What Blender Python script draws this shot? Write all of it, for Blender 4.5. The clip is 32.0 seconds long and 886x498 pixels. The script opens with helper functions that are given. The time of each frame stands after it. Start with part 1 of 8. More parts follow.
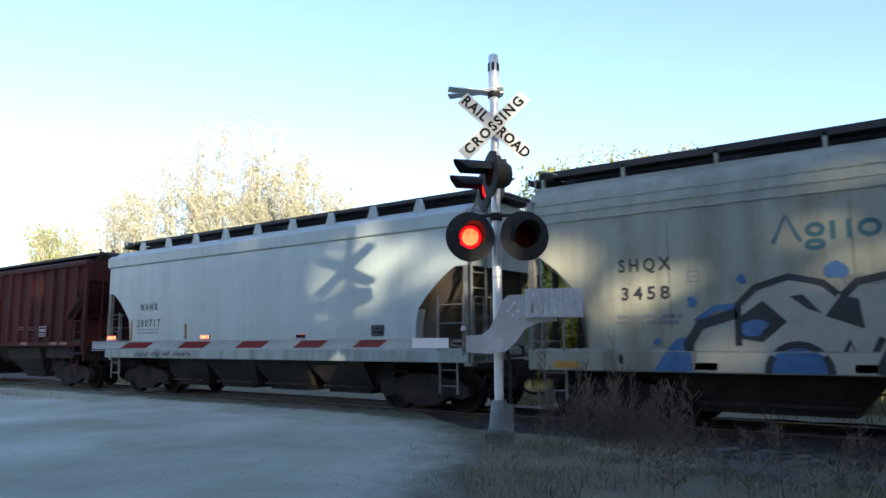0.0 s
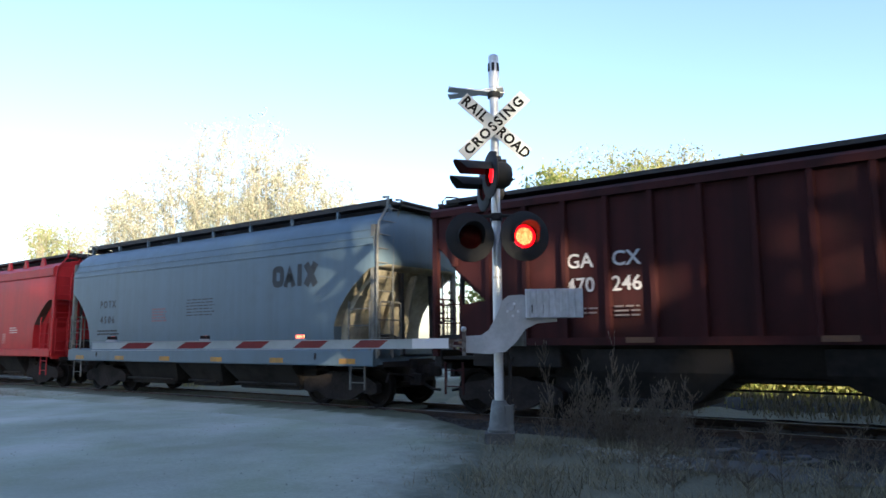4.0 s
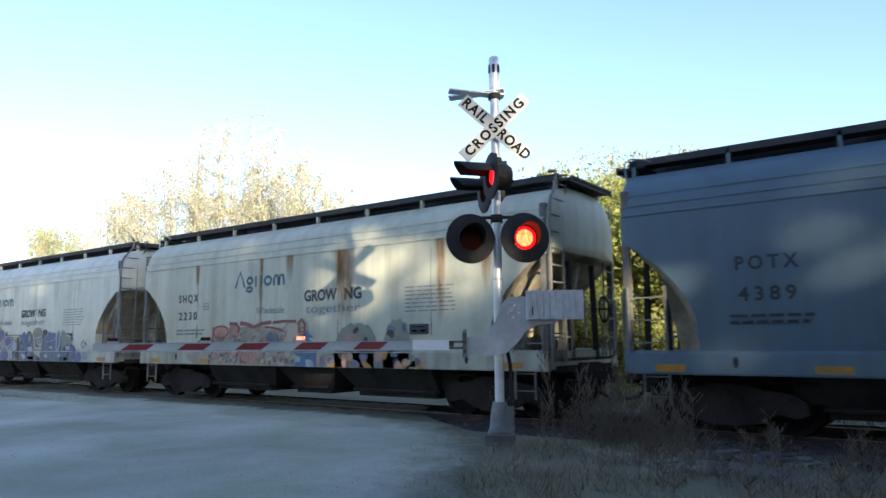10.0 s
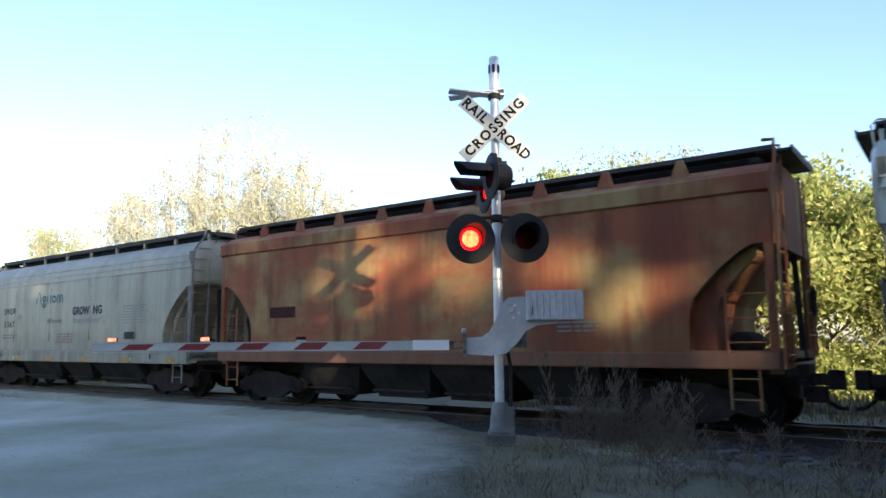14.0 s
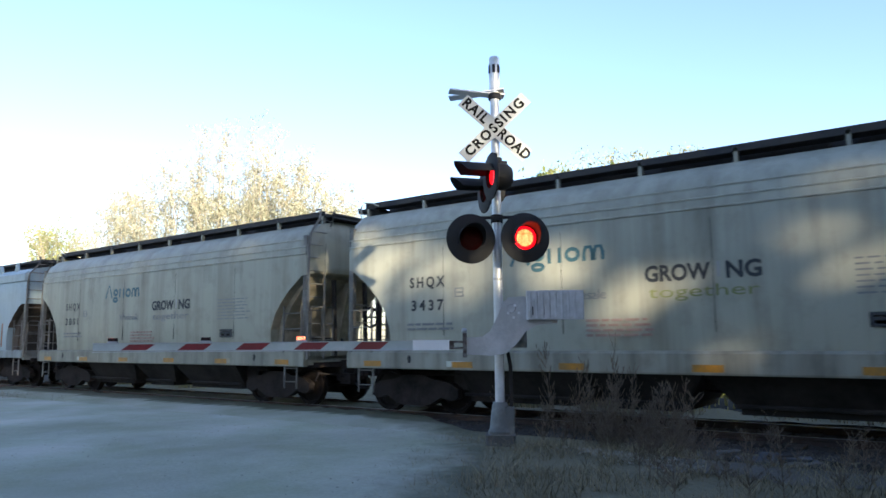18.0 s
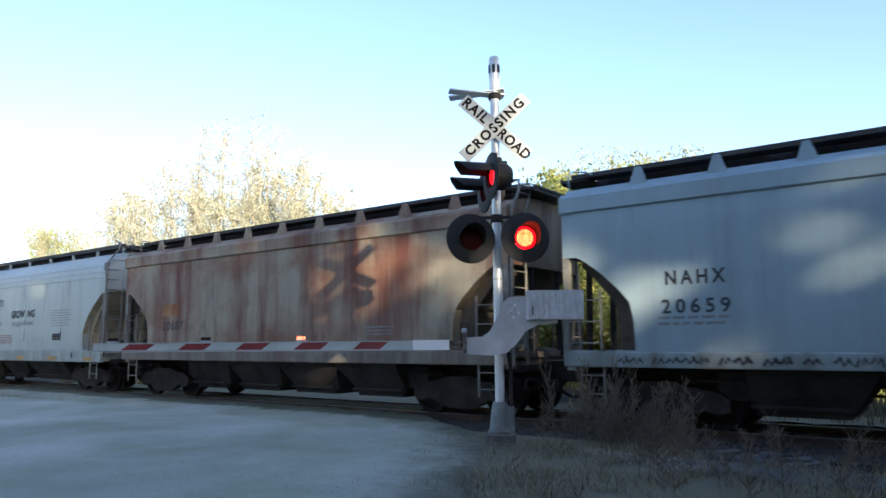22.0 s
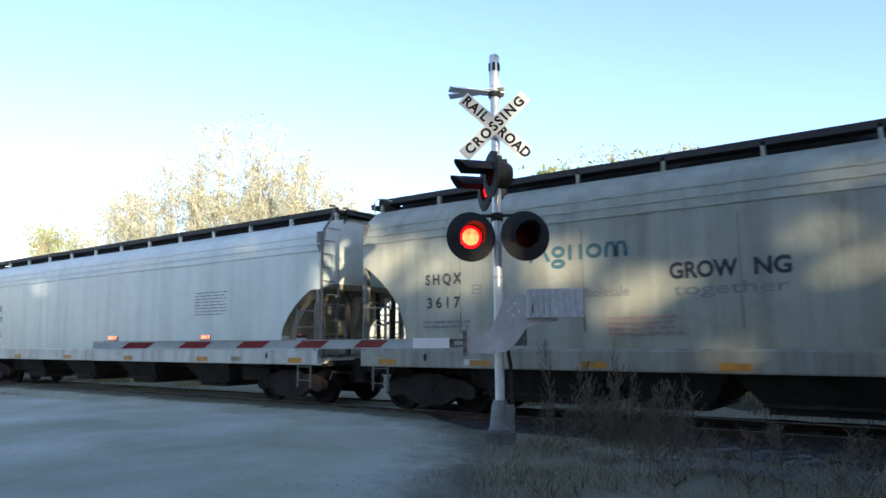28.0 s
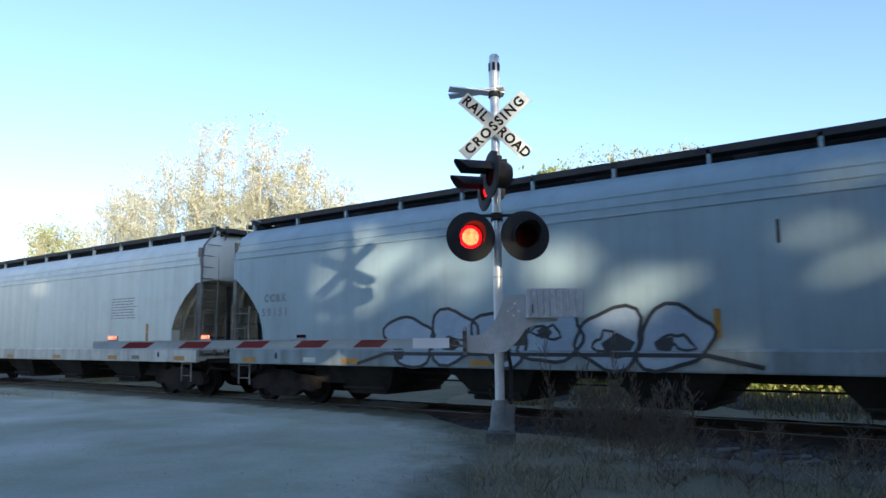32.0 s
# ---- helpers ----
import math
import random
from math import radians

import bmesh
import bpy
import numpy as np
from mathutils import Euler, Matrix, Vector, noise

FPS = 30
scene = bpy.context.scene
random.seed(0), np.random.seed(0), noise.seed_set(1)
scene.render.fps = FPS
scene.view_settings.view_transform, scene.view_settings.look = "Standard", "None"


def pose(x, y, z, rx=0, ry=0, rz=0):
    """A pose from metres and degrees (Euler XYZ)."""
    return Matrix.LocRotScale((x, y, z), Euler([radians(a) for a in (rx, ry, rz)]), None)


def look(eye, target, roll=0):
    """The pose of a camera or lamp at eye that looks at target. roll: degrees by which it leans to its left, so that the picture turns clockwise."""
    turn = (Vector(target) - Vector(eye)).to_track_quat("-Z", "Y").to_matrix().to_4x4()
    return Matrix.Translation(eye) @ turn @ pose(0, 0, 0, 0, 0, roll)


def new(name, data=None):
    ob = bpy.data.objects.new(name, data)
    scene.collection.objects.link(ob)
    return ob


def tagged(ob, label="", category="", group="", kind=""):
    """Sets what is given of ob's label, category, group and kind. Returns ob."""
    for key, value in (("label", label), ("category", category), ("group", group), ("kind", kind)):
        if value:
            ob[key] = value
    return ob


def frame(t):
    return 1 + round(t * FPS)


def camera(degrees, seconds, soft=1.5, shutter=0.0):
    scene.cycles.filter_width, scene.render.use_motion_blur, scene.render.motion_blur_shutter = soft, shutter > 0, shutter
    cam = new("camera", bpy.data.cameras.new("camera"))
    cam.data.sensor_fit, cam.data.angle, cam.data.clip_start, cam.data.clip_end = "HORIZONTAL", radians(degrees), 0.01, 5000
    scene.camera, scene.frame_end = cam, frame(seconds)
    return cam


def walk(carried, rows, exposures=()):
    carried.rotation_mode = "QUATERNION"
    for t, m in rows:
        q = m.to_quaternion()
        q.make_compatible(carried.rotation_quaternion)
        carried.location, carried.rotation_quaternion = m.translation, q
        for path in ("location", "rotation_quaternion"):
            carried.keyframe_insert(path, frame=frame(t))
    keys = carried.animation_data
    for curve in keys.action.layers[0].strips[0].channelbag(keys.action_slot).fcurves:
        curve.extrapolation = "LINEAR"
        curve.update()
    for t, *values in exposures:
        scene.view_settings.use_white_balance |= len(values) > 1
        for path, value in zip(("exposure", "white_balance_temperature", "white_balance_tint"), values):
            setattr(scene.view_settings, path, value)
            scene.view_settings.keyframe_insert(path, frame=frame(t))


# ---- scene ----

# Camera: it stands still beside the road, with a slight sway.
LENS = 64.2
cam = camera(LENS, 32.0, soft=1.55, shutter=0.16)
EYE = Vector((0.0, -12.906, 1.482))
TURN, TILT, LEAN = 53.71, 7.44, -0.46


def held(up=0.0, right=0.0):
    """The camera's pose, swayed by a few hundredths of a degree."""
    a, e = radians(TURN - right), radians(TILT + up)
    way = Vector((-math.cos(a) * math.cos(e), math.sin(a) * math.cos(e), math.sin(e)))
    return look(EYE, EYE + way * 10, LEAN)


SWAY = ((0.0, -0.14, -0.05), (3.5, -0.14, -0.05), (5.5, 0.04, -0.05), (6.0, 0.0, 0.0), (12.0, 0.02, -0.02), (17.0, 0.02, 0.0),
        (23.5, 0.0, 0.0), (24.0, -0.06, 0.0), (24.6, -0.14, 0.0), (28.0, -0.13, 0.01), (29.0, -0.06, 0.0), (29.5, -0.08, 0.0),
        (30.0, -0.14, 0.04), (31.0, -0.14, 0.03), (32.0, -0.14, 0.0))
LIGHT = ((0.0, 1.69, 5910, 21.5), (24.0, 1.69, 5910, 21.5), (26.5, 1.68, 5890, 21.5), (28.0, 1.62, 5860, 21.0), (29.2, 1.51, 5830, 20.3), (29.6, 1.42, 5740, 19.8), (30.0, 1.39, 5710, 19.5), (32.0, 1.38, 5650, 19.5))
walk(cam, [(t, held(u, r)) for t, u, r in SWAY], LIGHT)

# World and sun: a low sun behind and to the side of the camera.
SUN_AZ, SUN_EL = radians(-28.2), radians(11.8)
TO_SUN = Vector((math.cos(SUN_AZ) * math.cos(SUN_EL), math.sin(SUN_AZ) * math.cos(SUN_EL), math.sin(SUN_EL)))
world = bpy.data.worlds.new("world")
scene.world = world
world.use_nodes = True
wn = world.node_tree.nodes
sky = wn.new("ShaderNodeTexSky")
sky.sky_type, sky.sun_disc = "NISHITA", False
sky.sun_elevation, sky.sun_rotation = SUN_EL, radians(90) - SUN_AZ
sky.air_density, sky.dust_density, sky.ozone_density = 1.0, 1.1, 1.75
wn["Background"].inputs["Strength"].default_value = 0.14
world.node_tree.links.new(sky.outputs[0], wn["Background"].inputs["Color"])
sun = new("sun", bpy.data.lights.new("sun", "SUN"))
sun.data.energy, sun.data.angle, sun.data.color = 4.4, radians(0.55), (1.0, 0.86, 0.54)
sun.matrix_world = Matrix.Translation((30, -30, 30)) @ TO_SUN.to_track_quat("Z", "Y").to_matrix().to_4x4()


# ---- materials ----
def material(name, base, second=None, rough=0.7, metal=0.0, grain=8.0, blotch=0.8, bump=0.15, mix=0.5, coat=0.0):
    """A surface whose colour wanders between base and second at two scales, with fine relief."""
    m = bpy.data.materials.new(name)
    m.use_nodes = True
    n, l = m.node_tree.nodes, m.node_tree.links
    b = n["Principled BSDF"]
    second = second or tuple(c * 0.7 for c in base)
    geo, info = n.new("ShaderNodeTexCoord"), n.new("ShaderNodeObjectInfo")
    add = n.new("ShaderNodeVectorMath")
    l.new(geo.outputs["Object"], add.inputs[0])
    l.new(info.outputs["Random"], add.inputs[1])
    add.operation = "MULTIPLY_ADD"
    add.inputs[1].default_value = (1, 1, 1)
    l.remove(add.inputs[1].links[0])
    scale = n.new("ShaderNodeMath")
    scale.operation, scale.inputs[1].default_value = "MULTIPLY", 57.0
    l.new(info.outputs["Random"], scale.inputs[0])
    l.new(scale.outputs[0], add.inputs[2])
    big, fine = n.new("ShaderNodeTexNoise"), n.new("ShaderNodeTexNoise")
    big.inputs["Scale"].default_value, big.inputs["Detail"].default_value = blotch, 5
    fine.inputs["Scale"].default_value, fine.inputs["Detail"].default_value = grain, 4
    for t in (big, fine):
        l.new(add.outputs[0], t.inputs["Vector"])
    both = n.new("ShaderNodeMath")
    both.operation = "MULTIPLY_ADD"
    both.inputs[1].default_value, both.inputs[2].default_value = 0.35, 0.0
    l.new(fine.outputs["Fac"], both.inputs[0])
    l.new(big.outputs["Fac"], both.inputs[2])
    ramp = n.new("ShaderNodeValToRGB")
    e = ramp.color_ramp.elements
    e[0].position, e[1].position = 0.65 - mix * 0.35, 0.7 + mix * 0.12
    e[0].color, e[1].color = (*base, 1), (*second, 1)
    l.new(both.outputs[0], ramp.inputs["Fac"])
    l.new(ramp.outputs["Color"], b.inputs["Base Color"])
    b.inputs["Roughness"].default_value, b.inputs["Metallic"].default_value = rough, metal
    b.inputs["Coat Weight"].default_value = coat
    if bump:
        bp = n.new("ShaderNodeBump")
        bp.inputs["Strength"].default_value, bp.inputs["Distance"].default_value = bump, 0.02
        l.new(fine.outputs["Fac"], bp.inputs["Height"])
        l.new(bp.outputs["Normal"], b.inputs["Normal"])
    return m


def paint(name, base, dirt, rust=None, streak=0.4, rust_amount=0.0, rough=0.45, mottle=None, gloss=0.5):
    """Weathered railcar paint: dirt that runs down in streaks, patches of rust, a dusty foot."""
    m = bpy.data.materials.new(name)
    m.use_nodes = True
    n, l = m.node_tree.nodes, m.node_tree.links
    b = n["Principled BSDF"]
    geo, info = n.new("ShaderNodeTexCoord"), n.new("ShaderNodeObjectInfo")
    scale = n.new("ShaderNodeMath")
    scale.operation, scale.inputs[1].default_value = "MULTIPLY", 83.0
    l.new(info.outputs["Random"], scale.inputs[0])
    add = n.new("ShaderNodeVectorMath")
    l.new(geo.outputs["Object"], add.inputs[0])
    l.new(scale.outputs[0], add.inputs[1])

    def noise_of(sx, sy, sz, size, detail=5):
        mp = n.new("ShaderNodeMapping")
        mp.inputs["Scale"].default_value = (sx, sy, sz)
        l.new(add.outputs[0], mp.inputs["Vector"])
        t = n.new("ShaderNodeTexNoise")
        t.inputs["Scale"].default_value, t.inputs["Detail"].default_value = size, detail
        t.inputs["Roughness"].default_value = 0.62
        l.new(mp.outputs[0], t.inputs["Vector"])
        return t.outputs["Fac"]

    def ramp_of(value, a, c):
        r = n.new("ShaderNodeMapRange")
        r.inputs["From Min"].default_value, r.inputs["From Max"].default_value = a, c
        l.new(value, r.inputs["Value"])
        return r.outputs[0]

    def blend(fac, one, two):
        x = n.new("ShaderNodeMix")
        x.data_type = "RGBA"
        l.new(fac, x.inputs["Factor"])
        for k, v in (("A", one), ("B", two)):
            s = [i for i in x.inputs if i.name == k and i.type == "RGBA"][0]
            if isinstance(v, tuple):
                s.default_value = (*v, 1)
            else:
                l.new(v, s)
        return [o for o in x.outputs if o.type == "RGBA"][0]

    def times(value, k):
        x = n.new("ShaderNodeMath")
        x.operation, x.inputs[1].default_value = "MULTIPLY", k
        l.new(value, x.inputs[0])
        return x.outputs[0]

    colour = base
    if mottle:
        colour = blend(ramp_of(noise_of(0.5, 0.5, 0.7, 1.0, 6), 0.44, 0.6), colour, mottle)
    colour = blend(times(ramp_of(noise_of(1.6, 1.6, 0.09, 1.5), 0.42, 0.75), streak), colour, dirt)
    colour = blend(times(ramp_of(noise_of(1, 1, 1, 2.5, 8), 0.5, 0.8), streak * 0.7), colour, dirt)
    if rust:
        runs = ramp_of(noise_of(0.9, 0.9, 0.1, 1.1, 7), 0.72 - 0.3 * rust_amount, 0.82 - 0.22 * rust_amount)
        colour = blend(times(runs, min(1, 0.6 + rust_amount)), colour, rust)
        dark = tuple(c * 0.45 for c in rust)
        colour = blend(times(ramp_of(noise_of(1, 1, 0.25, 1.7, 8), 0.56, 0.7), 0.8 * rust_amount), colour, dark)
    l.new(colour, b.inputs["Base Color"])
    b.inputs["Roughness"].default_value, b.inputs["Specular IOR Level"].default_value = rough, gloss
    bp = n.new("ShaderNodeBump")
    bp.inputs["Strength"].default_value, bp.inputs["Distance"].default_value = 0.25, 0.03
    l.new(noise_of(0.6, 0.6, 0.25, 1.3, 3), bp.inputs["Height"])
    l.new(bp.outputs["Normal"], b.inputs["Normal"])
    return m


def glow(name, colour, strength, spark=None):
    m = bpy.data.materials.new(name)
    m.use_nodes = True
    n, l = m.node_tree.nodes, m.node_tree.links
    b = n["Principled BSDF"]
    b.inputs["Base Color"].default_value = (0.05, 0.004, 0.004, 1)
    vor = n.new("ShaderNodeTexVoronoi")
    vor.inputs["Scale"].default_value = 55
    geo = n.new("ShaderNodeTexCoord")
    l.new(geo.outputs["Object"], vor.inputs["Vector"])
    ramp = n.new("ShaderNodeValToRGB")
    ramp.color_ramp.elements[0].position, ramp.color_ramp.elements[1].position = 0.25, 0.62
    ramp.color_ramp.elements[0].color, ramp.color_ramp.elements[1].color = (*(spark or colour), 1), (*colour, 1)
    l.new(vor.outputs["Distance"], ramp.inputs["Fac"])
    l.new(ramp.outputs["Color"], b.inputs["Emission Color"])
    b.inputs["Emission Strength"].default_value = strength
    return m


def lens_glass(name, colour):
    m = bpy.data.materials.new(name)
    m.use_nodes = True
    n, l = m.node_tree.nodes, m.node_tree.links
    clear, shine, mixer = n.new("ShaderNodeBsdfTransparent"), n.new("ShaderNodeBsdfGlossy"), n.new("ShaderNodeMixShader")
    clear.inputs["Color"].default_value = (*colour, 1)
    shine.inputs["Roughness"].default_value = 0.65
    mixer.inputs["Fac"].default_value = 0.008
    l.new(clear.outputs[0], mixer.inputs[1])
    l.new(shine.outputs[0], mixer.inputs[2])
    l.new(mixer.outputs[0], n["Material Output"].inputs["Surface"])
    return m


def leafy(name, one, two, see=0.35):
    """Leaves: two tints, a little light let through."""
    m = bpy.data.materials.new(name)
    m.use_nodes = True
    n, l = m.node_tree.nodes, m.node_tree.links
    b = n["Principled BSDF"]
    geo = n.new("ShaderNodeNewGeometry")
    ramp = n.new("ShaderNodeValToRGB")
    ramp.color_ramp.elements[0].color, ramp.color_ramp.elements[1].color = (*one, 1), (*two, 1)
    l.new(geo.outputs["Random Per Island"], ramp.inputs["Fac"])
    l.new(ramp.outputs["Color"], b.inputs["Base Color"])
    b.inputs["Roughness"].default_value = 0.75
    through_leaf, mixer = n.new("ShaderNodeBsdfTranslucent"), n.new("ShaderNodeMixShader")
    l.new(ramp.outputs["Color"], through_leaf.inputs["Color"])
    mixer.inputs["Fac"].default_value = see
    l.new(b.outputs[0], mixer.inputs[1])
    l.new(through_leaf.outputs[0], mixer.inputs[2])
    l.new(mixer.outputs[0], n["Material Output"].inputs["Surface"])
    return m


def ground_material():
    """Dry soil and short dead grass, with gravel scattered over it."""
    m = material("soil", (0.085, 0.08, 0.052), (0.18, 0.168, 0.105), 0.95, 0, 14.0, 0.5, 0.9, 0.9)
    return m


SOIL = ground_material()
FIELD = material("dry field", (0.20, 0.19, 0.08), (0.15, 0.16, 0.055), 0.95, 0, 6.0, 0.3, 0.6, 0.9)
ROAD = material("gravel road", (0.52, 0.525, 0.45), (0.33, 0.335, 0.275), 0.95, 0, 22.0, 0.35, 0.6, 1.0)
BALLAST = material("ballast", (0.032, 0.030, 0.028), (0.075, 0.068, 0.062), 0.95, 0, 25.0, 2.0, 0.8, 0.9)
BANK_SHADE = material("shade-dark ground", (0.016, 0.015, 0.013), (0.045, 0.042, 0.034), 0.95, 0, 22.0, 1.6, 0.9, 0.9)
DARK_GROUND = material("dark trackside ground", (0.05, 0.048, 0.041), (0.11, 0.105, 0.088), 0.95, 0, 18.0, 1.2, 0.9, 0.9)
TIE = material("tie wood", (0.045, 0.036, 0.03), (0.09, 0.075, 0.06), 0.9, 0, 9.0, 2.0, 0.5)
RAIL_SIDE = material("rusty rail", (0.09, 0.05, 0.03), (0.05, 0.035, 0.03), 0.8, 0.3, 20, 2)
RAIL_TOP = material("polished rail", (0.28, 0.27, 0.26), (0.18, 0.18, 0.18), 0.55, 1.0, 30, 2, 0.02)
ALU = material("bright metal", (0.76, 0.78, 0.79), (0.60, 0.62, 0.63), 0.36, 0.3, 30, 2.5, 0.05)
WEIGHT = material("bright cast metal", (0.60, 0.63, 0.66), (0.40, 0.42, 0.43), 0.5, 0.2, 14, 3, 0.2)
BASE_METAL = material("weathered cast metal", (0.24, 0.26, 0.255), (0.13, 0.14, 0.135), 0.7, 0.1, 18, 3, 0.3)
CAST = material("cast aluminium", (0.52, 0.53, 0.53), (0.38, 0.39, 0.39), 0.55, 0.15, 18, 3, 0.2)
BLACK = material("black paint", (0.007, 0.007, 0.008), (0.012, 0.012, 0.012), 0.75, 0, 20, 3, 0.05)
WHITE = material("white sheeting", (0.44, 0.465, 0.47), (0.37, 0.39, 0.395), 0.5, 0, 20, 2.5, 0.03)
ARM_WHITE = material("arm white", (0.47, 0.52, 0.505), (0.38, 0.43, 0.415), 0.5, 0, 20, 2, 0.03)
ARM_RED = material("arm red", (0.22, 0.016, 0.02), (0.17, 0.012, 0.016), 0.45, 0, 20, 2, 0.03)
SLEEVE = material("sleeve white", (0.85, 0.86, 0.86), (0.75, 0.76, 0.76), 0.4, 0, 20, 2, 0.03)
TRUCK = material("truck grime", (0.017, 0.0145, 0.014), (0.037, 0.031, 0.028), 0.9, 0.0, 14, 2, 0.3)
WHEEL = material("wheel steel", (0.022, 0.017, 0.015), (0.012, 0.01, 0.009), 0.7, 0.3, 14, 2, 0.1)
UNDER = material("underframe grime", (0.02, 0.0185, 0.0175), (0.039, 0.0345, 0.0315), 0.85, 0, 10, 1.5, 0.2)
GRATING = material("grating", (0.035, 0.036, 0.04), (0.06, 0.055, 0.05), 0.7, 0.4, 20, 2, 0.1)
YELLOW = material("amber reflector", (0.50, 0.215, 0.012), (0.30, 0.155, 0.03), 0.4, 0, 20, 4, 0.02)
SIGN_BLACK = material("black sign lettering", (0.006, 0.006, 0.007), (0.009, 0.009, 0.009), 0.9, 0, 20, 3, 0.0)
LETTER = material("dark lettering", (0.014, 0.017, 0.02), (0.028, 0.032, 0.036), 0.6, 0, 20, 3, 0.0)
LETTER_SOFT = material("faded lettering", (0.14, 0.15, 0.16), (0.2, 0.21, 0.21), 0.6, 0, 20, 3, 0.0)
LETTER_WHITE = material("white lettering", (0.7, 0.68, 0.66), (0.55, 0.53, 0.52), 0.6, 0, 20, 3, 0.0)
LETTER_PALE = material("pale lettering", (0.36, 0.36, 0.37), (0.28, 0.28, 0.28), 0.7, 0, 20, 3, 0.0)
LETTER_DIM = material("worn pale lettering", (0.13, 0.11, 0.11), (0.19, 0.16, 0.16), 0.7, 0, 20, 3, 0.0)
AMBER_DULL = material("dull orange reflector", (0.20, 0.085, 0.03), (0.13, 0.06, 0.03), 0.5, 0, 20, 4, 0.02)
LETTER_GREEN = material("olive lettering", (0.16, 0.19, 0.06), (0.2, 0.22, 0.09), 0.6, 0, 20, 3, 0.0)
LETTER_TEAL = material("teal lettering", (0.03, 0.10, 0.13), (0.05, 0.13, 0.15), 0.6, 0, 20, 3, 0.0)
LED = glow("lit red lamp", (1.0, 0.32, 0.05), 4.0, (1.0, 1.0, 0.35))
LED_SIDE = glow("lit side lamp", (1.0, 0.03, 0.03), 1.6)
LED_RIM = glow("red rim of a lit lamp", (1.0, 0.02, 0.03), 1.5)
LED_SMALL = glow("lit arm lamp", (1.0, 0.07, 0.035), 1.25, (1.0, 0.4, 0.15))
UNLIT = material("unlit lamp back", (0.012, 0.002, 0.002), (0.018, 0.003, 0.003), 0.95, 0, 20, 3, 0.0)
LENS_RED = lens_glass("red lens", (0.75, 0.10, 0.08))
for dull in (TRUCK, WHEEL, UNDER, BALLAST, TIE, SIGN_BLACK):
    dull.node_tree.nodes["Principled BSDF"].inputs["Specular IOR Level"].default_value = 0.12
BARK = material("bark", (0.10, 0.085, 0.065), (0.16, 0.14, 0.11), 0.95, 0, 20, 3, 0.6)
BARK_PALE = material("pale bark", (0.46, 0.42, 0.30), (0.30, 0.27, 0.195), 0.9, 0, 20, 3, 0.4)
LEAF_SHADE = leafy("shade leaves", (0.10, 0.13, 0.035), (0.20, 0.21, 0.065), 0.35)
LEAF_GREEN = leafy("yellow green leaves", (0.20, 0.275, 0.065), (0.47, 0.44, 0.155), 0.55)
LEAF_TUFT = leafy("pale yellow-green leaves", (0.25, 0.27, 0.085), (0.42, 0.40, 0.17), 0.4)
LEAF_PALE = leafy("pale autumn leaves", (0.32, 0.33, 0.22), (0.50, 0.515, 0.385))
LEAF_GOLD = leafy("golden leaves", (0.38, 0.39, 0.16), (0.29, 0.33, 0.14))
STRAW = leafy("dry stalks", (0.085, 0.075, 0.044), (0.34, 0.29, 0.165), 0.25)
WEED = leafy("dry weed", (0.11, 0.085, 0.062), (0.22, 0.175, 0.125), 0.3)
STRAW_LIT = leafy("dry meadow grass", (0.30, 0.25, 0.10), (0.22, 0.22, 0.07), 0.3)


def run_material(name, colour, strength):
    """A stain that ran down: ragged, thinning out towards its edges and foot."""
    m = bpy.data.materials.new(name)
    m.use_nodes = True
    n, l = m.node_tree.nodes, m.node_tree.links
    b = n["Principled BSDF"]
    b.inputs["Base Color"].default_value, b.inputs["Roughness"].default_value = (*colour, 1), 0.85
    geo, info, add = n.new("ShaderNodeTexCoord"), n.new("ShaderNodeObjectInfo"), n.new("ShaderNodeVectorMath")
    l.new(geo.outputs["Object"], add.inputs[0])
    l.new(info.outputs["Random"], add.inputs[1])
    mp, t = n.new("ShaderNodeMapping"), n.new("ShaderNodeTexNoise")
    mp.inputs["Scale"].default_value = (7.0, 7.0, 0.8)
    t.inputs["Scale"].default_value, t.inputs["Detail"].default_value = 2.0, 6
    l.new(add.outputs[0], mp.inputs["Vector"])
    l.new(mp.outputs[0], t.inputs["Vector"])
    fade, product, span = n.new("ShaderNodeAttribute"), n.new("ShaderNodeMath"), n.new("ShaderNodeMapRange")
    fade.attribute_name = "fade"
    product.operation = "MULTIPLY"
    span.inputs["From Min"].default_value, span.inputs["From Max"].default_value, span.inputs["To Max"].default_value = 0.12, 0.55, strength
    l.new(t.outputs["Fac"], product.inputs[0])
    l.new(fade.outputs["Fac"], product.inputs[1])
    l.new(product.outputs[0], span.inputs["Value"])
    l.new(span.outputs[0], b.inputs["Alpha"])
    return m


RUST_RUN = run_material("rust run", (0.33, 0.165, 0.05), 0.9)
GRIME_RUN = run_material("grime run", (0.10, 0.085, 0.065), 0.2)


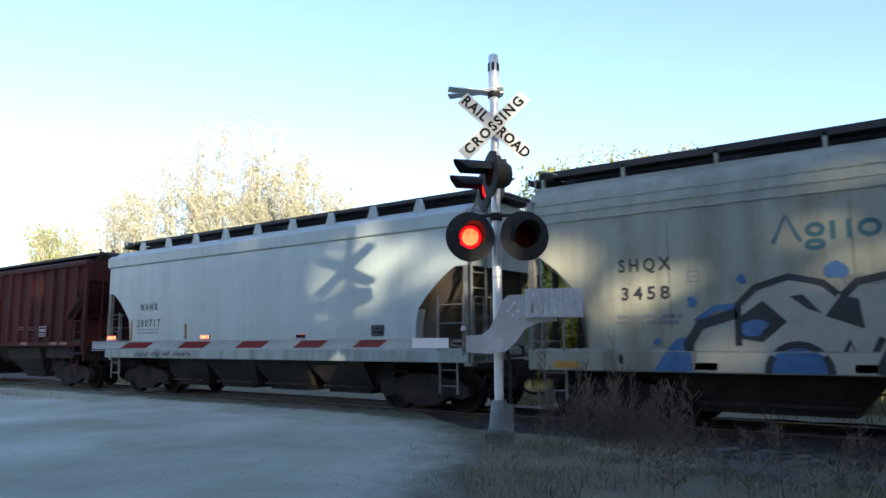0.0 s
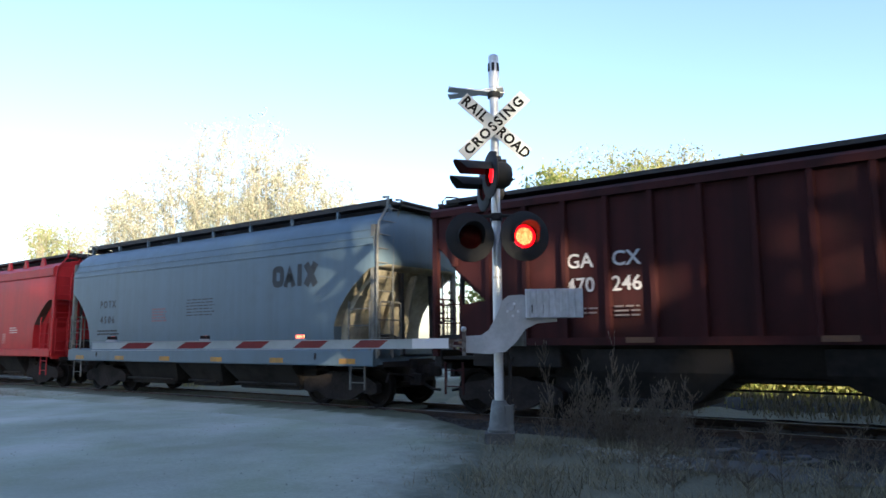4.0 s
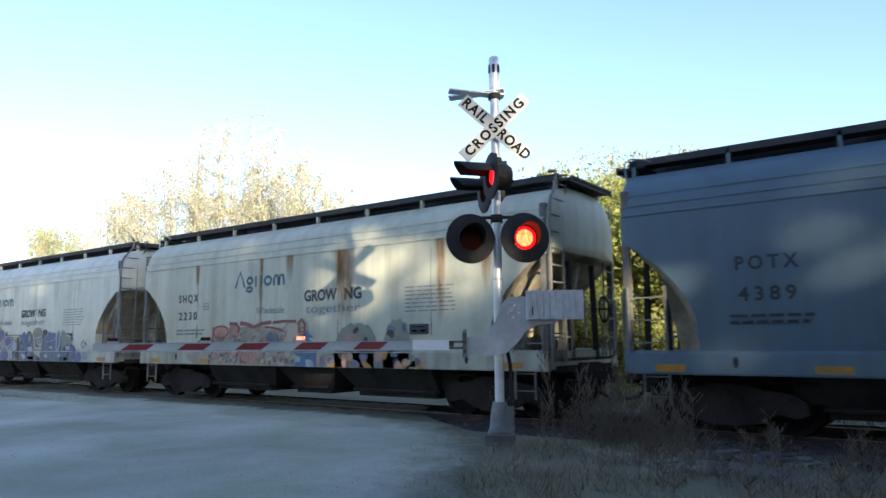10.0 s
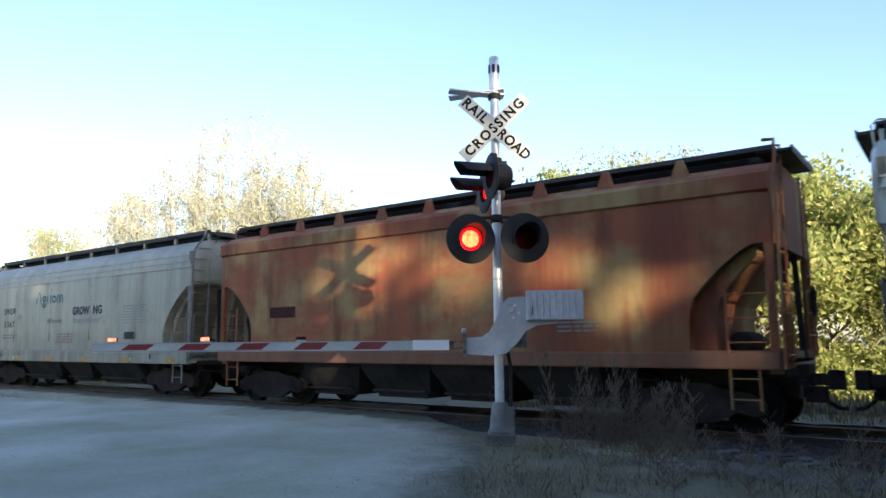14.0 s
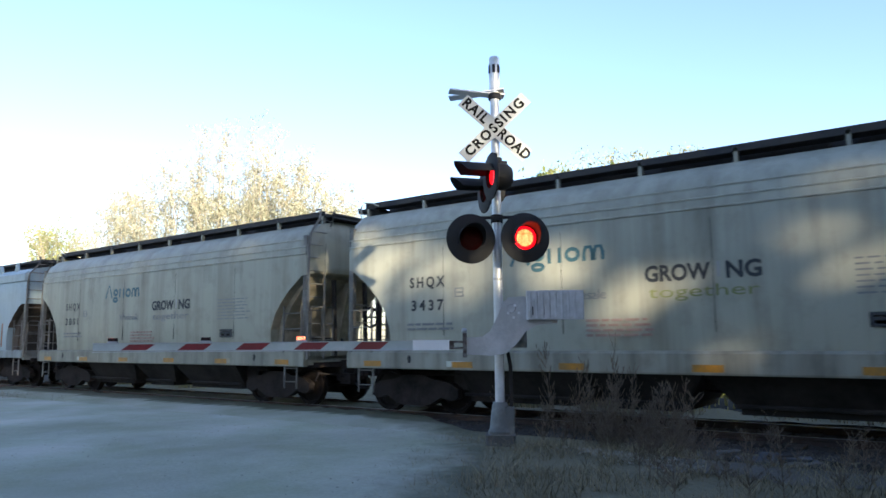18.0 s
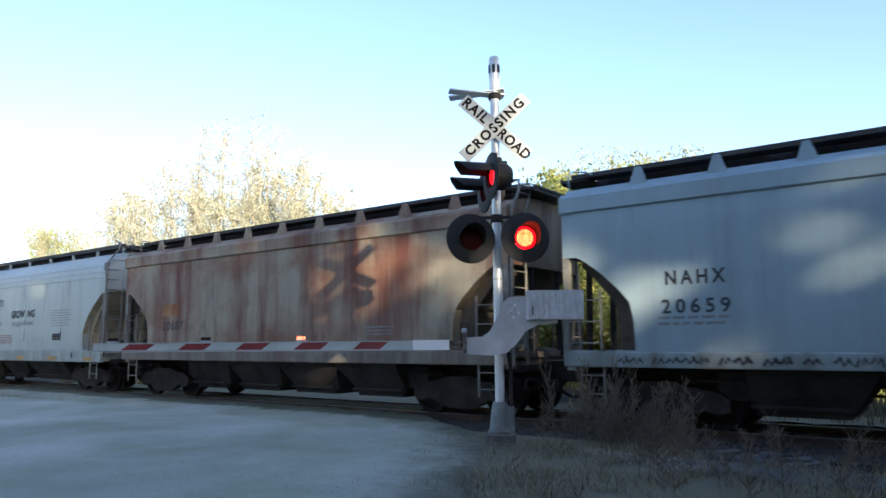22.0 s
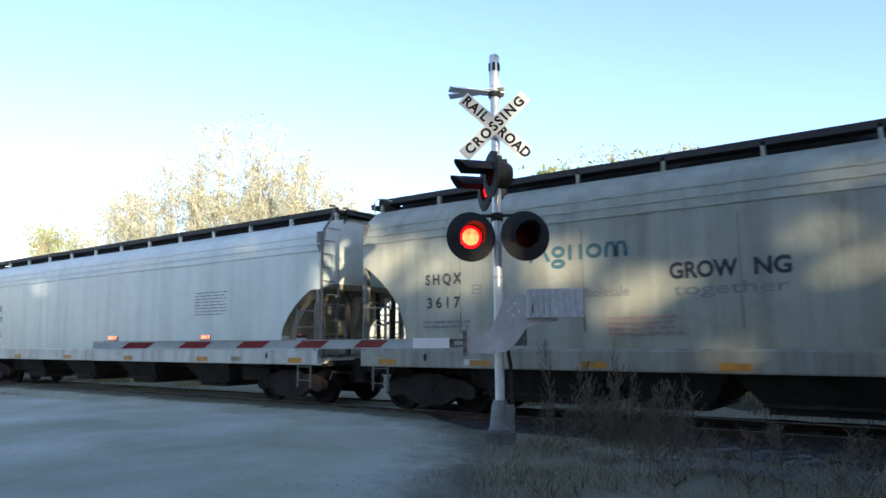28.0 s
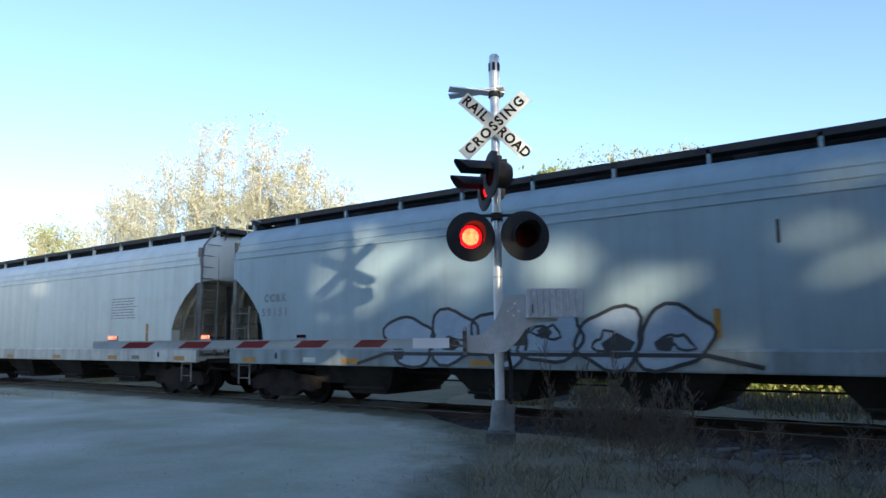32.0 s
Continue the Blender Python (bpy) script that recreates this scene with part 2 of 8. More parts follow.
# ---- mesh tools ----
class Shape:
    """Gathers vertices and faces; made into a mesh once."""

    def __init__(self):
        self.v, self.f = [], []

    def quad(self, *points):
        k = len(self.v)
        self.v += [tuple(p) for p in points]
        self.f.append(tuple(range(k, k + len(points))))
        return self

    def box(self, x0, x1, y0, y1, z0, z1, bevel=0.0):
        if bevel:
            b = bevel
            self.extrude([(x0 + b, y0), (x1 - b, y0), (x1, y0 + b), (x1, y1 - b), (x1 - b, y1), (x0 + b, y1), (x0, y1 - b), (x0, y0 + b)],
                         z0, z1, "z")
            return self
        k = len(self.v)
        self.v += [(x, y, z) for z in (z0, z1) for y in (y0, y1) for x in (x0, x1)]
        self.f += [tuple(k + i for i in q) for q in ((0, 2, 3, 1), (4, 5, 7, 6), (0, 1, 5, 4), (2, 6, 7, 3), (0, 4, 6, 2), (1, 3, 7, 5))]
        return self

    def extrude(self, outline, a, b, axis="y"):
        """An outline of two coordinates, drawn out from a to b along an axis."""
        place = {"x": lambda p, w: (w, p[0], p[1]), "y": lambda p, w: (p[0], w, p[1]), "z": lambda p, w: (p[0], p[1], w)}[axis]
        k, n = len(self.v), len(outline)
        self.v += [place(p, a) for p in outline] + [place(p, b) for p in outline]
        self.f += [(k + i, k + (i + 1) % n, k + n + (i + 1) % n, k + n + i) for i in range(n)]
        self.f += [tuple(k + i for i in reversed(range(n))), tuple(k + n + i for i in range(n))]
        return self

    def tube(self, points, radius, sides=6, end_radius=None, caps=True):
        """A round bar through points, tapering to end_radius."""
        points = [Vector(p) for p in points]
        end_radius = radius if end_radius is None else end_radius
        k, m = len(self.v), len(points)
        for i, p in enumerate(points):
            way = (points[min(i + 1, m - 1)] - points[max(i - 1, 0)]).normalized()
            side = way.cross(Vector((0.13, 0.31, 1.0)) if abs(way.z) < 0.9 else Vector((1, 0.2, 0))).normalized()
            other = way.cross(side)
            r = radius + (end_radius - radius) * i / (m - 1)
            for j in range(sides):
                a = 2 * math.pi * j / sides
                self.v.append(tuple(p + side * (r * math.cos(a)) + other * (r * math.sin(a))))
        for i in range(m - 1):
            for j in range(sides):
                j2 = (j + 1) % sides
                self.f.append((k + i * sides + j, k + i * sides + j2, k + (i + 1) * sides + j2, k + (i + 1) * sides + j))
        if caps:
            self.f += [tuple(k + j for j in reversed(range(sides))), tuple(k + (m - 1) * sides + j for j in range(sides))]
        return self

    def lathe(self, profile, axis="z", sides=24, centre=(0, 0, 0), arc=1.0):
        """A profile of (radius, height) turned round an axis."""
        k = len(self.v)
        n = sides if arc >= 1 else sides + 1
        for r, h in profile:
            for j in range(n):
                a = 2 * math.pi * arc * j / sides
                c, s = r * math.cos(a), r * math.sin(a)
                p = {"z": (c, s, h), "y": (c, h, s), "x": (h, c, s)}[axis]
                self.v.append((p[0] + centre[0], p[1] + centre[1], p[2] + centre[2]))
        for i in range(len(profile) - 1):
            for j in range(sides if arc >= 1 else sides):
                j2 = (j + 1) % n if arc >= 1 else j + 1
                self.f.append((k + i * n + j, k + i * n + j2, k + (i + 1) * n + j2, k + (i + 1) * n + j))
        return self

    def mesh(self, name, mat=None, smooth=None):
        me = bpy.data.meshes.new(name)
        me.from_pydata(self.v, [], self.f)
        bm = bmesh.new()
        bm.from_mesh(me)
        bmesh.ops.recalc_face_normals(bm, faces=bm.faces[:])
        bm.to_mesh(me)
        bm.free()
        if mat:
            me.materials.append(mat)
        if smooth:
            me.shade_smooth()
            me.set_sharp_from_angle(angle=radians(smooth))
        return me


def part(name, shape, mat, parent=None, label="", smooth=None, at=None):
    """ONE mesh object under a thing. A ready mesh takes the material on the object."""
    if isinstance(shape, Shape):
        ob = new(name, shape.mesh(name, mat, smooth))
    else:
        ob = new(name, shape)
        if mat:
            if not shape.materials:
                shape.materials.append(mat)
            ob.material_slots[0].link = "OBJECT"
            ob.material_slots[0].material = mat
    ob.parent = parent
    if at is not None:
        ob.matrix_local = at
    return tagged(ob, label)


def thing(name, label, category, at=None, group="", kind=""):
    """An Empty that carries a thing's parts."""
    ob = new(name)
    ob.empty_display_size = 0.2
    if at is not None:
        ob.matrix_world = at
    return tagged(ob, label, category, group, kind)


def words(text, size, mat, parent, at, name="lettering", label="", spread=1.0, wide=1.0, bold=0.0, fit=None):
    """Flat lettering in the built-in font, as a mesh, centred on its pose; fit: its width."""
    cu = bpy.data.curves.new(name, "FONT")
    cu.body, cu.size, cu.align_x, cu.align_y = text, size, "CENTER", "CENTER"
    cu.space_character, cu.extrude, cu.offset = spread, 0.002, bold
    cu.resolution_u = 3
    tmp = bpy.data.objects.new("tmp", cu)
    me = bpy.data.meshes.new_from_object(tmp)
    bpy.data.objects.remove(tmp)
    bpy.data.curves.remove(cu)
    if fit:
        xs = [v.co.x for v in me.vertices]
        wide = fit / (max(xs) - min(xs))
    me.transform(Matrix.Diagonal((wide, 1, 1, 1)))
    me.materials.clear()
    me.materials.append(mat)
    ob = new(name, me)
    ob.parent = parent
    ob.matrix_local = at
    return tagged(ob, label)


# ---- ground, road and track ----
ROAD_WAY = Vector((-0.52, 0.854, 0.0))      # along the road, away from the camera
ROAD_SIDE = Vector((0.854, 0.52, 0.0))      # across it, to the right


def ground_height(x, y):
    """Level at the rails' foot, rising a little towards the signal, falling beside the track."""
    d = abs(y)
    bed = -0.16 if d < 2.4 else -0.16 - 0.12 * min(1.0, (d - 2.4) / 0.8)
    near = min(1.0, max(0.0, (-y - 3.0) / 1.6))
    rise = 0.40 * near * near * (3 - 2 * near)
    far = 0.35 * min(1.0, max(0.0, (y - 4.0) / 12.0))
    fall = min(1.0, max(0.0, (y - 3.4) / 5.5)) * min(1.0, max(0.0, (road_offset(x, y)[0] - 4.6) / 4.0))
    # An added bank behind the track that hides the sunlit ground beyond.
    bank = max(0.0, 1.0 - abs(y - 4.1) / 1.3) * min(1.0, max(0.0, (road_offset(x, y)[0] - 4.2) / 1.5))
    far += 0.46 * bank * bank * (3 - 2 * bank)
    far -= 1.35 * fall * fall * (3 - 2 * fall)
    return bed + (rise if y < 0 else far) + 0.03 * noise.noise((x * 0.5, y * 0.5, 3.1)) * min(1, max(0, d - 3))


def road_offset(x, y):
    p = Vector((x + 9.0, y + 6.0, 0))
    return p.dot(ROAD_SIDE), p.dot(ROAD_WAY)


def build_ground():
    s = Shape()
    xs = [-900, -400, -200, -120, -80] + [-60 + 1.0 * i for i in range(86)] + [40, 60, 90, 150, 300, 900]
    ys = [-900, -300, -150, -80, -50, -35] + [-28 + 0.7 * i for i in range(75)] + [32, 45, 65, 100, 180, 400, 900]
    for y in ys:
        for x in xs:
            s.v.append((x, y, ground_height(x, y)))
    n = len(xs)
    for j in range(len(ys) - 1):
        for i in range(n - 1):
            s.f.append((j * n + i, j * n + i + 1, (j + 1) * n + i + 1, (j + 1) * n + i))
    ob = new("ground", s.mesh("ground", SOIL, 180))
    tagged(ob, "dry brown soil with sparse dead grass beside the track", "ground", kind="structure")


def road_material():
    """Gravel that thins out into soil along its ragged edge and in the train's painted shade, by the road's own vertex
    attribute.
    """
    m = ROAD
    n, l = m.node_tree.nodes, m.node_tree.links
    b = n["Principled BSDF"]
    old = b.inputs["Base Color"].links[0].from_socket
    wear_shade, spots, low = n.new("ShaderNodeAttribute"), n.new("ShaderNodeTexNoise"), n.new("ShaderNodeMath")
    wear_shade.attribute_name = "wear_shade"
    spots.inputs["Scale"].default_value, spots.inputs["Detail"].default_value, spots.inputs["Roughness"].default_value = 1.4, 8, 0.7
    geo = n.new("ShaderNodeTexCoord")
    l.new(geo.outputs["Object"], spots.inputs["Vector"])
    low.operation = "ADD"
    l.new(wear_shade.outputs["Fac"], low.inputs[0])
    l.new(spots.outputs["Fac"], low.inputs[1])
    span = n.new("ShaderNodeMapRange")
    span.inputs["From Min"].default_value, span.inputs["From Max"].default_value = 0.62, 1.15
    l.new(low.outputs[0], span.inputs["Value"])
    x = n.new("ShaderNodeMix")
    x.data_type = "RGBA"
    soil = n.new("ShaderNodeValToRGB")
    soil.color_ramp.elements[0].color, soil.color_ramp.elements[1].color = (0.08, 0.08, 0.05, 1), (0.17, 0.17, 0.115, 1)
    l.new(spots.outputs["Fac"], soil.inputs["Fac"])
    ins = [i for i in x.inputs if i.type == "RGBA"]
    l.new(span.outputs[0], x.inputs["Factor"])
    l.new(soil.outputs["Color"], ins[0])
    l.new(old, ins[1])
    # Broad worn patches, paler and greener by turns.
    wide, tone, y = n.new("ShaderNodeTexNoise"), n.new("ShaderNodeValToRGB"), n.new("ShaderNodeMix")
    wide.inputs["Scale"].default_value, wide.inputs["Detail"].default_value, wide.inputs["Roughness"].default_value = 0.55, 7, 0.62
    l.new(geo.outputs["Object"], wide.inputs["Vector"])
    tone.color_ramp.elements[0].position, tone.color_ramp.elements[1].position = 0.36, 0.64
    tone.color_ramp.elements[0].color, tone.color_ramp.elements[1].color = (0.72, 0.77, 0.64, 1), (1.0, 1.0, 1.0, 1)
    l.new(wide.outputs["Fac"], tone.inputs["Fac"])
    y.data_type, y.blend_type = "RGBA", "MULTIPLY"
    y.inputs["Factor"].default_value = 1.0
    two = [i for i in y.inputs if i.type == "RGBA"]
    l.new([o for o in x.outputs if o.type == "RGBA"][0], two[0])
    l.new(tone.outputs["Color"], two[1])
    l.new([o for o in y.outputs if o.type == "RGBA"][0], b.inputs["Base Color"])
    return m


def build_road():
    """The road, a worn gravel sheet over the soil that runs over the rails and on behind them."""
    s, wear_shade = Shape(), []

    def edge(v, side):
        wob = 0.35 * noise.noise((v * 0.35, side * 7.0, 0.0)) + 0.16 * noise.noise((v * 1.3, side * 3.0, 4.0))
        if side > 0:
            return 4.0 + wob + 0.1 * max(0.0, v - 1.0) - 0.75 * max(0.0, v - 1.6) + 0.75 * max(0.0, v - 4.6)
        return -7.5 + wob - 0.9 * max(0.0, min(v, 8.0))
    vs = [-110, -80, -55, -40, -30, -23, -18, -16] + [-14 + 0.25 * i for i in range(0, 110)] + [14, 16, 19, 23, 28, 36, 50, 75, 110]
    cols = 40
    for v in vs:
        for k in range(cols + 1):
            a, b = edge(v, -1), edge(v, 1)
            u = a + (b - a) * (k / cols)
            q = Vector((-9.0, -6.0, 0)) + ROAD_SIDE * u + ROAD_WAY * v
            z = ground_height(q.x, q.y)
            cross = max(0.0, 1 - max(0.0, abs(q.y) - 0.9) / 2.2)
            thick = (0.03 if 0 < k < cols else -0.04) + (0.01 if q.y > 5 else 0.0)
            sink = 0.05 if abs(abs(q.y) - 0.752) < 0.12 else 0.0
            s.v.append((q.x, q.y, max(z + thick, -0.03 * cross + (z + thick) * (1 - cross)) - sink))
            # Edges wear to soil; under and behind the train, soil colour paints shade.
            wear_shade.append(min(1.0, min(k, cols - k) * (b - a) / cols / 1.9) * (0.0 if -1.7 < q.y < 11.0 else 1.0))
    for j in range(len(vs) - 1):
        for k in range(cols):
            m = cols + 1
            s.f.append((j * m + k, j * m + k + 1, (j + 1) * m + k + 1, (j + 1) * m + k))
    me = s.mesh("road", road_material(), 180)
    me.attributes.new("wear_shade", "FLOAT", "POINT").data.foreach_set("value", wear_shade)
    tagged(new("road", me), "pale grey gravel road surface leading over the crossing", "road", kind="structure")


def build_track():
    s = Shape()
    s.extrude([(-2.3, -0.3), (2.3, -0.3), (1.75, -0.13), (-1.75, -0.13)], -340, 320, "x")
    tagged(new("ballast_bed", s.mesh("ballast_bed", BALLAST)), "dark dirty ballast bed under the rails", "ballast", kind="structure")
    track = thing("track", "single railway track with rusty rails on dark wooden ties", "track", kind="structure")
    head = [(-0.036, 0), (0.036, 0), (0.036, -0.035), (0.01, -0.05), (0.01, -0.13), (0.07, -0.15), (0.07, -0.165), (-0.07, -0.165), (-0.07, -0.15),
            (-0.01, -0.13), (-0.01, -0.05), (-0.036, -0.035)]
    for y in (-0.752, 0.752):
        r = part("rail", Shape().extrude([(y + a, b - 0.003) for a, b in head], -340, 320, "x"), RAIL_SIDE, track)
        part("rail_head", Shape().extrude([(y - 0.03, -0.003), (y + 0.03, -0.003), (y + 0.03, 0.0), (y - 0.03, 0.0)], -340, 320, "x"), RAIL_TOP, r,
             "bright worn running surface")
    tie = Shape().box(-0.115, 0.115, -1.3, 1.3, -0.29, -0.115, 0.012).mesh("tie", TIE)
    for i in range(150):
        x = -62 + i * 0.52
        part("tie", tie, None, track, at=pose(x + random.uniform(-0.03, 0.03), random.uniform(-0.05, 0.05), random.uniform(-0.012, 0.008), 0, 0, random.uniform(-1.5, 1.5)))
    stones = Shape()
    rnd = random.Random(5)
    for i in range(7000):
        x, y = rnd.uniform(-30, 6), rnd.choice((-1, -1, -1, 1)) * rnd.uniform(0.2, 2.9)
        r = rnd.uniform(0.018, 0.045)
        z = -0.13 if abs(y) < 1.75 else -0.13 - (abs(y) - 1.75) * 0.3
        if -19 < x + 0.61 * y < -9.5 and abs(y) < 2.6:
            continue
        k = len(stones.v)
        for q in ((1, 0, 0), (-1, 0.2, 0), (0.1, 1, 0.1), (0, -1, 0), (0.2, 0.1, 0.8), (0, 0, -0.7)):
            stones.v.append((x + q[0] * r * rnd.uniform(0.7, 1.2), y + q[1] * r * rnd.uniform(0.7, 1.2), z + 0.01 + q[2] * r))
        stones.f += [tuple(k + i for i in q) for q in ((0, 2, 4), (2, 1, 4), (1, 3, 4), (3, 0, 4), (2, 0, 5), (1, 2, 5), (3, 1, 5), (0, 3, 5))]
    tagged(new("ballast_stones", stones.mesh("ballast_stones", BALLAST)), "loose dark ballast stones along the track", "ballast", kind="stuff")


def build_bank():
    """An added low bank behind the track, with small lumps; the train's shade is put into its dark colour."""
    s = Shape()
    xs, ys = [-46 + 0.5 * i for i in range(110)], [2.5 + 0.25 * i for i in range(15)]
    n = len(xs)
    for y in ys:
        for x in xs:
            s.v.append((x, y, ground_height(x, y) + 0.025 + 0.05 * noise.noise((x * 2.1, y * 2.1, 8.0))))
    for j in range(len(ys) - 1):
        for i in range(n - 1):
            if not -8.6 < road_offset(xs[i], ys[j])[0] < 4.6:
                s.f.append((j * n + i, j * n + i + 1, (j + 1) * n + i + 1, (j + 1) * n + i))
    tagged(new("cinder_bank", s.mesh("cinder_bank", BANK_SHADE, 180)), "added low bank in shade-dark colour behind the track", "bank", kind="structure")


def build_dark_trackside():
    """A sheet of darker ground in front of the rails, with a ragged edge towards the verge."""
    s = Shape()
    step, nx, ny = 0.12, 80, 30
    for j in range(ny):
        for i in range(nx):
            x, y = -3.4 + i * step, -5.9 + j * step
            s.v.append((x, y, ground_height(x, y) + 0.012 + 0.012 * noise.noise((x * 3.0, y * 3.0, 6.0))))
    for j in range(ny - 1):
        for i in range(nx - 1):
            x, y = -3.4 + i * step, -5.9 + j * step
            edge = min((x + 3.1) * 0.7, y + 5.5) + 0.55 * noise.noise((x * 1.1, y * 1.1, 2.0)) + 0.3 * noise.noise((x * 4.0, y * 4.0, 7.0))
            if edge > 0:
                s.f.append((j * nx + i, j * nx + i + 1, (j + 1) * nx + i + 1, (j + 1) * nx + i))
    tagged(new("trackside_dirt", s.mesh("trackside_dirt", DARK_GROUND, 180)), "darker ground beside the track", "dirt", kind="structure")


def build_field():
    """The dry meadow behind the track, a sheet laid on the soil."""
    s = Shape()
    xs = [-200, -140, -100, -70] + [-50 + 2.0 * i for i in range(36)]
    ys = [11.4 + 1.6 * i for i in range(12)] + [34, 50, 90, 160]
    for y in ys:
        for x in xs:
            s.v.append((x, y, ground_height(x, y) + 0.02))
    n = len(xs)
    for j in range(len(ys) - 1):
        for i in range(n - 1):
            s.f.append((j * n + i, j * n + i + 1, (j + 1) * n + i + 1, (j + 1) * n + i))
    tagged(new("field", s.mesh("field", FIELD, 180)), "sunlit dry yellow field behind the track", "field", kind="structure")


build_ground()
build_bank()
build_dark_trackside()
build_field()
build_road()
build_track()


# ---- the train ----
SILL_TOP, SIDE = 1.28, 1.55
WHEEL_R = 0.457
ROUND = dict(side=((1.28, 1.50), (1.55, 1.55), (3.45, 1.55), (3.7, 1.535), (3.9, 1.48), (4.1, 1.36), (4.33, 1.08), (4.43, 0.6), (4.45, 0.0)),
             cut=((0.0, 3.06), (0.12, 3.04), (0.32, 2.9), (0.6, 2.68), (0.85, 2.42), (1.06, 2.14), (1.19, 1.8), (1.22, 1.28)))
LOWCUT = dict(side=ROUND["side"], cut=((0.0, 2.66), (0.28, 2.65), (0.5, 2.52), (0.78, 2.32), (1.0, 2.08), (1.18, 1.84), (1.26, 1.6), (1.27, 1.28)))
SQUARE = dict(side=((1.28, 1.53), (1.4, 1.55), (3.3, 1.55), (3.72, 1.55), (3.8, 1.52), (4.0, 1.5), (4.2, 1.28), (4.32, 0.7), (4.35, 0.0)),
              cut=((0.0, 2.93), (0.28, 2.92), (0.45, 2.83), (0.75, 2.6), (1.05, 2.31), (1.22, 2.1), (1.28, 1.8), (1.29, 1.28)))
RIBBED = dict(side=((1.42, 1.46), (1.5, 1.48), (3.3, 1.48), (3.8, 1.48), (3.98, 1.48), (4.04, 1.4), (4.14, 1.0), (4.22, 0.5), (4.25, 0.0)),
              cut=((0.0, 3.46), (0.12, 3.34), (0.35, 3.1), (0.6, 2.84), (0.95, 2.54), (1.24, 2.32), (1.3, 2.26), (1.32, 1.42)))
cache = {}
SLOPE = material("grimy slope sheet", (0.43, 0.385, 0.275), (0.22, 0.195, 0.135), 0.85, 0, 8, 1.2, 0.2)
# For square and ribbed cars: shade of the end recess painted over grime.
SLOPE_SHADED = material("slope sheet with grime and shade", (0.11, 0.085, 0.06), (0.05, 0.04, 0.03), 0.9, 0, 8, 1.2, 0.2)
TRIM = material("grimy grey trim", (0.24, 0.235, 0.205), (0.13, 0.125, 0.108), 0.8, 0.1, 12, 2, 0.15)


def half_width(side, z):
    for (z0, y0), (z1, y1) in zip(side, side[1:]):
        if z <= z1:
            return y0 + (y1 - y0) * max(0.0, (z - z0) / (z1 - z0))
    return side[-1][1]


def body_mesh(kind, length):
    """The hopper's shell: sides, roof and end slope sheets in one skin."""
    side, cut = kind["side"], kind["cut"]
    stations = [(a, zb) for a, zb in cut]
    half = length / 2
    xs = [(-half + a, zb) for a, zb in stations]
    n_mid = 8
    mid0, mid1 = -half + cut[-1][0], half - cut[-1][0]
    xs += [(mid0 + (mid1 - mid0) * i / n_mid, cut[-1][1]) for i in range(1, n_mid)]
    xs += [(half - a, zb) for a, zb in reversed(stations)]
    knee = side[2][0]
    s, rings = Shape(), []
    for i, (x, zb) in enumerate(xs):
        low = [zb + (knee - zb) * k for k in (0.0, 0.04, 0.35, 0.7, 1.0)]
        half_ring = [(half_width(side, z), z) for z in low] + [(y, z) for z, y in side[3:]]
        nip = 0.03 if i in (0, len(xs) - 1) else 0.0
        ring = [(x, -(y - nip if y else 0), z) for y, z in half_ring] + [(x, y - nip, z) for y, z in reversed(half_ring[:-1])]
        k = len(s.v)
        s.v += ring
        rings.append(list(range(k, k + len(ring))))
    for a, b in zip(rings, rings[1:]):
        m = len(a)
        for j in range(m):
            s.f.append((a[j], a[(j + 1) % m], b[(j + 1) % m], b[j]))
    for ring, e in ((rings[0], -1), (rings[-1], 1)):
        if kind not in (ROUND, LOWCUT):
            s.f.append(tuple(ring))
            continue
        # The end sheet bulges outwards.
        for shrink, out in ((0.93, 0.05), (0.78, 0.1), (0.45, 0.13)):
            k = len(s.v)
            for j in ring:
                x, y, z = s.v[ring[0]][0], s.v[j][1], s.v[j][2]
                s.v.append((e * (half + out), y / (1 if shrink == 0.93 else prev) * shrink, 3.62 + (z - 3.62) * (shrink / (1 if shrink == 0.93 else prev)) ** 0.6))
            new_ring = list(range(k, k + len(ring)))
            m = len(ring)
            for j in range(m):
                s.f.append((ring[j], ring[(j + 1) % m], new_ring[(j + 1) % m], new_ring[j]))
            ring, prev = new_ring, shrink
        s.f.append(tuple(ring))
    me = s.mesh("body", None, 35)
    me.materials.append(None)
    # Undersides of square and ribbed bodies also take the shade-darkened colour.
    me.materials.append(SLOPE if kind in (ROUND, LOWCUT) else SLOPE_SHADED)
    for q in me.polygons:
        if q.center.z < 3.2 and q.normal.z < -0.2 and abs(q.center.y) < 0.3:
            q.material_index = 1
    return me


def shared(key, make):
    if key not in cache:
        cache[key] = make()
    return cache[key]


def ladder_shape(height, width, rungs, r=0.013, base=0.0):
    s = Shape()
    for x in (-width / 2, width / 2):
        s.box(x - 0.016, x + 0.016, -0.016, 0.016, base, base + height)
    for i in range(rungs):
        z = base + height * (i + 0.5) / rungs
        s.tube([(-width / 2, 0, z), (width / 2, 0, z)], r, 5)
    return s


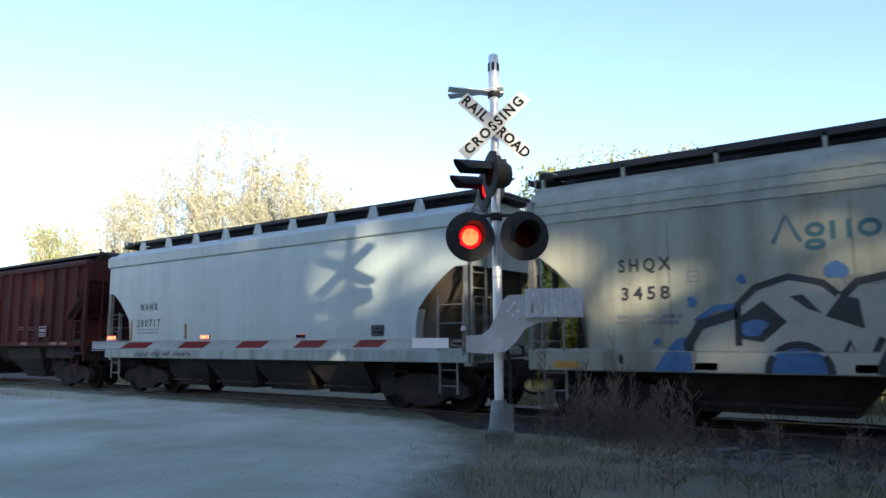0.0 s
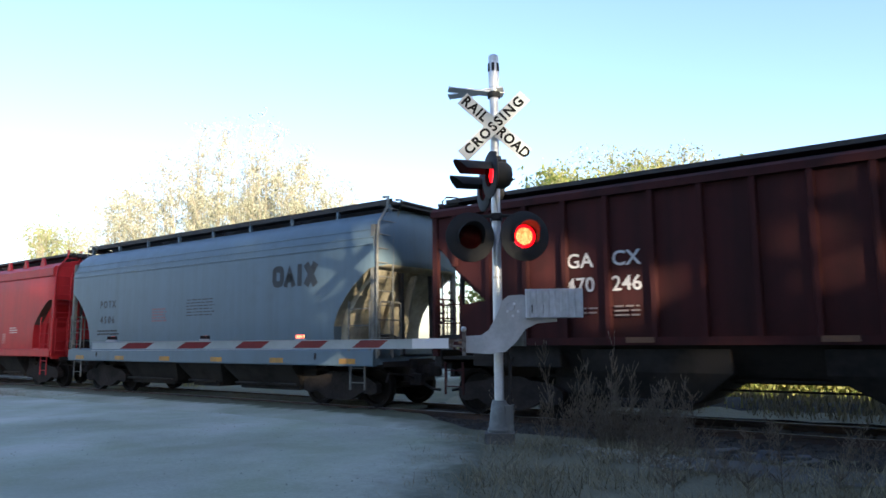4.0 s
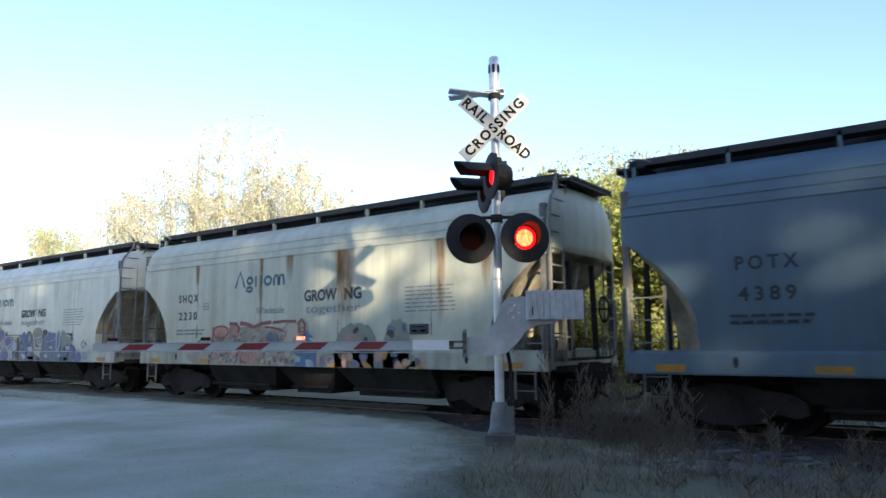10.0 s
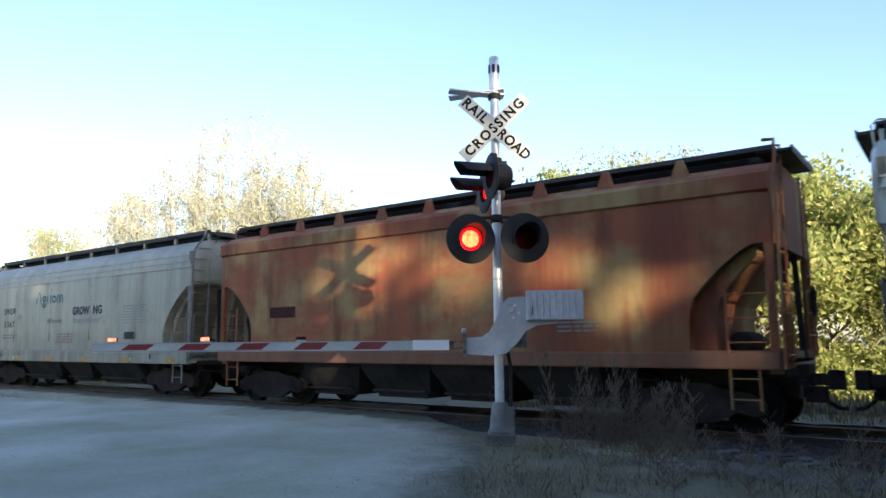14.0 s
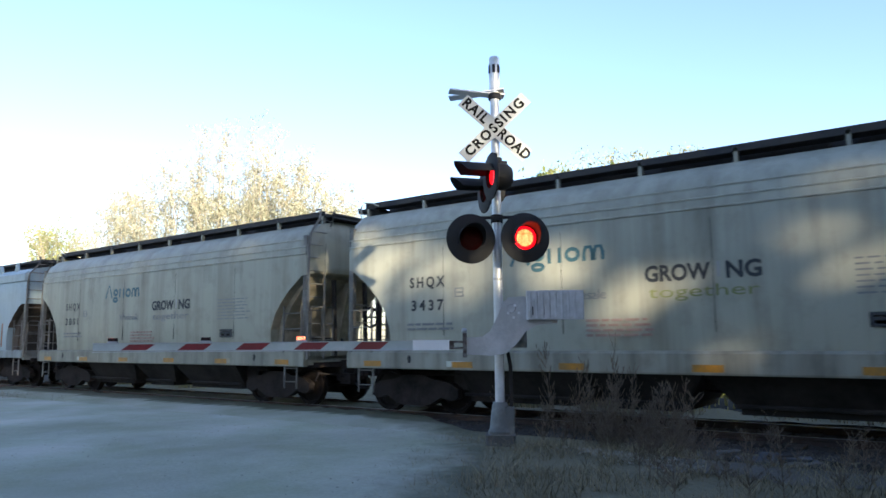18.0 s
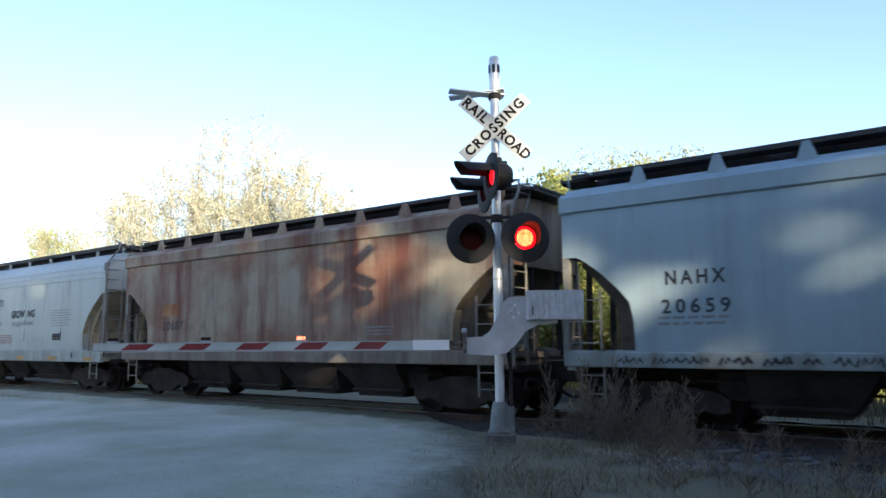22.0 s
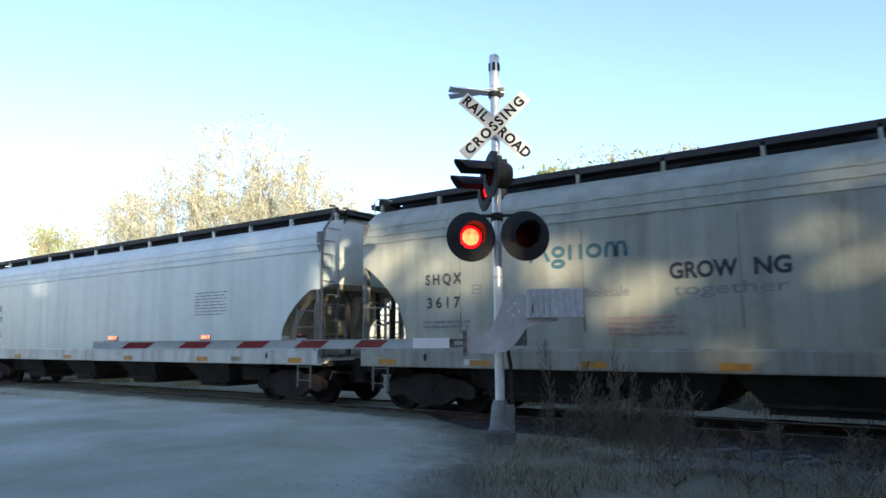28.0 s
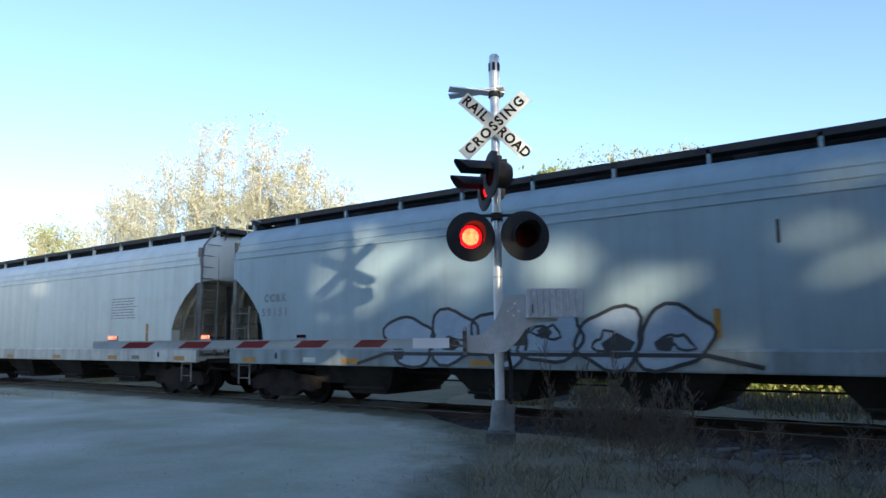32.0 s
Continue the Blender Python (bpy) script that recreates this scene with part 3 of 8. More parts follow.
def end_ladder():
    """The ladder on the end: two stiles that bend in over the roof's edge, and rungs."""
    s = Shape()
    for a, b, r in ((-1.54, -1.12, 0.03), (-1.02, -0.68, 0.024)):
        s.tube([(0, a, 1.1), (0, a, 3.7), (-0.01, a + 0.06, 4.05), (-0.03, b - 0.06, 4.42), (-0.05, b, 4.66), (-0.22, b + 0.02, 4.68)], r, 6)
    for i in range(11):
        z = 1.3 + i * 0.31
        lean = max(0.0, z - 3.7) * 0.4
        s.tube([(0, -1.54 + lean, z), (0, -1.02 + lean, z)], 0.014, 5)
    return s


def rail_loop():
    """The end platform's handrail: one bent bar, up, across and down."""
    return Shape().tube([(0, 0, 0), (0, 0, 1.1), (0.05, 0, 1.15), (0.67, 0, 1.15), (0.72, 0, 1.1), (0.72, 0, 0)], 0.02, 5)


def side_frame():
    """A cast truck side: a bowed beam over two journal boxes, with an opening for the springs."""
    top = [(-1.15, 0.52), (-0.95, 0.64), (-0.5, 0.70), (-0.3, 0.78), (0.3, 0.78), (0.5, 0.70), (0.95, 0.64), (1.15, 0.52), (1.15, 0.34), (0.98, 0.28),
           (0.72, 0.34), (0.45, 0.2), (0.25, 0.15), (-0.25, 0.15), (-0.45, 0.2), (-0.72, 0.34), (-0.98, 0.28), (-1.15, 0.34)]
    s = Shape().extrude(top, -0.09, 0.09, "y")
    return s


def springs():
    s = Shape()
    for x in (-0.16, 0.0, 0.16):
        s.tube([(x, 0, 0.2), (x, 0, 0.52)], 0.065, 8)
    return s


def wheelset():
    s = Shape()
    for y in (-1, 1):
        prof = [(0.0, -0.04), (0.09, -0.05), (0.1, -0.02), (0.36, -0.015), (0.385, -0.06), (WHEEL_R, -0.07), (WHEEL_R + 0.006, 0.04), (WHEEL_R + 0.028, 0.06),
                (WHEEL_R + 0.026, 0.07), (0.39, 0.07), (0.36, 0.02), (0.1, 0.03), (0.0, 0.03)]
        s.lathe([(r, y * (0.745 - h)) for r, h in prof], "y", 20)
    s.lathe([(0.0, -0.98), (0.075, -0.98), (0.075, 0.98), (0.0, 0.98)], "y", 8)
    for k in range(4):
        a = k * math.pi / 2 + 0.4
        for y in (-0.7655, 0.7655):
            s.box(0.2 * math.cos(a) - 0.03, 0.2 * math.cos(a) + 0.03, y - 0.006, y + 0.006, 0.2 * math.sin(a) - 0.03, 0.2 * math.sin(a) + 0.03)
    return s


def coupler():
    s = Shape()
    s.box(-0.75, 0.1, -0.09, 0.09, 0.74, 0.92, 0.02)
    s.box(-0.5, -0.15, -0.34, 0.34, 0.56, 1.06, 0.02)
    s.box(-0.2, 0.12, -0.5, -0.3, 0.5, 0.74, 0.02)
    s.box(-0.6, -0.3, -1.25, 1.25, 0.9, 1.02, 0.01)
    s.tube([(0.05, 0.0, 0.66), (-0.08, -0.3, 0.6), (-0.1, -0.75, 0.72), (-0.1, -1.3, 0.78), (-0.1, -1.4, 0.6)], 0.022, 5)
    s.extrude([(0.08, -0.14), (0.26, -0.17), (0.34, -0.1), (0.3, -0.02), (0.2, 0.02), (0.24, 0.14), (0.12, 0.16)], 0.68, 0.98, "z")
    return s


def air_hose():
    return Shape().tube([(-0.1, -0.34, 0.76), (0.06, -0.35, 0.7), (0.2, -0.3, 0.52), (0.34, -0.16, 0.4), (0.44, -0.02, 0.38)], 0.034, 6).box(-0.16, -0.04, -0.4, -0.28, 0.68, 0.84, 0.01)


def hopper_bay(low0, low1, top0, top1, low=0.3, round_foot=False):
    """A discharge bay: a chute that narrows downwards, with its gate frame and shaft."""
    s = Shape()
    mid = 0.92
    rings = ((1.3, top0, top1, 1.42), (mid, top0, top1, 1.3), (low + 0.1, low0, low1, 0.95))
    k = len(s.v)
    for z, a, b, w in rings:
        s.v += [(a, -w, z), (b, -w, z), (b, w, z), (a, w, z)]
    for i in range(2):
        for j in range(4):
            s.f.append((k + i * 4 + j, k + i * 4 + (j + 1) % 4, k + i * 4 + 4 + (j + 1) % 4, k + i * 4 + 4 + j))
    s.f += [(k, k + 3, k + 2, k + 1), (k + 8, k + 9, k + 10, k + 11)]
    s.box(low0 + 0.05, low1 - 0.05, -1.0, 1.0, low, low + 0.1)
    s.tube([(low0, -1.12, low + 0.14), (low1, -1.12, low + 0.14)], 0.035, 6)
    return s


def bracket(kind):
    if kind == "gusset":
        return Shape().extrude([(-0.2, 4.02), (0.2, 4.02), (0.05, 4.44), (-0.05, 4.44)], -1.34, -1.26, "y")
    return Shape().box(-0.032, 0.032, -0.98, -0.90, 4.16, 4.6)


def bars(rows, mat, parent, name="marking_bars"):
    """Plain bars in place of small print: (x, z, width, height) on the near side."""
    s = Shape()
    for x, z, w, h in rows:
        s.box(x - w / 2, x + w / 2, -SIDE - 0.006, -SIDE + 0.01, z - h / 2, z + h / 2)
    return part(name, s, mat, parent)


def small_print(car, x, z, lines, width, mat, gap=0.075, h=0.03, seed=1):
    rnd, rows = random.Random(seed), []
    for i in range(lines):
        at, end = -width / 2, width / 2 * rnd.uniform(0.7, 1.0)
        while at < end:
            w = min(rnd.uniform(0.1, 0.3), end - at + 0.02)
            rows.append((x + at + w / 2, z - i * gap, w, h))  # a word
            at += w + 0.05
    bars(rows, mat, car, "small_print")


def loop_points(cx, cz, rx, rz, square=1.0, n=20):
    """A ring, rounder or squarer."""
    pts = []
    for i in range(n):
        c, d = math.cos(2 * math.pi * i / n), math.sin(2 * math.pi * i / n)
        pts.append((cx + rx * math.copysign(abs(c) ** square, c), cz + rz * math.copysign(abs(d) ** square, d)))
    return pts


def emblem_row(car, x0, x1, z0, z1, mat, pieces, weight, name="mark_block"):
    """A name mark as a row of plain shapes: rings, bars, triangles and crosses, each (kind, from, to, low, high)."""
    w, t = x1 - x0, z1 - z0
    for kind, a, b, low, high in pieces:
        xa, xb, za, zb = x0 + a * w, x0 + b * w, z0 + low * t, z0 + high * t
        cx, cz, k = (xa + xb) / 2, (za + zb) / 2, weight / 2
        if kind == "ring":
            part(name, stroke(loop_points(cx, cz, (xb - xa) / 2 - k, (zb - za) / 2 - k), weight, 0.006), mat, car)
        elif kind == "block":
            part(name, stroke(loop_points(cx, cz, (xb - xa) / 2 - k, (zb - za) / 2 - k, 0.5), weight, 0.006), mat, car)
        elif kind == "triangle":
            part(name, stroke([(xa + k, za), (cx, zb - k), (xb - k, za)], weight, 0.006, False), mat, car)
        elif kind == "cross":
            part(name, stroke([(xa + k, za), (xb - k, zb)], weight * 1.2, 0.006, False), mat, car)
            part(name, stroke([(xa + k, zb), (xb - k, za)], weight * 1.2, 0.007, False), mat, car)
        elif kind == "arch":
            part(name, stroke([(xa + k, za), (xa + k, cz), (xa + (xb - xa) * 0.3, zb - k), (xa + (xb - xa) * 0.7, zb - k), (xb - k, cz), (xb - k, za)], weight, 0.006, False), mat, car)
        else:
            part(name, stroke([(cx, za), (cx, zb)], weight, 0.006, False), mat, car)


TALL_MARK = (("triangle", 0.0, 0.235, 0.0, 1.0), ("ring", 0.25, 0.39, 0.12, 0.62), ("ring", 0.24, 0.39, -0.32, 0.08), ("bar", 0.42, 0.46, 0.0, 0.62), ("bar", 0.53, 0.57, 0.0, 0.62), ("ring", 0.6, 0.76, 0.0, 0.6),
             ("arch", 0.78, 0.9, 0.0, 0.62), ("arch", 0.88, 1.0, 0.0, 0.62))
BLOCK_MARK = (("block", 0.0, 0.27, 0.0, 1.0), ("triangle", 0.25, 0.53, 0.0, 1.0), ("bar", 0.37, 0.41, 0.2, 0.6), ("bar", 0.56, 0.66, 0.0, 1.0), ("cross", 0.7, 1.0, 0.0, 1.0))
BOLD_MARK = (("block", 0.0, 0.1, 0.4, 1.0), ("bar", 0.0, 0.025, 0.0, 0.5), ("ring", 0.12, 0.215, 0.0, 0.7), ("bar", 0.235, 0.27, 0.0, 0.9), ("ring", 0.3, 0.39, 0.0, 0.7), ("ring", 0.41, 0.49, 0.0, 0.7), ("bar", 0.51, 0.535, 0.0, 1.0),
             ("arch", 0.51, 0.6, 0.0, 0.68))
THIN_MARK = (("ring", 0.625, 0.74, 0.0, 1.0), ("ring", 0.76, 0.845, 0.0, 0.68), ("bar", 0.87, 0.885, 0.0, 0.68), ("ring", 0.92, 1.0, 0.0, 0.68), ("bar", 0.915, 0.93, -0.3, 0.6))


def blob_outline(cx, cz, rx, rz, rnd, lumps=0.22, n=26):
    ph = [rnd.uniform(0, 6.3) for _ in range(4)]
    pts = []
    for i in range(n):
        a = 2 * math.pi * i / n
        k = 1 + lumps * math.sin(2 * a + ph[0]) + lumps * 0.7 * math.sin(3 * a + ph[1]) + lumps * 0.4 * math.sin(5 * a + ph[2])
        pts.append((cx + rx * k * math.cos(a), cz + rz * k * math.sin(a)))
    return pts


def stroke(pts, width, depth, closed=True):
    """A painted line of even width through points (x, z)."""
    s, n = Shape(), len(pts)
    inner, outer = [], []
    for i in range(n):
        a = Vector(pts[(i - 1) % n] if closed or i else pts[i])
        b = Vector(pts[(i + 1) % n] if closed or i < n - 1 else pts[i])
        d = (b - a).normalized()
        m = Vector((-d.y, d.x)) * width / 2
        inner.append((pts[i][0] + m.x, pts[i][1] + m.y))
        outer.append((pts[i][0] - m.x, pts[i][1] - m.y))
    for i in range(n if closed else n - 1):
        j = (i + 1) % n
        y = -SIDE - depth - (0.024 if max(inner[i][1], inner[j][1], outer[i][1], outer[j][1]) < 1.32 else 0.0)
        s.quad((inner[i][0], y, inner[i][1]), (inner[j][0], y, inner[j][1]), (outer[j][0], y, outer[j][1]), (outer[i][0], y, outer[i][1]))
    return s


def patch(car, pts, mat, depth, name="sprayed_shape"):
    s = Shape()
    s.quad(*[(x, -SIDE - depth, min(max(z, 1.26), 3.3)) for x, z in pts])
    if min(z for x, z in pts) < 1.2:
        part(name, Shape().quad(*[(x, -SIDE - depth - 0.024, min(max(z, 0.93), 1.25)) for x, z in pts]), mat, car)
    part(name, s, mat, car)


def graffiti(car, x0, x1, z0, z1, letters, fills, line, seed, width=0.06, lumps=0.2):
    """A sprayed piece: a ragged ground, letters of jagged overlapping patches, outlines and a few highlights."""
    rnd = random.Random(seed)
    step, tall = (x1 - x0) / letters, z1 - z0
    for i in range(letters):
        cx, cz = x0 + step * (i + 0.5), (z0 + z1) / 2 + rnd.uniform(-0.08, 0.08)
        pts = blob_outline(cx, cz, step * 0.62, tall * 0.46, rnd, lumps, 26 if fills else 9)
        pts = [(x, min(max(z, 0.92), 3.3)) for x, z in pts]
        if fills:
            patch(car, pts, fills[i % len(fills)], 0.004 + 0.0008 * (i % 3))
            for j in range(3):
                n = rnd.choice((5, 6, 7))
                ax, az = cx + rnd.uniform(-0.3, 0.3) * step, cz + rnd.uniform(-0.32, 0.28) * tall
                r, turn = rnd.uniform(0.16, 0.34), rnd.uniform(0, 6)
                jag = [(ax + step * r * rnd.uniform(0.6, 1.3) * math.cos(turn + 6.283 * k / n), az + tall * r * rnd.uniform(0.5, 1.0) * math.sin(turn + 6.283 * k / n)) for k in range(n)]
                patch(car, jag, fills[rnd.randrange(len(fills))] if j < 2 else line, 0.0068 + 0.0007 * j + 0.0003 * (i % 2))
        part("sprayed_outline", stroke(pts, width, 0.0098 + 0.0006 * (i % 3)), line, car)
        if not fills or rnd.random() < 0.6:
            hole = blob_outline(cx + rnd.uniform(-0.1, 0.1), cz + rnd.uniform(-0.1, 0.1), step * 0.2, tall * 0.14, rnd, 0.4, 12)
            part("sprayed_outline", stroke(hole, width * 0.8, 0.0125), line, car)
        if not fills:
            leg = [(cx + step * rnd.uniform(-0.45, 0.45), z0 + tall * rnd.uniform(0.05, 0.3)), (cx + step * rnd.uniform(-0.2, 0.2), cz), (cx + step * rnd.uniform(-0.45, 0.45), z1 - tall * rnd.uniform(0.0, 0.2))]
            part("sprayed_outline", stroke(leg, width, 0.0115, False), line, car)
            bar = [(cx + step * rnd.uniform(-0.5, -0.2), cz + tall * rnd.uniform(-0.3, 0.3)), (cx, cz + tall * rnd.uniform(-0.2, 0.2)), (cx + step * rnd.uniform(0.2, 0.5), cz + tall * rnd.uniform(-0.3, 0.3))]
            part("sprayed_outline", stroke(bar, width, 0.0135, False), line, car)


def line(car, x0, pts, width, mat, depth=0.011, closed=False):
    """A sprayed line through points (distance from x0, height)."""
    part("sprayed_outline", stroke([(x0 + x, z) for x, z in pts], width, depth, closed), mat, car)


def outlined_piece(car, x0):
    """Fat grey letters with black outlines, black wedges between them and blue shading at their foot."""
    soft = [(x0 + x, z) for x, z in ((2.95, 0.95), (3.0, 1.45), (3.2, 1.75), (3.7, 1.95), (3.97, 2.2), (4.45, 2.32), (4.95, 2.12), (5.3, 2.25), (6.4, 2.36), (7.4, 2.3), (8.2, 1.9), (8.4, 0.95))]
    patch(car, soft, SPRAY_BUFF, 0.004)
    patch(car, [(x0 + x, z) for x, z in ((2.3, 0.95), (2.5, 1.25), (2.68, 1.46), (2.9, 1.5), (2.95, 0.95))], SPRAY_BLUE, 0.005)
    line(car, x0, ((2.95, 0.95), (2.87, 1.37), (3.07, 1.68), (3.63, 1.85)), 0.16, SPRAY_DARK)
    line(car, x0, ((3.0, 1.72), (3.3, 1.93), (3.62, 1.95)), 0.1, SPRAY_BLUE, 0.0095)
    line(car, x0, ((3.63, 1.35), (3.64, 1.97), (3.9, 2.22), (4.37, 2.36), (4.81, 2.25), (5.0, 2.07)), 0.1, SPRAY_DARK)
    line(car, x0, ((5.05, 2.04), (5.25, 2.24), (5.75, 2.34), (6.5, 2.3), (6.9, 2.05)), 0.11, SPRAY_DARK, 0.012)
    line(car, x0, ((6.95, 2.1), (7.3, 2.28), (7.9, 2.2), (8.3, 1.7), (8.35, 0.95)), 0.11, SPRAY_DARK)
    for k, pts in enumerate((((3.62, 1.76), (4.0, 2.02), (4.32, 1.7), (3.97, 1.4), (3.65, 1.46)), ((4.82, 1.77), (5.03, 2.06), (5.25, 2.0), (5.3, 1.58)), ((4.37, 2.07), (4.55, 2.09), (4.78, 1.81), (4.61, 1.87)),
                             ((6.3, 1.8), (6.6, 2.05), (6.8, 1.7), (6.5, 1.45)))):
        patch(car, [(x0 + x, z) for x, z in pts], SPRAY_DARK, 0.0075 + 0.0004 * k)
    patch(car, blob_outline(x0 + 3.85, 1.62, 0.2, 0.12, random.Random(2), 0.12), SPRAY_BLUE, 0.0098)
    for cx, r in ((4.44, 0.42), (5.95, 0.5), (7.4, 0.45)):
        half = [(x0 + cx + r * math.cos(q * math.pi / 10), 0.95 + r * math.sin(q * math.pi / 10)) for q in range(11)]
        patch(car, half, SPRAY_BLUE, 0.0065)
        part("sprayed_outline", stroke(half, 0.1, 0.0105, False), SPRAY_DARK, car)
    line(car, x0, ((4.9, 0.95), (5.11, 1.41), (5.25, 0.98), (5.5, 1.46)), 0.09, SPRAY_DARK, 0.012)
    for cx, cz, r in ((3.72, 2.36, 0.07), (2.96, 2.04, 0.08), (2.38, 1.42, 0.06), (5.0, 2.42, 0.14)):
        patch(car, blob_outline(x0 + cx, cz, r, r, random.Random(int(cx * 9)), 0.15, 14), SPRAY_BLUE, 0.009)


def mottled_piece(car, x0, x1, tops, fills, rim, seed, marks=70, size=0.17):
    """A worn sprayed piece: a lumpy ground with a rim along its top, filled with small ragged patches."""
    rnd = random.Random(seed)
    n = len(tops)
    edge = [(x0 + (x1 - x0) * i / (n - 1), z) for i, z in enumerate(tops)]
    fine = []
    for (xa, za), (xb, zb) in zip(edge, edge[1:]):
        for k in range(5):
            f = k / 5
            fine.append((xa + (xb - xa) * f, za + (zb - za) * (3 * f * f - 2 * f ** 3) + 0.07 * math.sin(f * math.pi) + rnd.uniform(-0.02, 0.02)))
    fine.append(edge[-1])
    patch(car, [(x0, 0.94)] + fine + [(x1, 0.94)], fills[0], 0.004)
    for c, mat in enumerate(fills[1:]):
        for k in range(marks // (len(fills) - 1)):
            f = rnd.random()
            cx, top = x0 + (x1 - x0) * f, fine[int(f * (len(fine) - 1))][1] - 0.06
            cz, turn = rnd.uniform(0.98, max(top - 0.05, 1.1)), rnd.uniform(0, 6)
            wide = size * rnd.uniform(0.5, 1.3)
            pts = [(cx + wide * rnd.uniform(0.6, 1.2) * math.cos(turn + 6.283 * q / 7), cz + size * 0.9 * rnd.uniform(0.5, 1.2) * math.sin(turn + 6.283 * q / 7)) for q in range(7)]
            deep = 0.0055 + 0.0012 * c + 0.00001 * k
            on_sill = cz <= 1.28
            lo, hi = (0.93, 1.25) if on_sill else (1.26, top + 0.03)
            shape = Shape().quad(*[(min(max(x, x0), x1), -SIDE - deep - 0.024 * on_sill, min(max(z, lo), hi)) for x, z in rounded(pts, 1)])
            part("sprayed_shape", shape, mat, car)
    if rim:
        part("sprayed_outline", stroke(fine, 0.07, 0.011, False), rim, car)


def rounded(pts, times=2):
    """The same outline with its corners cut round."""
    for k in range(times):
        pts = [q for (ax, az), (bx, bz) in zip(pts, pts[1:] + pts[:1]) for q in ((ax * 0.75 + bx * 0.25, az * 0.75 + bz * 0.25), (ax * 0.25 + bx * 0.75, az * 0.25 + bz * 0.75))]
    return pts


def sprayed(car, x0, mat, depth, *pts, rim=None, width=0.05):
    """A rounded sprayed patch through points (x, z) from the car's end, with an outline if a rim is given."""
    shape = rounded([(x0 + x, z) for x, z in pts])
    patch(car, shape, mat, depth)
    if rim:
        part("sprayed_outline", stroke(shape, width, depth + 0.003), rim, car)


def dots(car, x0, mat, rnd, count, xa, xb, za, zb, r):
    for k in range(count):
        q = r * rnd.uniform(0.5, 1.2)
        patch(car, blob_outline(x0 + rnd.uniform(xa, xb), rnd.uniform(za, zb), q, q * rnd.uniform(0.7, 1.1), rnd, 0.14, 12), mat, 0.0125 + 0.00012 * k)


def violet_piece(car, x0):
    """Round violet letters edged in cream, over a worn lilac ground."""
    rnd = random.Random(31)
    mottled_piece(car, x0 + 2.7, x0 + 6.3, (1.18, 1.32, 1.46, 1.5, 1.6, 1.74, 1.5), [SPRAY_LILAC, SPRAY_CREAM, SPRAY_VIOLET, SPRAY_GREY, SPRAY_ROSE], None, 31, 120, 0.085)
    sprayed(car, x0, SPRAY_VIOLET, 0.0115, (2.98, 1.66), (3.45, 2.0), (3.54, 1.74), (3.36, 1.5), (3.25, 1.14), (3.08, 1.2), (3.2, 1.5), rim=SPRAY_CREAM, width=0.03)
    sprayed(car, x0, SPRAY_VIOLET, 0.012, (3.52, 1.95), (3.75, 2.08), (4.05, 2.06), (4.14, 1.84), (4.14, 1.58), (4.0, 1.38), (3.68, 1.36), (3.52, 1.6), rim=SPRAY_CREAM, width=0.04)
    sprayed(car, x0, SPRAY_CREAM, 0.0155, (3.52, 1.72), (3.62, 1.66), (3.74, 1.48), (3.66, 1.44), (3.56, 1.56))
    part("sprayed_outline", stroke(loop_points(x0 + 4.5, 1.72, 0.34, 0.36), 0.07, 0.0112), SPRAY_CREAM, car)
    patch(car, loop_points(x0 + 4.43, 1.74, 0.3, 0.33), SPRAY_VIOLET, 0.0165)
    part("sprayed_outline", stroke(loop_points(x0 + 4.43, 1.69, 0.075, 0.095), 0.05, 0.018), SPRAY_CREAM, car)
    sprayed(car, x0, SPRAY_BLUE, 0.0172, (4.25, 1.98), (4.44, 2.05), (4.5, 1.86), (4.32, 1.84))
    sprayed(car, x0, SPRAY_VIOLET, 0.0125, (4.8, 1.93), (5.1, 2.03), (5.52, 2.0), (5.5, 1.68), (5.2, 1.52), (4.92, 1.5), (4.98, 1.74), rim=SPRAY_LILAC, width=0.05)
    sprayed(car, x0, SPRAY_ROSE, 0.0158, (5.42, 1.84), (5.62, 1.8), (5.6, 1.62), (5.46, 1.6))
    sprayed(car, x0, SPRAY_VIOLET, 0.0135, (5.56, 1.7), (5.9, 1.8), (6.16, 1.66), (6.1, 1.5), (5.78, 1.38), (5.6, 1.5), rim=SPRAY_GREY, width=0.04)
    sprayed(car, x0, SPRAY_VIOLET, 0.014, (5.34, 1.0), (5.4, 1.28), (5.7, 1.34), (6.0, 1.24), (6.02, 0.94), (5.4, 0.94))
    sprayed(car, x0, SPRAY_ROSE, 0.0142, (4.86, 1.0), (4.9, 1.3), (5.2, 1.36), (5.3, 1.1))
    sprayed(car, x0, SPRAY_VIOLET, 0.0142, (3.0, 0.95), (3.3, 1.12), (3.9, 1.16), (4.3, 1.06), (4.2, 0.95))
    for x, z, r in ((3.19, 1.94, 0.05), (3.52, 2.04, 0.07), (3.66, 2.1, 0.06), (4.03, 2.19, 0.035), (4.06, 2.1, 0.08), (4.2, 2.12, 0.05), (4.66, 2.06, 0.1), (4.85, 2.07, 0.06), (5.1, 2.03, 0.12), (5.7, 1.86, 0.1), (2.8, 1.72, 0.06), (2.9, 1.6, 0.07), (2.98, 1.44, 0.07)):
        patch(car, blob_outline(x0 + x, z, r, r * 0.8, rnd, 0.16, 14), SPRAY_SLATE if x > 4.9 else SPRAY_DARK, 0.0192 + x * 0.0001)
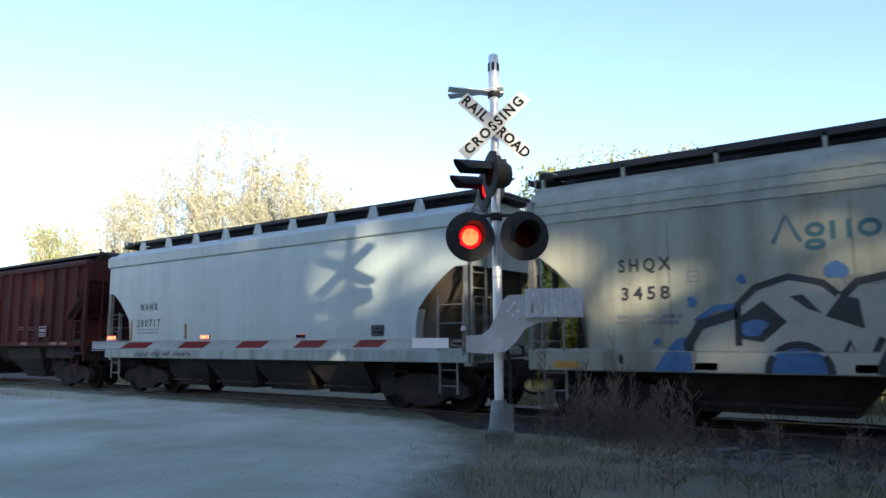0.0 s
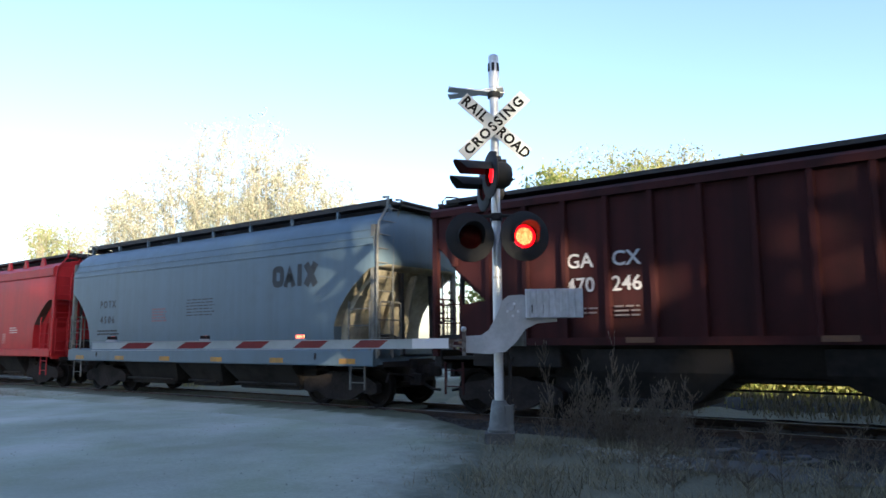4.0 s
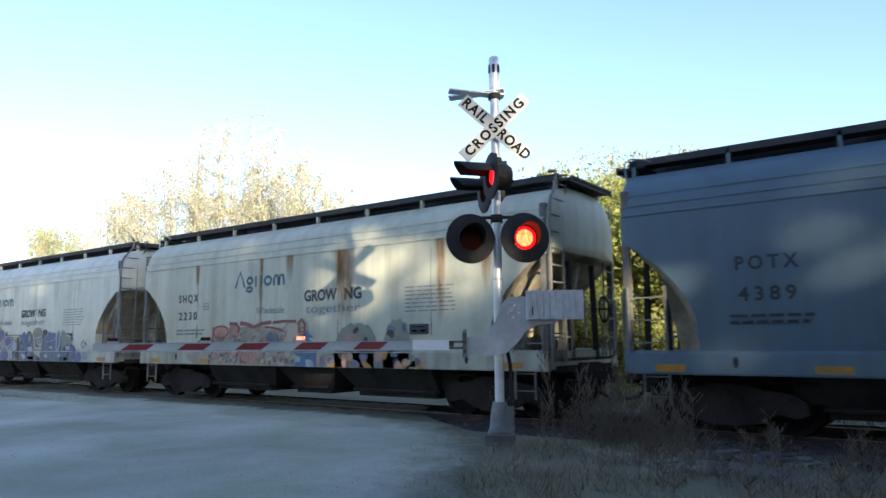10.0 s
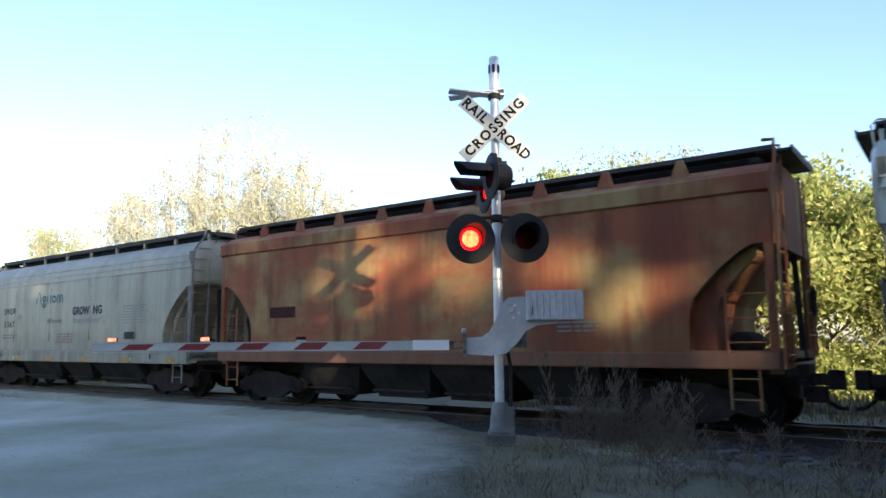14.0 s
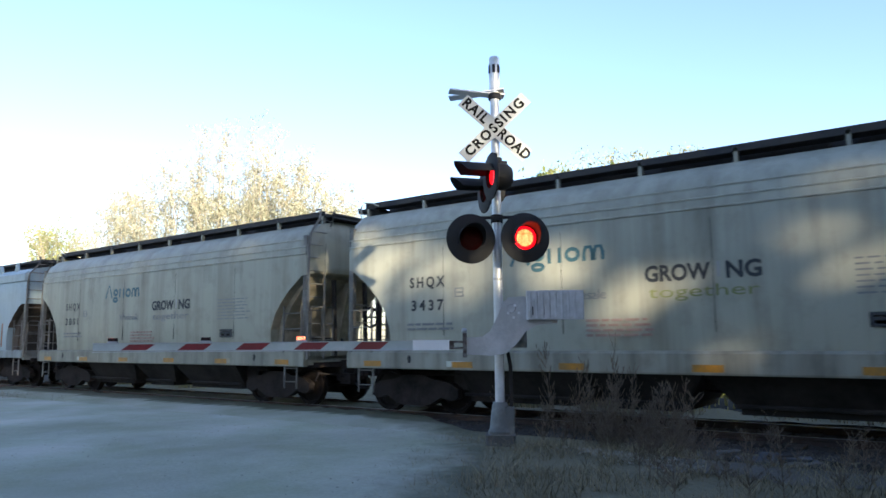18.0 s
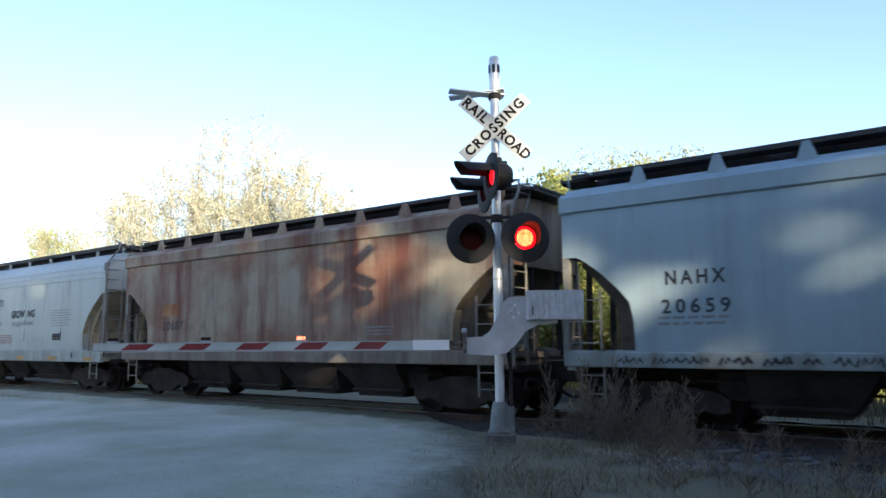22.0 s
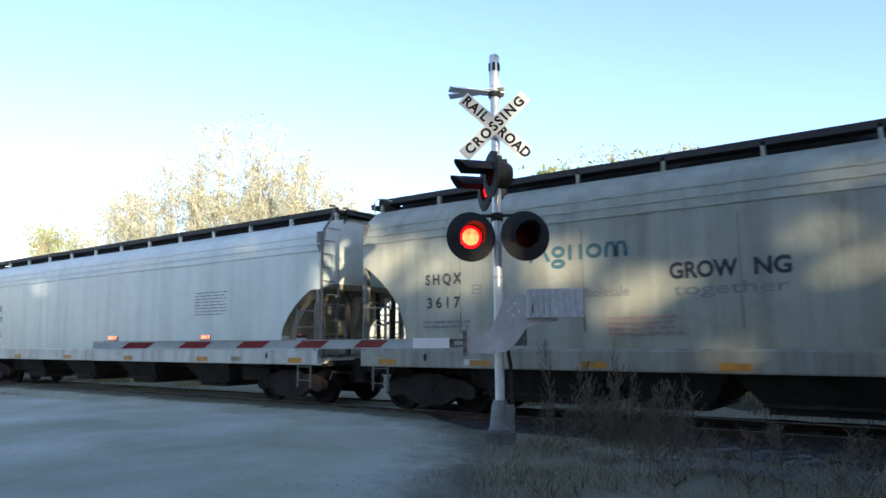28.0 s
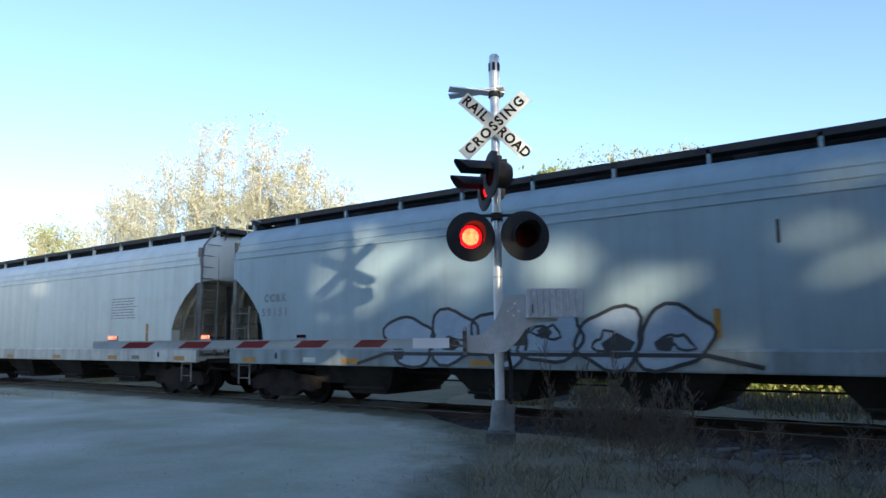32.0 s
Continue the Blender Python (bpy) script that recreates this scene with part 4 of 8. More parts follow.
    for pts in (((2.1, 1.1), (2.16, 1.24), (2.3, 1.2), (2.24, 1.08), (2.4, 1.02)), ((2.6, 1.4), (2.64, 1.22), (2.74, 1.14), (2.62, 1.04))):
        line(car, x0, pts, 0.045, SPRAY_LILAC)


def slate_piece(car, x0):
    """Slate letters edged in pale blue, with cream scrolls."""
    mottled_piece(car, x0 + 6.25, x0 + 10.5, (1.5, 1.78, 1.8, 1.78, 1.82, 1.78, 1.74, 1.6, 1.3), [SPRAY_SLATE, SPRAY_MOSS, SPRAY_DARK, SPRAY_SLATE], None, 33, 60, 0.12)
    sprayed(car, x0, SPRAY_DARK, 0.0115, (6.5, 1.7), (6.74, 1.74), (6.9, 0.94), (6.66, 0.94))
    sprayed(car, x0, SPRAY_PALE, 0.0112, (6.16, 1.5), (6.5, 1.62), (6.62, 1.36), (6.3, 1.24))
    sprayed(car, x0, SPRAY_VIOLET, 0.0125, (6.96, 1.9), (7.22, 1.9), (7.24, 1.3), (7.0, 1.4), rim=SPRAY_BLUE, width=0.06)
    sprayed(car, x0, SPRAY_SLATE, 0.013, (7.28, 1.92), (7.6, 1.92), (7.7, 1.7), (7.62, 1.48), (7.3, 1.4), rim=SPRAY_DARK, width=0.05)
    sprayed(car, x0, SPRAY_PALE, 0.0165, (7.47, 1.8), (7.58, 1.76), (7.56, 1.6), (7.46, 1.6))
    sprayed(car, x0, SPRAY_PALE, 0.0135, (7.4, 1.42), (7.78, 1.4), (7.72, 1.2), (7.5, 1.26))
    sprayed(car, x0, SPRAY_MOSS, 0.014, (7.68, 1.76), (7.88, 2.08), (8.3, 2.05), (8.5, 1.9), (8.4, 1.76), (8.0, 1.68), rim=SPRAY_CREAM, width=0.025)
    line(car, x0, ((7.78, 1.72), (7.88, 1.7), (7.9, 1.46), (8.0, 1.36), (8.46, 1.36)), 0.085, SPRAY_CREAM, 0.018)
    part("sprayed_outline", stroke(loop_points(x0 + 8.3, 1.59, 0.15, 0.15), 0.06, 0.0184), SPRAY_CREAM, car)
    part("sprayed_outline", stroke(loop_points(x0 + 8.32, 1.56, 0.06, 0.07), 0.04, 0.0186), SPRAY_GREY, car)
    sprayed(car, x0, SPRAY_CREAM, 0.0176, (7.9, 1.2), (8.16, 1.3), (8.5, 1.27), (8.36, 1.18), (8.46, 1.02), (8.2, 1.12))
    sprayed(car, x0, SPRAY_DARK, 0.0148, (8.45, 1.98), (8.82, 1.98), (8.8, 1.8), (8.45, 1.82))
    sprayed(car, x0, SPRAY_VIOLET, 0.015, (8.62, 1.54), (8.84, 1.95), (9.1, 1.86), (9.4, 1.88), (9.38, 1.64), rim=SPRAY_LILAC, width=0.03)
    sprayed(car, x0, SPRAY_SLATE, 0.0142, (9.44, 1.92), (9.7, 1.92), (9.64, 1.3), (9.44, 1.3), rim=SPRAY_PALE, width=0.06)
    sprayed(car, x0, SPRAY_MOSS, 0.0145, (9.72, 1.9), (9.94, 1.92), (10.16, 1.74), (10.4, 1.72), (10.34, 1.46), (10.0, 1.5), (9.78, 1.2))
    line(car, x0, ((9.72, 1.92), (9.96, 1.93), (10.14, 1.76), (10.4, 1.73), (10.34, 1.46)), 0.05, SPRAY_PALE, 0.0182)
    for x, z, w, d in ((10.2, 1.37, 0.2, 0.07), (9.72, 1.12, 0.13, 0.07), (9.06, 1.38, 0.16, 0.06), (8.8, 1.1, 0.14, 0.07), (7.18, 1.08, 0.18, 0.1)):
        sprayed(car, x0, SPRAY_PALE, 0.0172, (x - w, z + d), (x + w, z + d * 0.6), (x + w * 0.6, z - d), (x - w * 0.3, z - d * 0.7))
    sprayed(car, x0, SPRAY_VIOLET, 0.0152, (10.36, 1.46), (10.62, 1.46), (10.7, 1.2), (10.64, 0.94), (10.36, 0.94))
    sprayed(car, x0, SPRAY_VIOLET, 0.0156, (10.72, 1.12), (10.92, 1.26), (11.12, 1.22), (11.2, 0.94), (10.72, 0.94))
    sprayed(car, x0, SPRAY_LILAC, 0.0146, (11.15, 1.24), (11.4, 1.28), (11.6, 1.1), (11.5, 0.98), (11.2, 1.0))
    for pts in (((11.05, 1.5), (11.2, 1.6), (11.32, 1.46), (11.18, 1.36), (11.05, 1.5)), ((11.3, 1.55), (11.42, 1.44))):
        line(car, x0, pts, 0.05, SPRAY_SLATE)


def rose_piece(car, x0):
    """A busy piece of cream and pink letters with rust-red edges."""
    rnd = random.Random(21)
    sprayed(car, x0, SPRAY_DENIM, 0.0035, (2.5, 1.5), (3.1, 1.66), (3.36, 1.5), (3.34, 1.22), (2.6, 1.26))
    sprayed(car, x0, SPRAY_DUST, 0.0038, (2.2, 1.28), (2.9, 1.34), (3.1, 1.0), (2.3, 0.96))
    mottled_piece(car, x0 + 3.2, x0 + 6.5, (1.3, 1.78, 1.84, 1.84, 1.84, 1.8, 1.7, 1.5), [SPRAY_DUST, SPRAY_PINK, SPRAY_MOSS, SPRAY_CREAM, SPRAY_ROSE, SPRAY_BROWN], None, 21, 210, 0.08)
    sprayed(car, x0, SPRAY_PINK, 0.0125, (3.34, 1.9), (3.94, 1.92), (3.98, 1.66), (3.42, 1.58), rim=SPRAY_RUST, width=0.05)
    sprayed(car, x0, SPRAY_ROSE, 0.013, (4.0, 1.94), (4.4, 1.9), (4.42, 1.58), (4.06, 1.62), rim=SPRAY_ROSE, width=0.03)
    sprayed(car, x0, SPRAY_DUST, 0.0135, (4.45, 1.9), (5.2, 1.84), (5.28, 1.5), (4.9, 1.4), (4.5, 1.56), rim=SPRAY_MOSS, width=0.03)
    sprayed(car, x0, SPRAY_PINK, 0.0132, (4.46, 1.3), (4.9, 1.36), (5.2, 1.2), (5.1, 0.98), (4.5, 1.0), rim=SPRAY_ROSE, width=0.025)
    sprayed(car, x0, SPRAY_SLATE, 0.0138, (5.4, 1.76), (5.9, 1.72), (6.0, 1.3), (5.5, 1.26))
    sprayed(car, x0, SPRAY_CREAM, 0.0142, (6.06, 1.96), (6.6, 1.96), (6.66, 1.62), (6.36, 1.56), (6.38, 1.1), (6.1, 1.14), rim=SPRAY_ROSE, width=0.03)
    sprayed(car, x0, SPRAY_DENIM, 0.0128, (6.46, 1.58), (7.1, 1.56), (7.16, 1.16), (6.44, 1.14))
    for pts, w in ((((3.36, 1.9), (3.34, 1.6), (3.42, 1.36), (3.3, 1.18)), 0.07), (((4.02, 1.97), (4.3, 1.96), (4.42, 1.84), (4.36, 1.74)), 0.09), (((4.44, 1.97), (4.7, 1.95), (4.95, 1.87)), 0.1),
                   (((4.96, 1.86), (5.24, 1.95), (5.62, 1.98)), 0.08), (((5.4, 1.86), (5.7, 1.84), (6.06, 1.76)), 0.05), (((5.68, 1.97), (6.1, 1.99), (6.5, 1.98)), 0.06),
                   (((6.6, 1.7), (6.58, 1.94), (6.68, 2.02), (6.79, 1.92), (6.79, 1.62), (6.66, 1.6)), 0.07), (((4.26, 1.44), (4.42, 1.4), (4.44, 1.26), (4.34, 1.14)), 0.1), (((4.48, 1.1), (4.6, 1.02), (4.74, 0.98)), 0.05)):
        line(car, x0, pts, w, SPRAY_RUST, 0.0182)
    for k in range(40):
        cx, cz = rnd.uniform(3.5, 6.3), rnd.uniform(1.1, 1.75)
        pts = [(cx + rnd.uniform(-0.12, 0.12), cz + rnd.uniform(-0.12, 0.12)) for q in range(4)]
        line(car, x0, pts, rnd.uniform(0.02, 0.04), rnd.choice((SPRAY_BROWN, SPRAY_MOSS, SPRAY_ROSE, SPRAY_BROWN)), 0.0186 + 0.00008 * k)
    dots(car, x0, SPRAY_SLATE, rnd, 7, 3.6, 5.3, 1.02, 1.12, 0.045)
    dots(car, x0, SPRAY_DARK, rnd, 4, 6.5, 7.0, 1.2, 1.3, 0.04)


def scribble(car, x0, xa, xb, z, seed):
    """A row of small sprayed scrawls along the sill."""
    rnd = random.Random(seed)
    x, k = xa, 0
    while x < xb:
        w = rnd.uniform(0.12, 0.26)
        pts = [(x + w * f, z + rnd.uniform(0.02, 0.07) * (1 if i % 2 else -1)) for i, f in enumerate((0.0, 0.3, 0.5, 0.75, 1.0, 0.7))]
        line(car, x0, pts, rnd.uniform(0.035, 0.055), SPRAY_DARK, 0.011 + 0.0002 * k)
        x, k = x + w + (0.16 if rnd.random() < 0.2 else 0.03), k + 1


def thin_tag(car, x0):
    """Tall hand-drawn outlines, a star of short strokes behind them."""
    for pts in (((6.3, 1.35), (6.3, 1.63), (6.27, 2.13), (7.19, 2.4), (7.3, 2.1), (6.68, 1.93), (7.7, 1.76), (7.5, 1.2)), ((7.63, 1.5), (7.72, 2.17), (8.28, 2.32), (8.67, 2.21), (8.77, 1.5)),
                ((8.0, 1.5), (8.1, 1.95), (8.35, 2.0), (8.4, 1.5)), ((9.0, 1.12), (9.0, 2.48), (9.41, 2.36), (9.76, 2.3)),
                ((9.14, 2.03), (9.68, 1.97), (9.76, 2.25), (10.1, 2.3), (10.24, 2.13), (10.2, 1.72), (10.49, 1.67), (10.57, 1.4), (10.33, 1.09)), ((9.65, 1.88), (9.75, 1.45)), ((9.89, 1.87), (10.02, 1.5)),
                ((9.49, 1.78), (9.24, 1.79), (9.24, 1.39), (9.73, 1.5)), ((10.47, 2.22), (10.6, 1.98)), ((10.66, 2.39), (10.65, 2.03), (10.5, 1.9)), ((10.75, 2.34), (10.83, 2.11), (11.06, 2.32)),
                ((10.63, 1.76), (10.96, 2.11), (11.17, 2.08), (10.86, 1.95))):
        line(car, x0, pts, 0.075, SPRAY_DARK)
    line(car, x0, loop_points(8.13, 1.44, 0.34, 0.28), 0.05, SPRAY_DARK, 0.012, True)
    scribble(car, x0, 1.0, 5.6, 1.15, 9)
    line(car, x0, loop_points(11.3, 1.1, 0.16, 0.1, 0.8, 12), 0.04, SPRAY_DARK, 0.012, True)


def hopper_car(kind, coupled, body, sill, label, bays=3, trim=None, group="freight cars of the train", deck=None):
    """A covered hopper, +x ahead, the rail's top at z = 0, with all its parts. Returns the Empty."""
    shape = {"round": ROUND, "low": LOWCUT, "square": SQUARE, "ribbed": RIBBED}[kind]
    ends, kind = kind, "round" if kind == "low" else kind
    length = coupled - 1.28
    half = length / 2
    trim = trim or body
    steel = body if body in (P_RED, P_RUSTY, P_OXIDE) else TRIM
    low = {"round": 0.93, "square": 1.03, "ribbed": 1.37}[kind]
    car = thing("hopper_car", label, "freight car", group=group)
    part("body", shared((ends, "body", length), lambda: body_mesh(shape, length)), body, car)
    cut = shape["cut"]
    thick = 0.34 if kind == "square" else 0.16
    wedge = [(a, z + 0.02) for a, z in cut[1:]] + [(max(a - thick * (0.25 + 0.75 * a / cut[-1][0]), 0.06), z - 0.06) for a, z in reversed(cut[2:])]
    slope_me = shared(("slope", ends), lambda: Shape().extrude([(-a, z) for a, z in wedge], -1.3, 1.3, "y").mesh("slope_sheet"))
    for e in (-1, 1):
        part("slope_sheet", slope_me, (SLOPE if kind == "round" else SLOPE_SHADED) if steel is TRIM else body, car, "hopper slope sheet", at=Matrix.Translation((e * half, 0, 0)) @ pose(0, 0, 0, 0, 0, 0 if e > 0 else 180))
    if kind == "round":
        web_me = shared(("cweb", ends), lambda: Shape().extrude([(-0.06, cut[0][1] - 0.1)] + [(-a, z + 0.02) for a, z in cut[2:]] + [(-cut[-1][0], 1.1), (-0.5, 1.1)], -0.04, 0.04, "y").mesh("centre_web"))
        for e in (-1, 1):
            part("centre_web", web_me, SLOPE, car, "grimy centre web plate", at=Matrix.Translation((e * half, 0, 0)) @ pose(0, 0, 0, 0, 0, 0 if e > 0 else 180))
    if kind == "ribbed":
        w = shape["cut"][-1][0]
        rib = shared("rib", lambda: Shape().extrude([(-0.06, -1.485), (-0.04, -1.57), (0.04, -1.57), (0.06, -1.485)], 1.12, 3.96, "z").mesh("side_post"))
        n = 21
        for i in range(n):
            a = -half + 0.55 + (length - 1.1) * i / (n - 1)
            d = half - abs(a)
            zb = 1.45
            for (a0, z0), (a1, z1) in zip(shape["cut"], shape["cut"][1:]):
                if a0 <= d < a1:
                    zb = z0 + (z1 - z0) * (d - a0) / (a1 - a0)
            k = (3.96 - zb - 0.03) / (3.96 - 1.12)
            part("side_post", rib, body, car, at=Matrix.Translation((a, 0, 3.96 * (1 - k))) @ Matrix.Diagonal((1, 1, k, 1)))
        for y in (-1, 1):
            part("top_chord", shared("rc" + str(length), lambda: Shape().extrude([(-1.58, 3.94), (-1.47, 3.94), (-1.38, 4.1), (-1.5, 4.12), (-1.58, 4.06)], -half, half, "x").mesh("top_chord")), body, car,
                 at=Matrix.Diagonal((1, -y, 1, 1)))
    elif kind == "square":
        for y in (-1, 1):
            part("top_chord", shared("sc" + str(length), lambda: Shape().extrude([(-1.60, 3.74), (-1.53, 3.70), (-1.42, 4.04), (-1.5, 4.08), (-1.60, 4.0)], -half - 0.01, half + 0.01, "x").mesh("top_chord")), body, car,
                 at=Matrix.Diagonal((1, -y, 1, 1)))
    else:
        seam = shared("seam" + str(length), lambda: [Shape().extrude([(y - 0.012, z - 0.014), (y + 0.01, z - 0.018), (y + 0.01, z + 0.018), (y - 0.012, z + 0.012)], -half + 0.02, half - 0.02, "x").mesh("seam")
                                                    for y, z in ((-1.552, 3.56), (-1.535, 3.72), (-1.48, 3.9))])
        for me in seam:
            part("seam", me, deck or body, car)
    # Side sills with their reflectors.
    sill_me = shared(("sill", length, kind), lambda: Shape().extrude([(-1.56, low), (-1.44, low), (-1.44, SILL_TOP), (-1.50, SILL_TOP + 0.03), (-1.57, SILL_TOP - 0.02), (-1.57, low + 0.03)] if kind != "ribbed"
                     else [(-1.56, low), (-1.4, low), (-1.4, 1.5), (-1.56, 1.5)], -half, half, "x").mesh("side_sill"))
    for y in (-1, 1):
        part("side_sill", sill_me, SILL_PAINT.get(sill, sill), car, at=Matrix.Diagonal((1, -y, 1, 1)))
    part("centre_sill", shared("cs" + str(length), lambda: Shape().box(-half - 0.1, half + 0.1, -0.32, 0.32, 0.72, 1.06).mesh("centre_sill")), UNDER, car)
    refl = shared("refl", lambda: Shape().box(-0.24, 0.24, -1.578, -1.56, 0.0, 0.115).mesh("reflector"))
    for i in range(6 if kind == "round" else 0):
        part("reflector", refl, YELLOW, car, at=Matrix.Translation((-half + 0.75 + (length - 1.5) * i / 5, 0, low + 0.045)))
    # Bays below.
    if bays == 3 and kind != "ribbed":
        plan = ((-3.7, -1.42, -3.7, -1.02), (-0.62, 0.62, -0.98, 0.98), (1.42, 3.7, 1.02, 3.7))
    elif kind == "ribbed":
        plan = ((-5.0, -3.6, -5.4, -2.9), (-0.75, 0.75, -1.6, 1.6), (3.6, 5.0, 2.9, 5.4))
    elif length > 15:
        plan = tuple((c - 0.6, c + 0.6, c - 1.0, c + 1.0) for c in (-5.1, -1.7, 1.7, 5.1))
    else:
        plan = ((-3.7, -2.3, -3.7, -1.95), (-1.7, -0.25, -1.92, -0.02), (0.25, 1.7, 0.02, 1.92), (2.3, 3.7, 1.95, 3.7))
    for a in plan:
        part("hopper_bay", shared(("bay", a), lambda: hopper_bay(*a).mesh("hopper_bay")), UNDER, car)
    part("brake_rigging", shared(("rig", length), lambda: Shape().box(-half + 2.4, -half + 3.6, -0.9, 0.9, 0.5, 0.95).box(half - 3.5, half - 2.4, -0.9, 0.9, 0.5, 0.95).tube([(-half + 2.0, -0.55, 0.62), (half - 2.0, -0.55, 0.62)], 0.02, 5)
         .tube([(-half + 2.0, -0.9, 0.8), (half - 2.0, -0.9, 0.8)], 0.025, 5).mesh("brake_rigging")), UNDER, car)
    if kind == "ribbed":
        part("hopper_floor", shared("hf" + str(length), lambda: Shape().extrude([(-1.44, 1.42), (-0.95, 0.86), (0.95, 0.86), (1.44, 1.42)], -half + 2.7, half - 2.7, "x").mesh("hopper_floor")), UNDER, car, "dark sloped hopper underside")
        for e in (-1, 1):
            part("bolster_box", shared("bbox", lambda: Shape().box(-0.95, 0.95, -1.36, 1.36, 0.98, 1.42, 0.02).mesh("bolster_box")), UNDER, car, at=Matrix.Translation((e * (half - 1.8), 0, 0)))
        amber = shared("amber", lambda: Shape().box(-0.24, 0.24, -1.578, -1.56, 1.41, 1.5).mesh("reflector"))
        for x in (0.9, 1.5, 4.3, 7.2, 10.1, 13.15, 15.27, 15.94):
            part("reflector", amber, AMBER_DULL, car, "dull orange reflector", at=Matrix.Translation((-half + x, 0, 0)))
    # Roof.
    top = {"round": 4.56, "square": 4.5, "ribbed": 4.36}[kind]
    deck_me = shared(("deck", length, kind), lambda: Shape().box(-half - 0.02, half + 0.02, -0.96 if kind == "round" else -1.0, -0.5, top, top + 0.04).box(-half - 0.02, half + 0.02, -0.98 if kind == "round" else -1.02, -0.95 if kind == "round" else -0.99, top - 0.03, top + (0.09 if kind == "round" else 0.05)).mesh("running_board"))
    for y in (-1, 1):
        part("running_board", deck_me, GRATING, car, "dark grated walkway", at=Matrix.Diagonal((1, -y, 1, 1)))
    cross_me = shared("cross" + kind, lambda: Shape().box(-0.34, 0.2, -0.95, 0.95, top - 0.06, top - 0.02).box(0.17, 0.2, -0.95, 0.95, top - 0.1, top + 0.02).mesh("end_walkway"))
    for e in (-1, 1):
        part("end_walkway", cross_me, GRATING, car, at=pose(e * (half + 0.08), 0, 0, 0, 0, 0 if e > 0 else 180))
    n_hatch = int(length / 2.9)
    pitch = (length - 0.6) / n_hatch
    hatch_me = shared(("hatch", pitch), lambda: Shape().extrude([(-0.46, 4.2), (0.46, 4.2), (0.46, 4.6), (0.3, 4.68), (-0.3, 4.68), (-0.46, 4.6)], -pitch / 2 + 0.2, pitch / 2 - 0.2, "x").mesh("hatch_cover"))
    for i in range(n_hatch):
        part("hatch_cover", hatch_me, GRATING, car, at=Matrix.Translation((-length / 2 + 0.3 + pitch * (i + 0.5), 0, top - 4.56)))
    part("hatch_coaming", shared(("coam", length, kind), lambda: Shape().box(-half + 0.2, half - 0.2, -0.4, 0.4, 4.1, top + 0.04).mesh("hatch_coaming")), GRATING, car)
    style = "gusset" if kind == "square" else "post"
    if kind != "ribbed":
        br = shared("br" + style, lambda: bracket(style).mesh("bracket"))
        n = int(length / (1.57 if style == "post" else 1.25))
        for y in (-1, 1):
            for i in range(n + 1):
                x = -half + 0.06 + (length - 0.12) * i / n
                if style == "post":
                    part("bracket", br, trim, car, at=Matrix.Translation((x, 0, 0)) @ Matrix.Diagonal((1, -y, 1, 1)))
                elif 0 < i < n:
                    part("bracket", br, trim, car, at=Matrix.Translation((x, 0, 0.0)) @ Matrix.Diagonal((1, -y, 1, 1)))
    # Ends: platform, ladders, rails, coupler, steps.
    plat = shared("plat", lambda: Shape().box(-1.75, 0.0, -1.4, 1.4, 1.1, 1.16).box(-0.16, 0.0, -1.45, 1.45, 0.96, 1.28).mesh("end_platform"))
    tall = shared("tall", lambda: ladder_shape(3.2, 0.42, 10, base=1.15).mesh("ladder"))
    short = shared("short", lambda: ladder_shape(1.1, 0.62, 3, base=1.25).mesh("grab_ladder"))
    step_me = shared("step", lambda: ladder_shape(0.62, 0.42, 2, base=0.42).mesh("stirrup_step"))
    rail_me = shared("rail", lambda: rail_loop().mesh("handrail"))
    cup, hose = shared("cup", lambda: coupler().mesh("coupler")), shared("hose", lambda: air_hose().mesh("air_hose"))
    post_me = shared("post", lambda: Shape().box(-0.06, 0.06, -0.05, 0.05, 1.16, 4.0).mesh("corner_post"))
    brace_me = shared("brace", lambda: Shape().extrude([(-0.07, 1.16), (0.03, 1.16), (-0.02, 3.0), (-0.12, 3.0)], -0.035, 0.035, "y").mesh("end_brace"))
    for e in (-1, 1):
        flip = pose(0, 0, 0, 0, 0, 0 if e > 0 else 180)
        end = Matrix.Translation((e * half, 0, 0)) @ flip
        part("end_platform", plat, SILL_PAINT.get(sill, sill) if kind != "ribbed" else UNDER, car, at=end)
        part("coupler", cup, TRUCK, car, at=Matrix.Translation((e * (half + 0.33), 0, 0)) @ flip)
        part("air_hose", hose, BLACK, car, at=Matrix.Translation((e * (half + 0.2), 0, 0)) @ flip)
        if kind == "round":
            part("tow_hole", shared("tow", lambda: Shape().lathe([(0.0, -1.576), (0.055, -1.576), (0.055, -1.56)], "y", 12).mesh("tow_hole")), BLACK, car, at=Matrix.Translation((e * (half - 1.75), 0, 1.13)) @ Matrix.Diagonal((0.75, 1, 1.5, 1)))
            part("sill_plate", shared("spl", lambda: Shape().box(-0.2, 0.2, -1.576, -1.56, 0.99, 1.1).mesh("sill_plate")), (P_LIGHT if e < 0 else SLOPE) if body is not P_SLATE else body, car, "small riveted plate", at=Matrix.Translation((e * (half - 2.9), 0, 0)))
        if e < 0:
            part("roof_grab", shared("rg" + kind, lambda: Shape().tube([(0.0, -1.1, top - 0.4), (-0.04, -1.08, top + 0.02), (0.05, -1.06, top + 0.1), (0.3, -1.04, top + 0.06), (0.42, -1.02, top)], 0.017, 6).mesh("roof_grab")), trim, car, "bent roof grab rail", at=Matrix.Translation((-half - 0.02, 0, 0)))
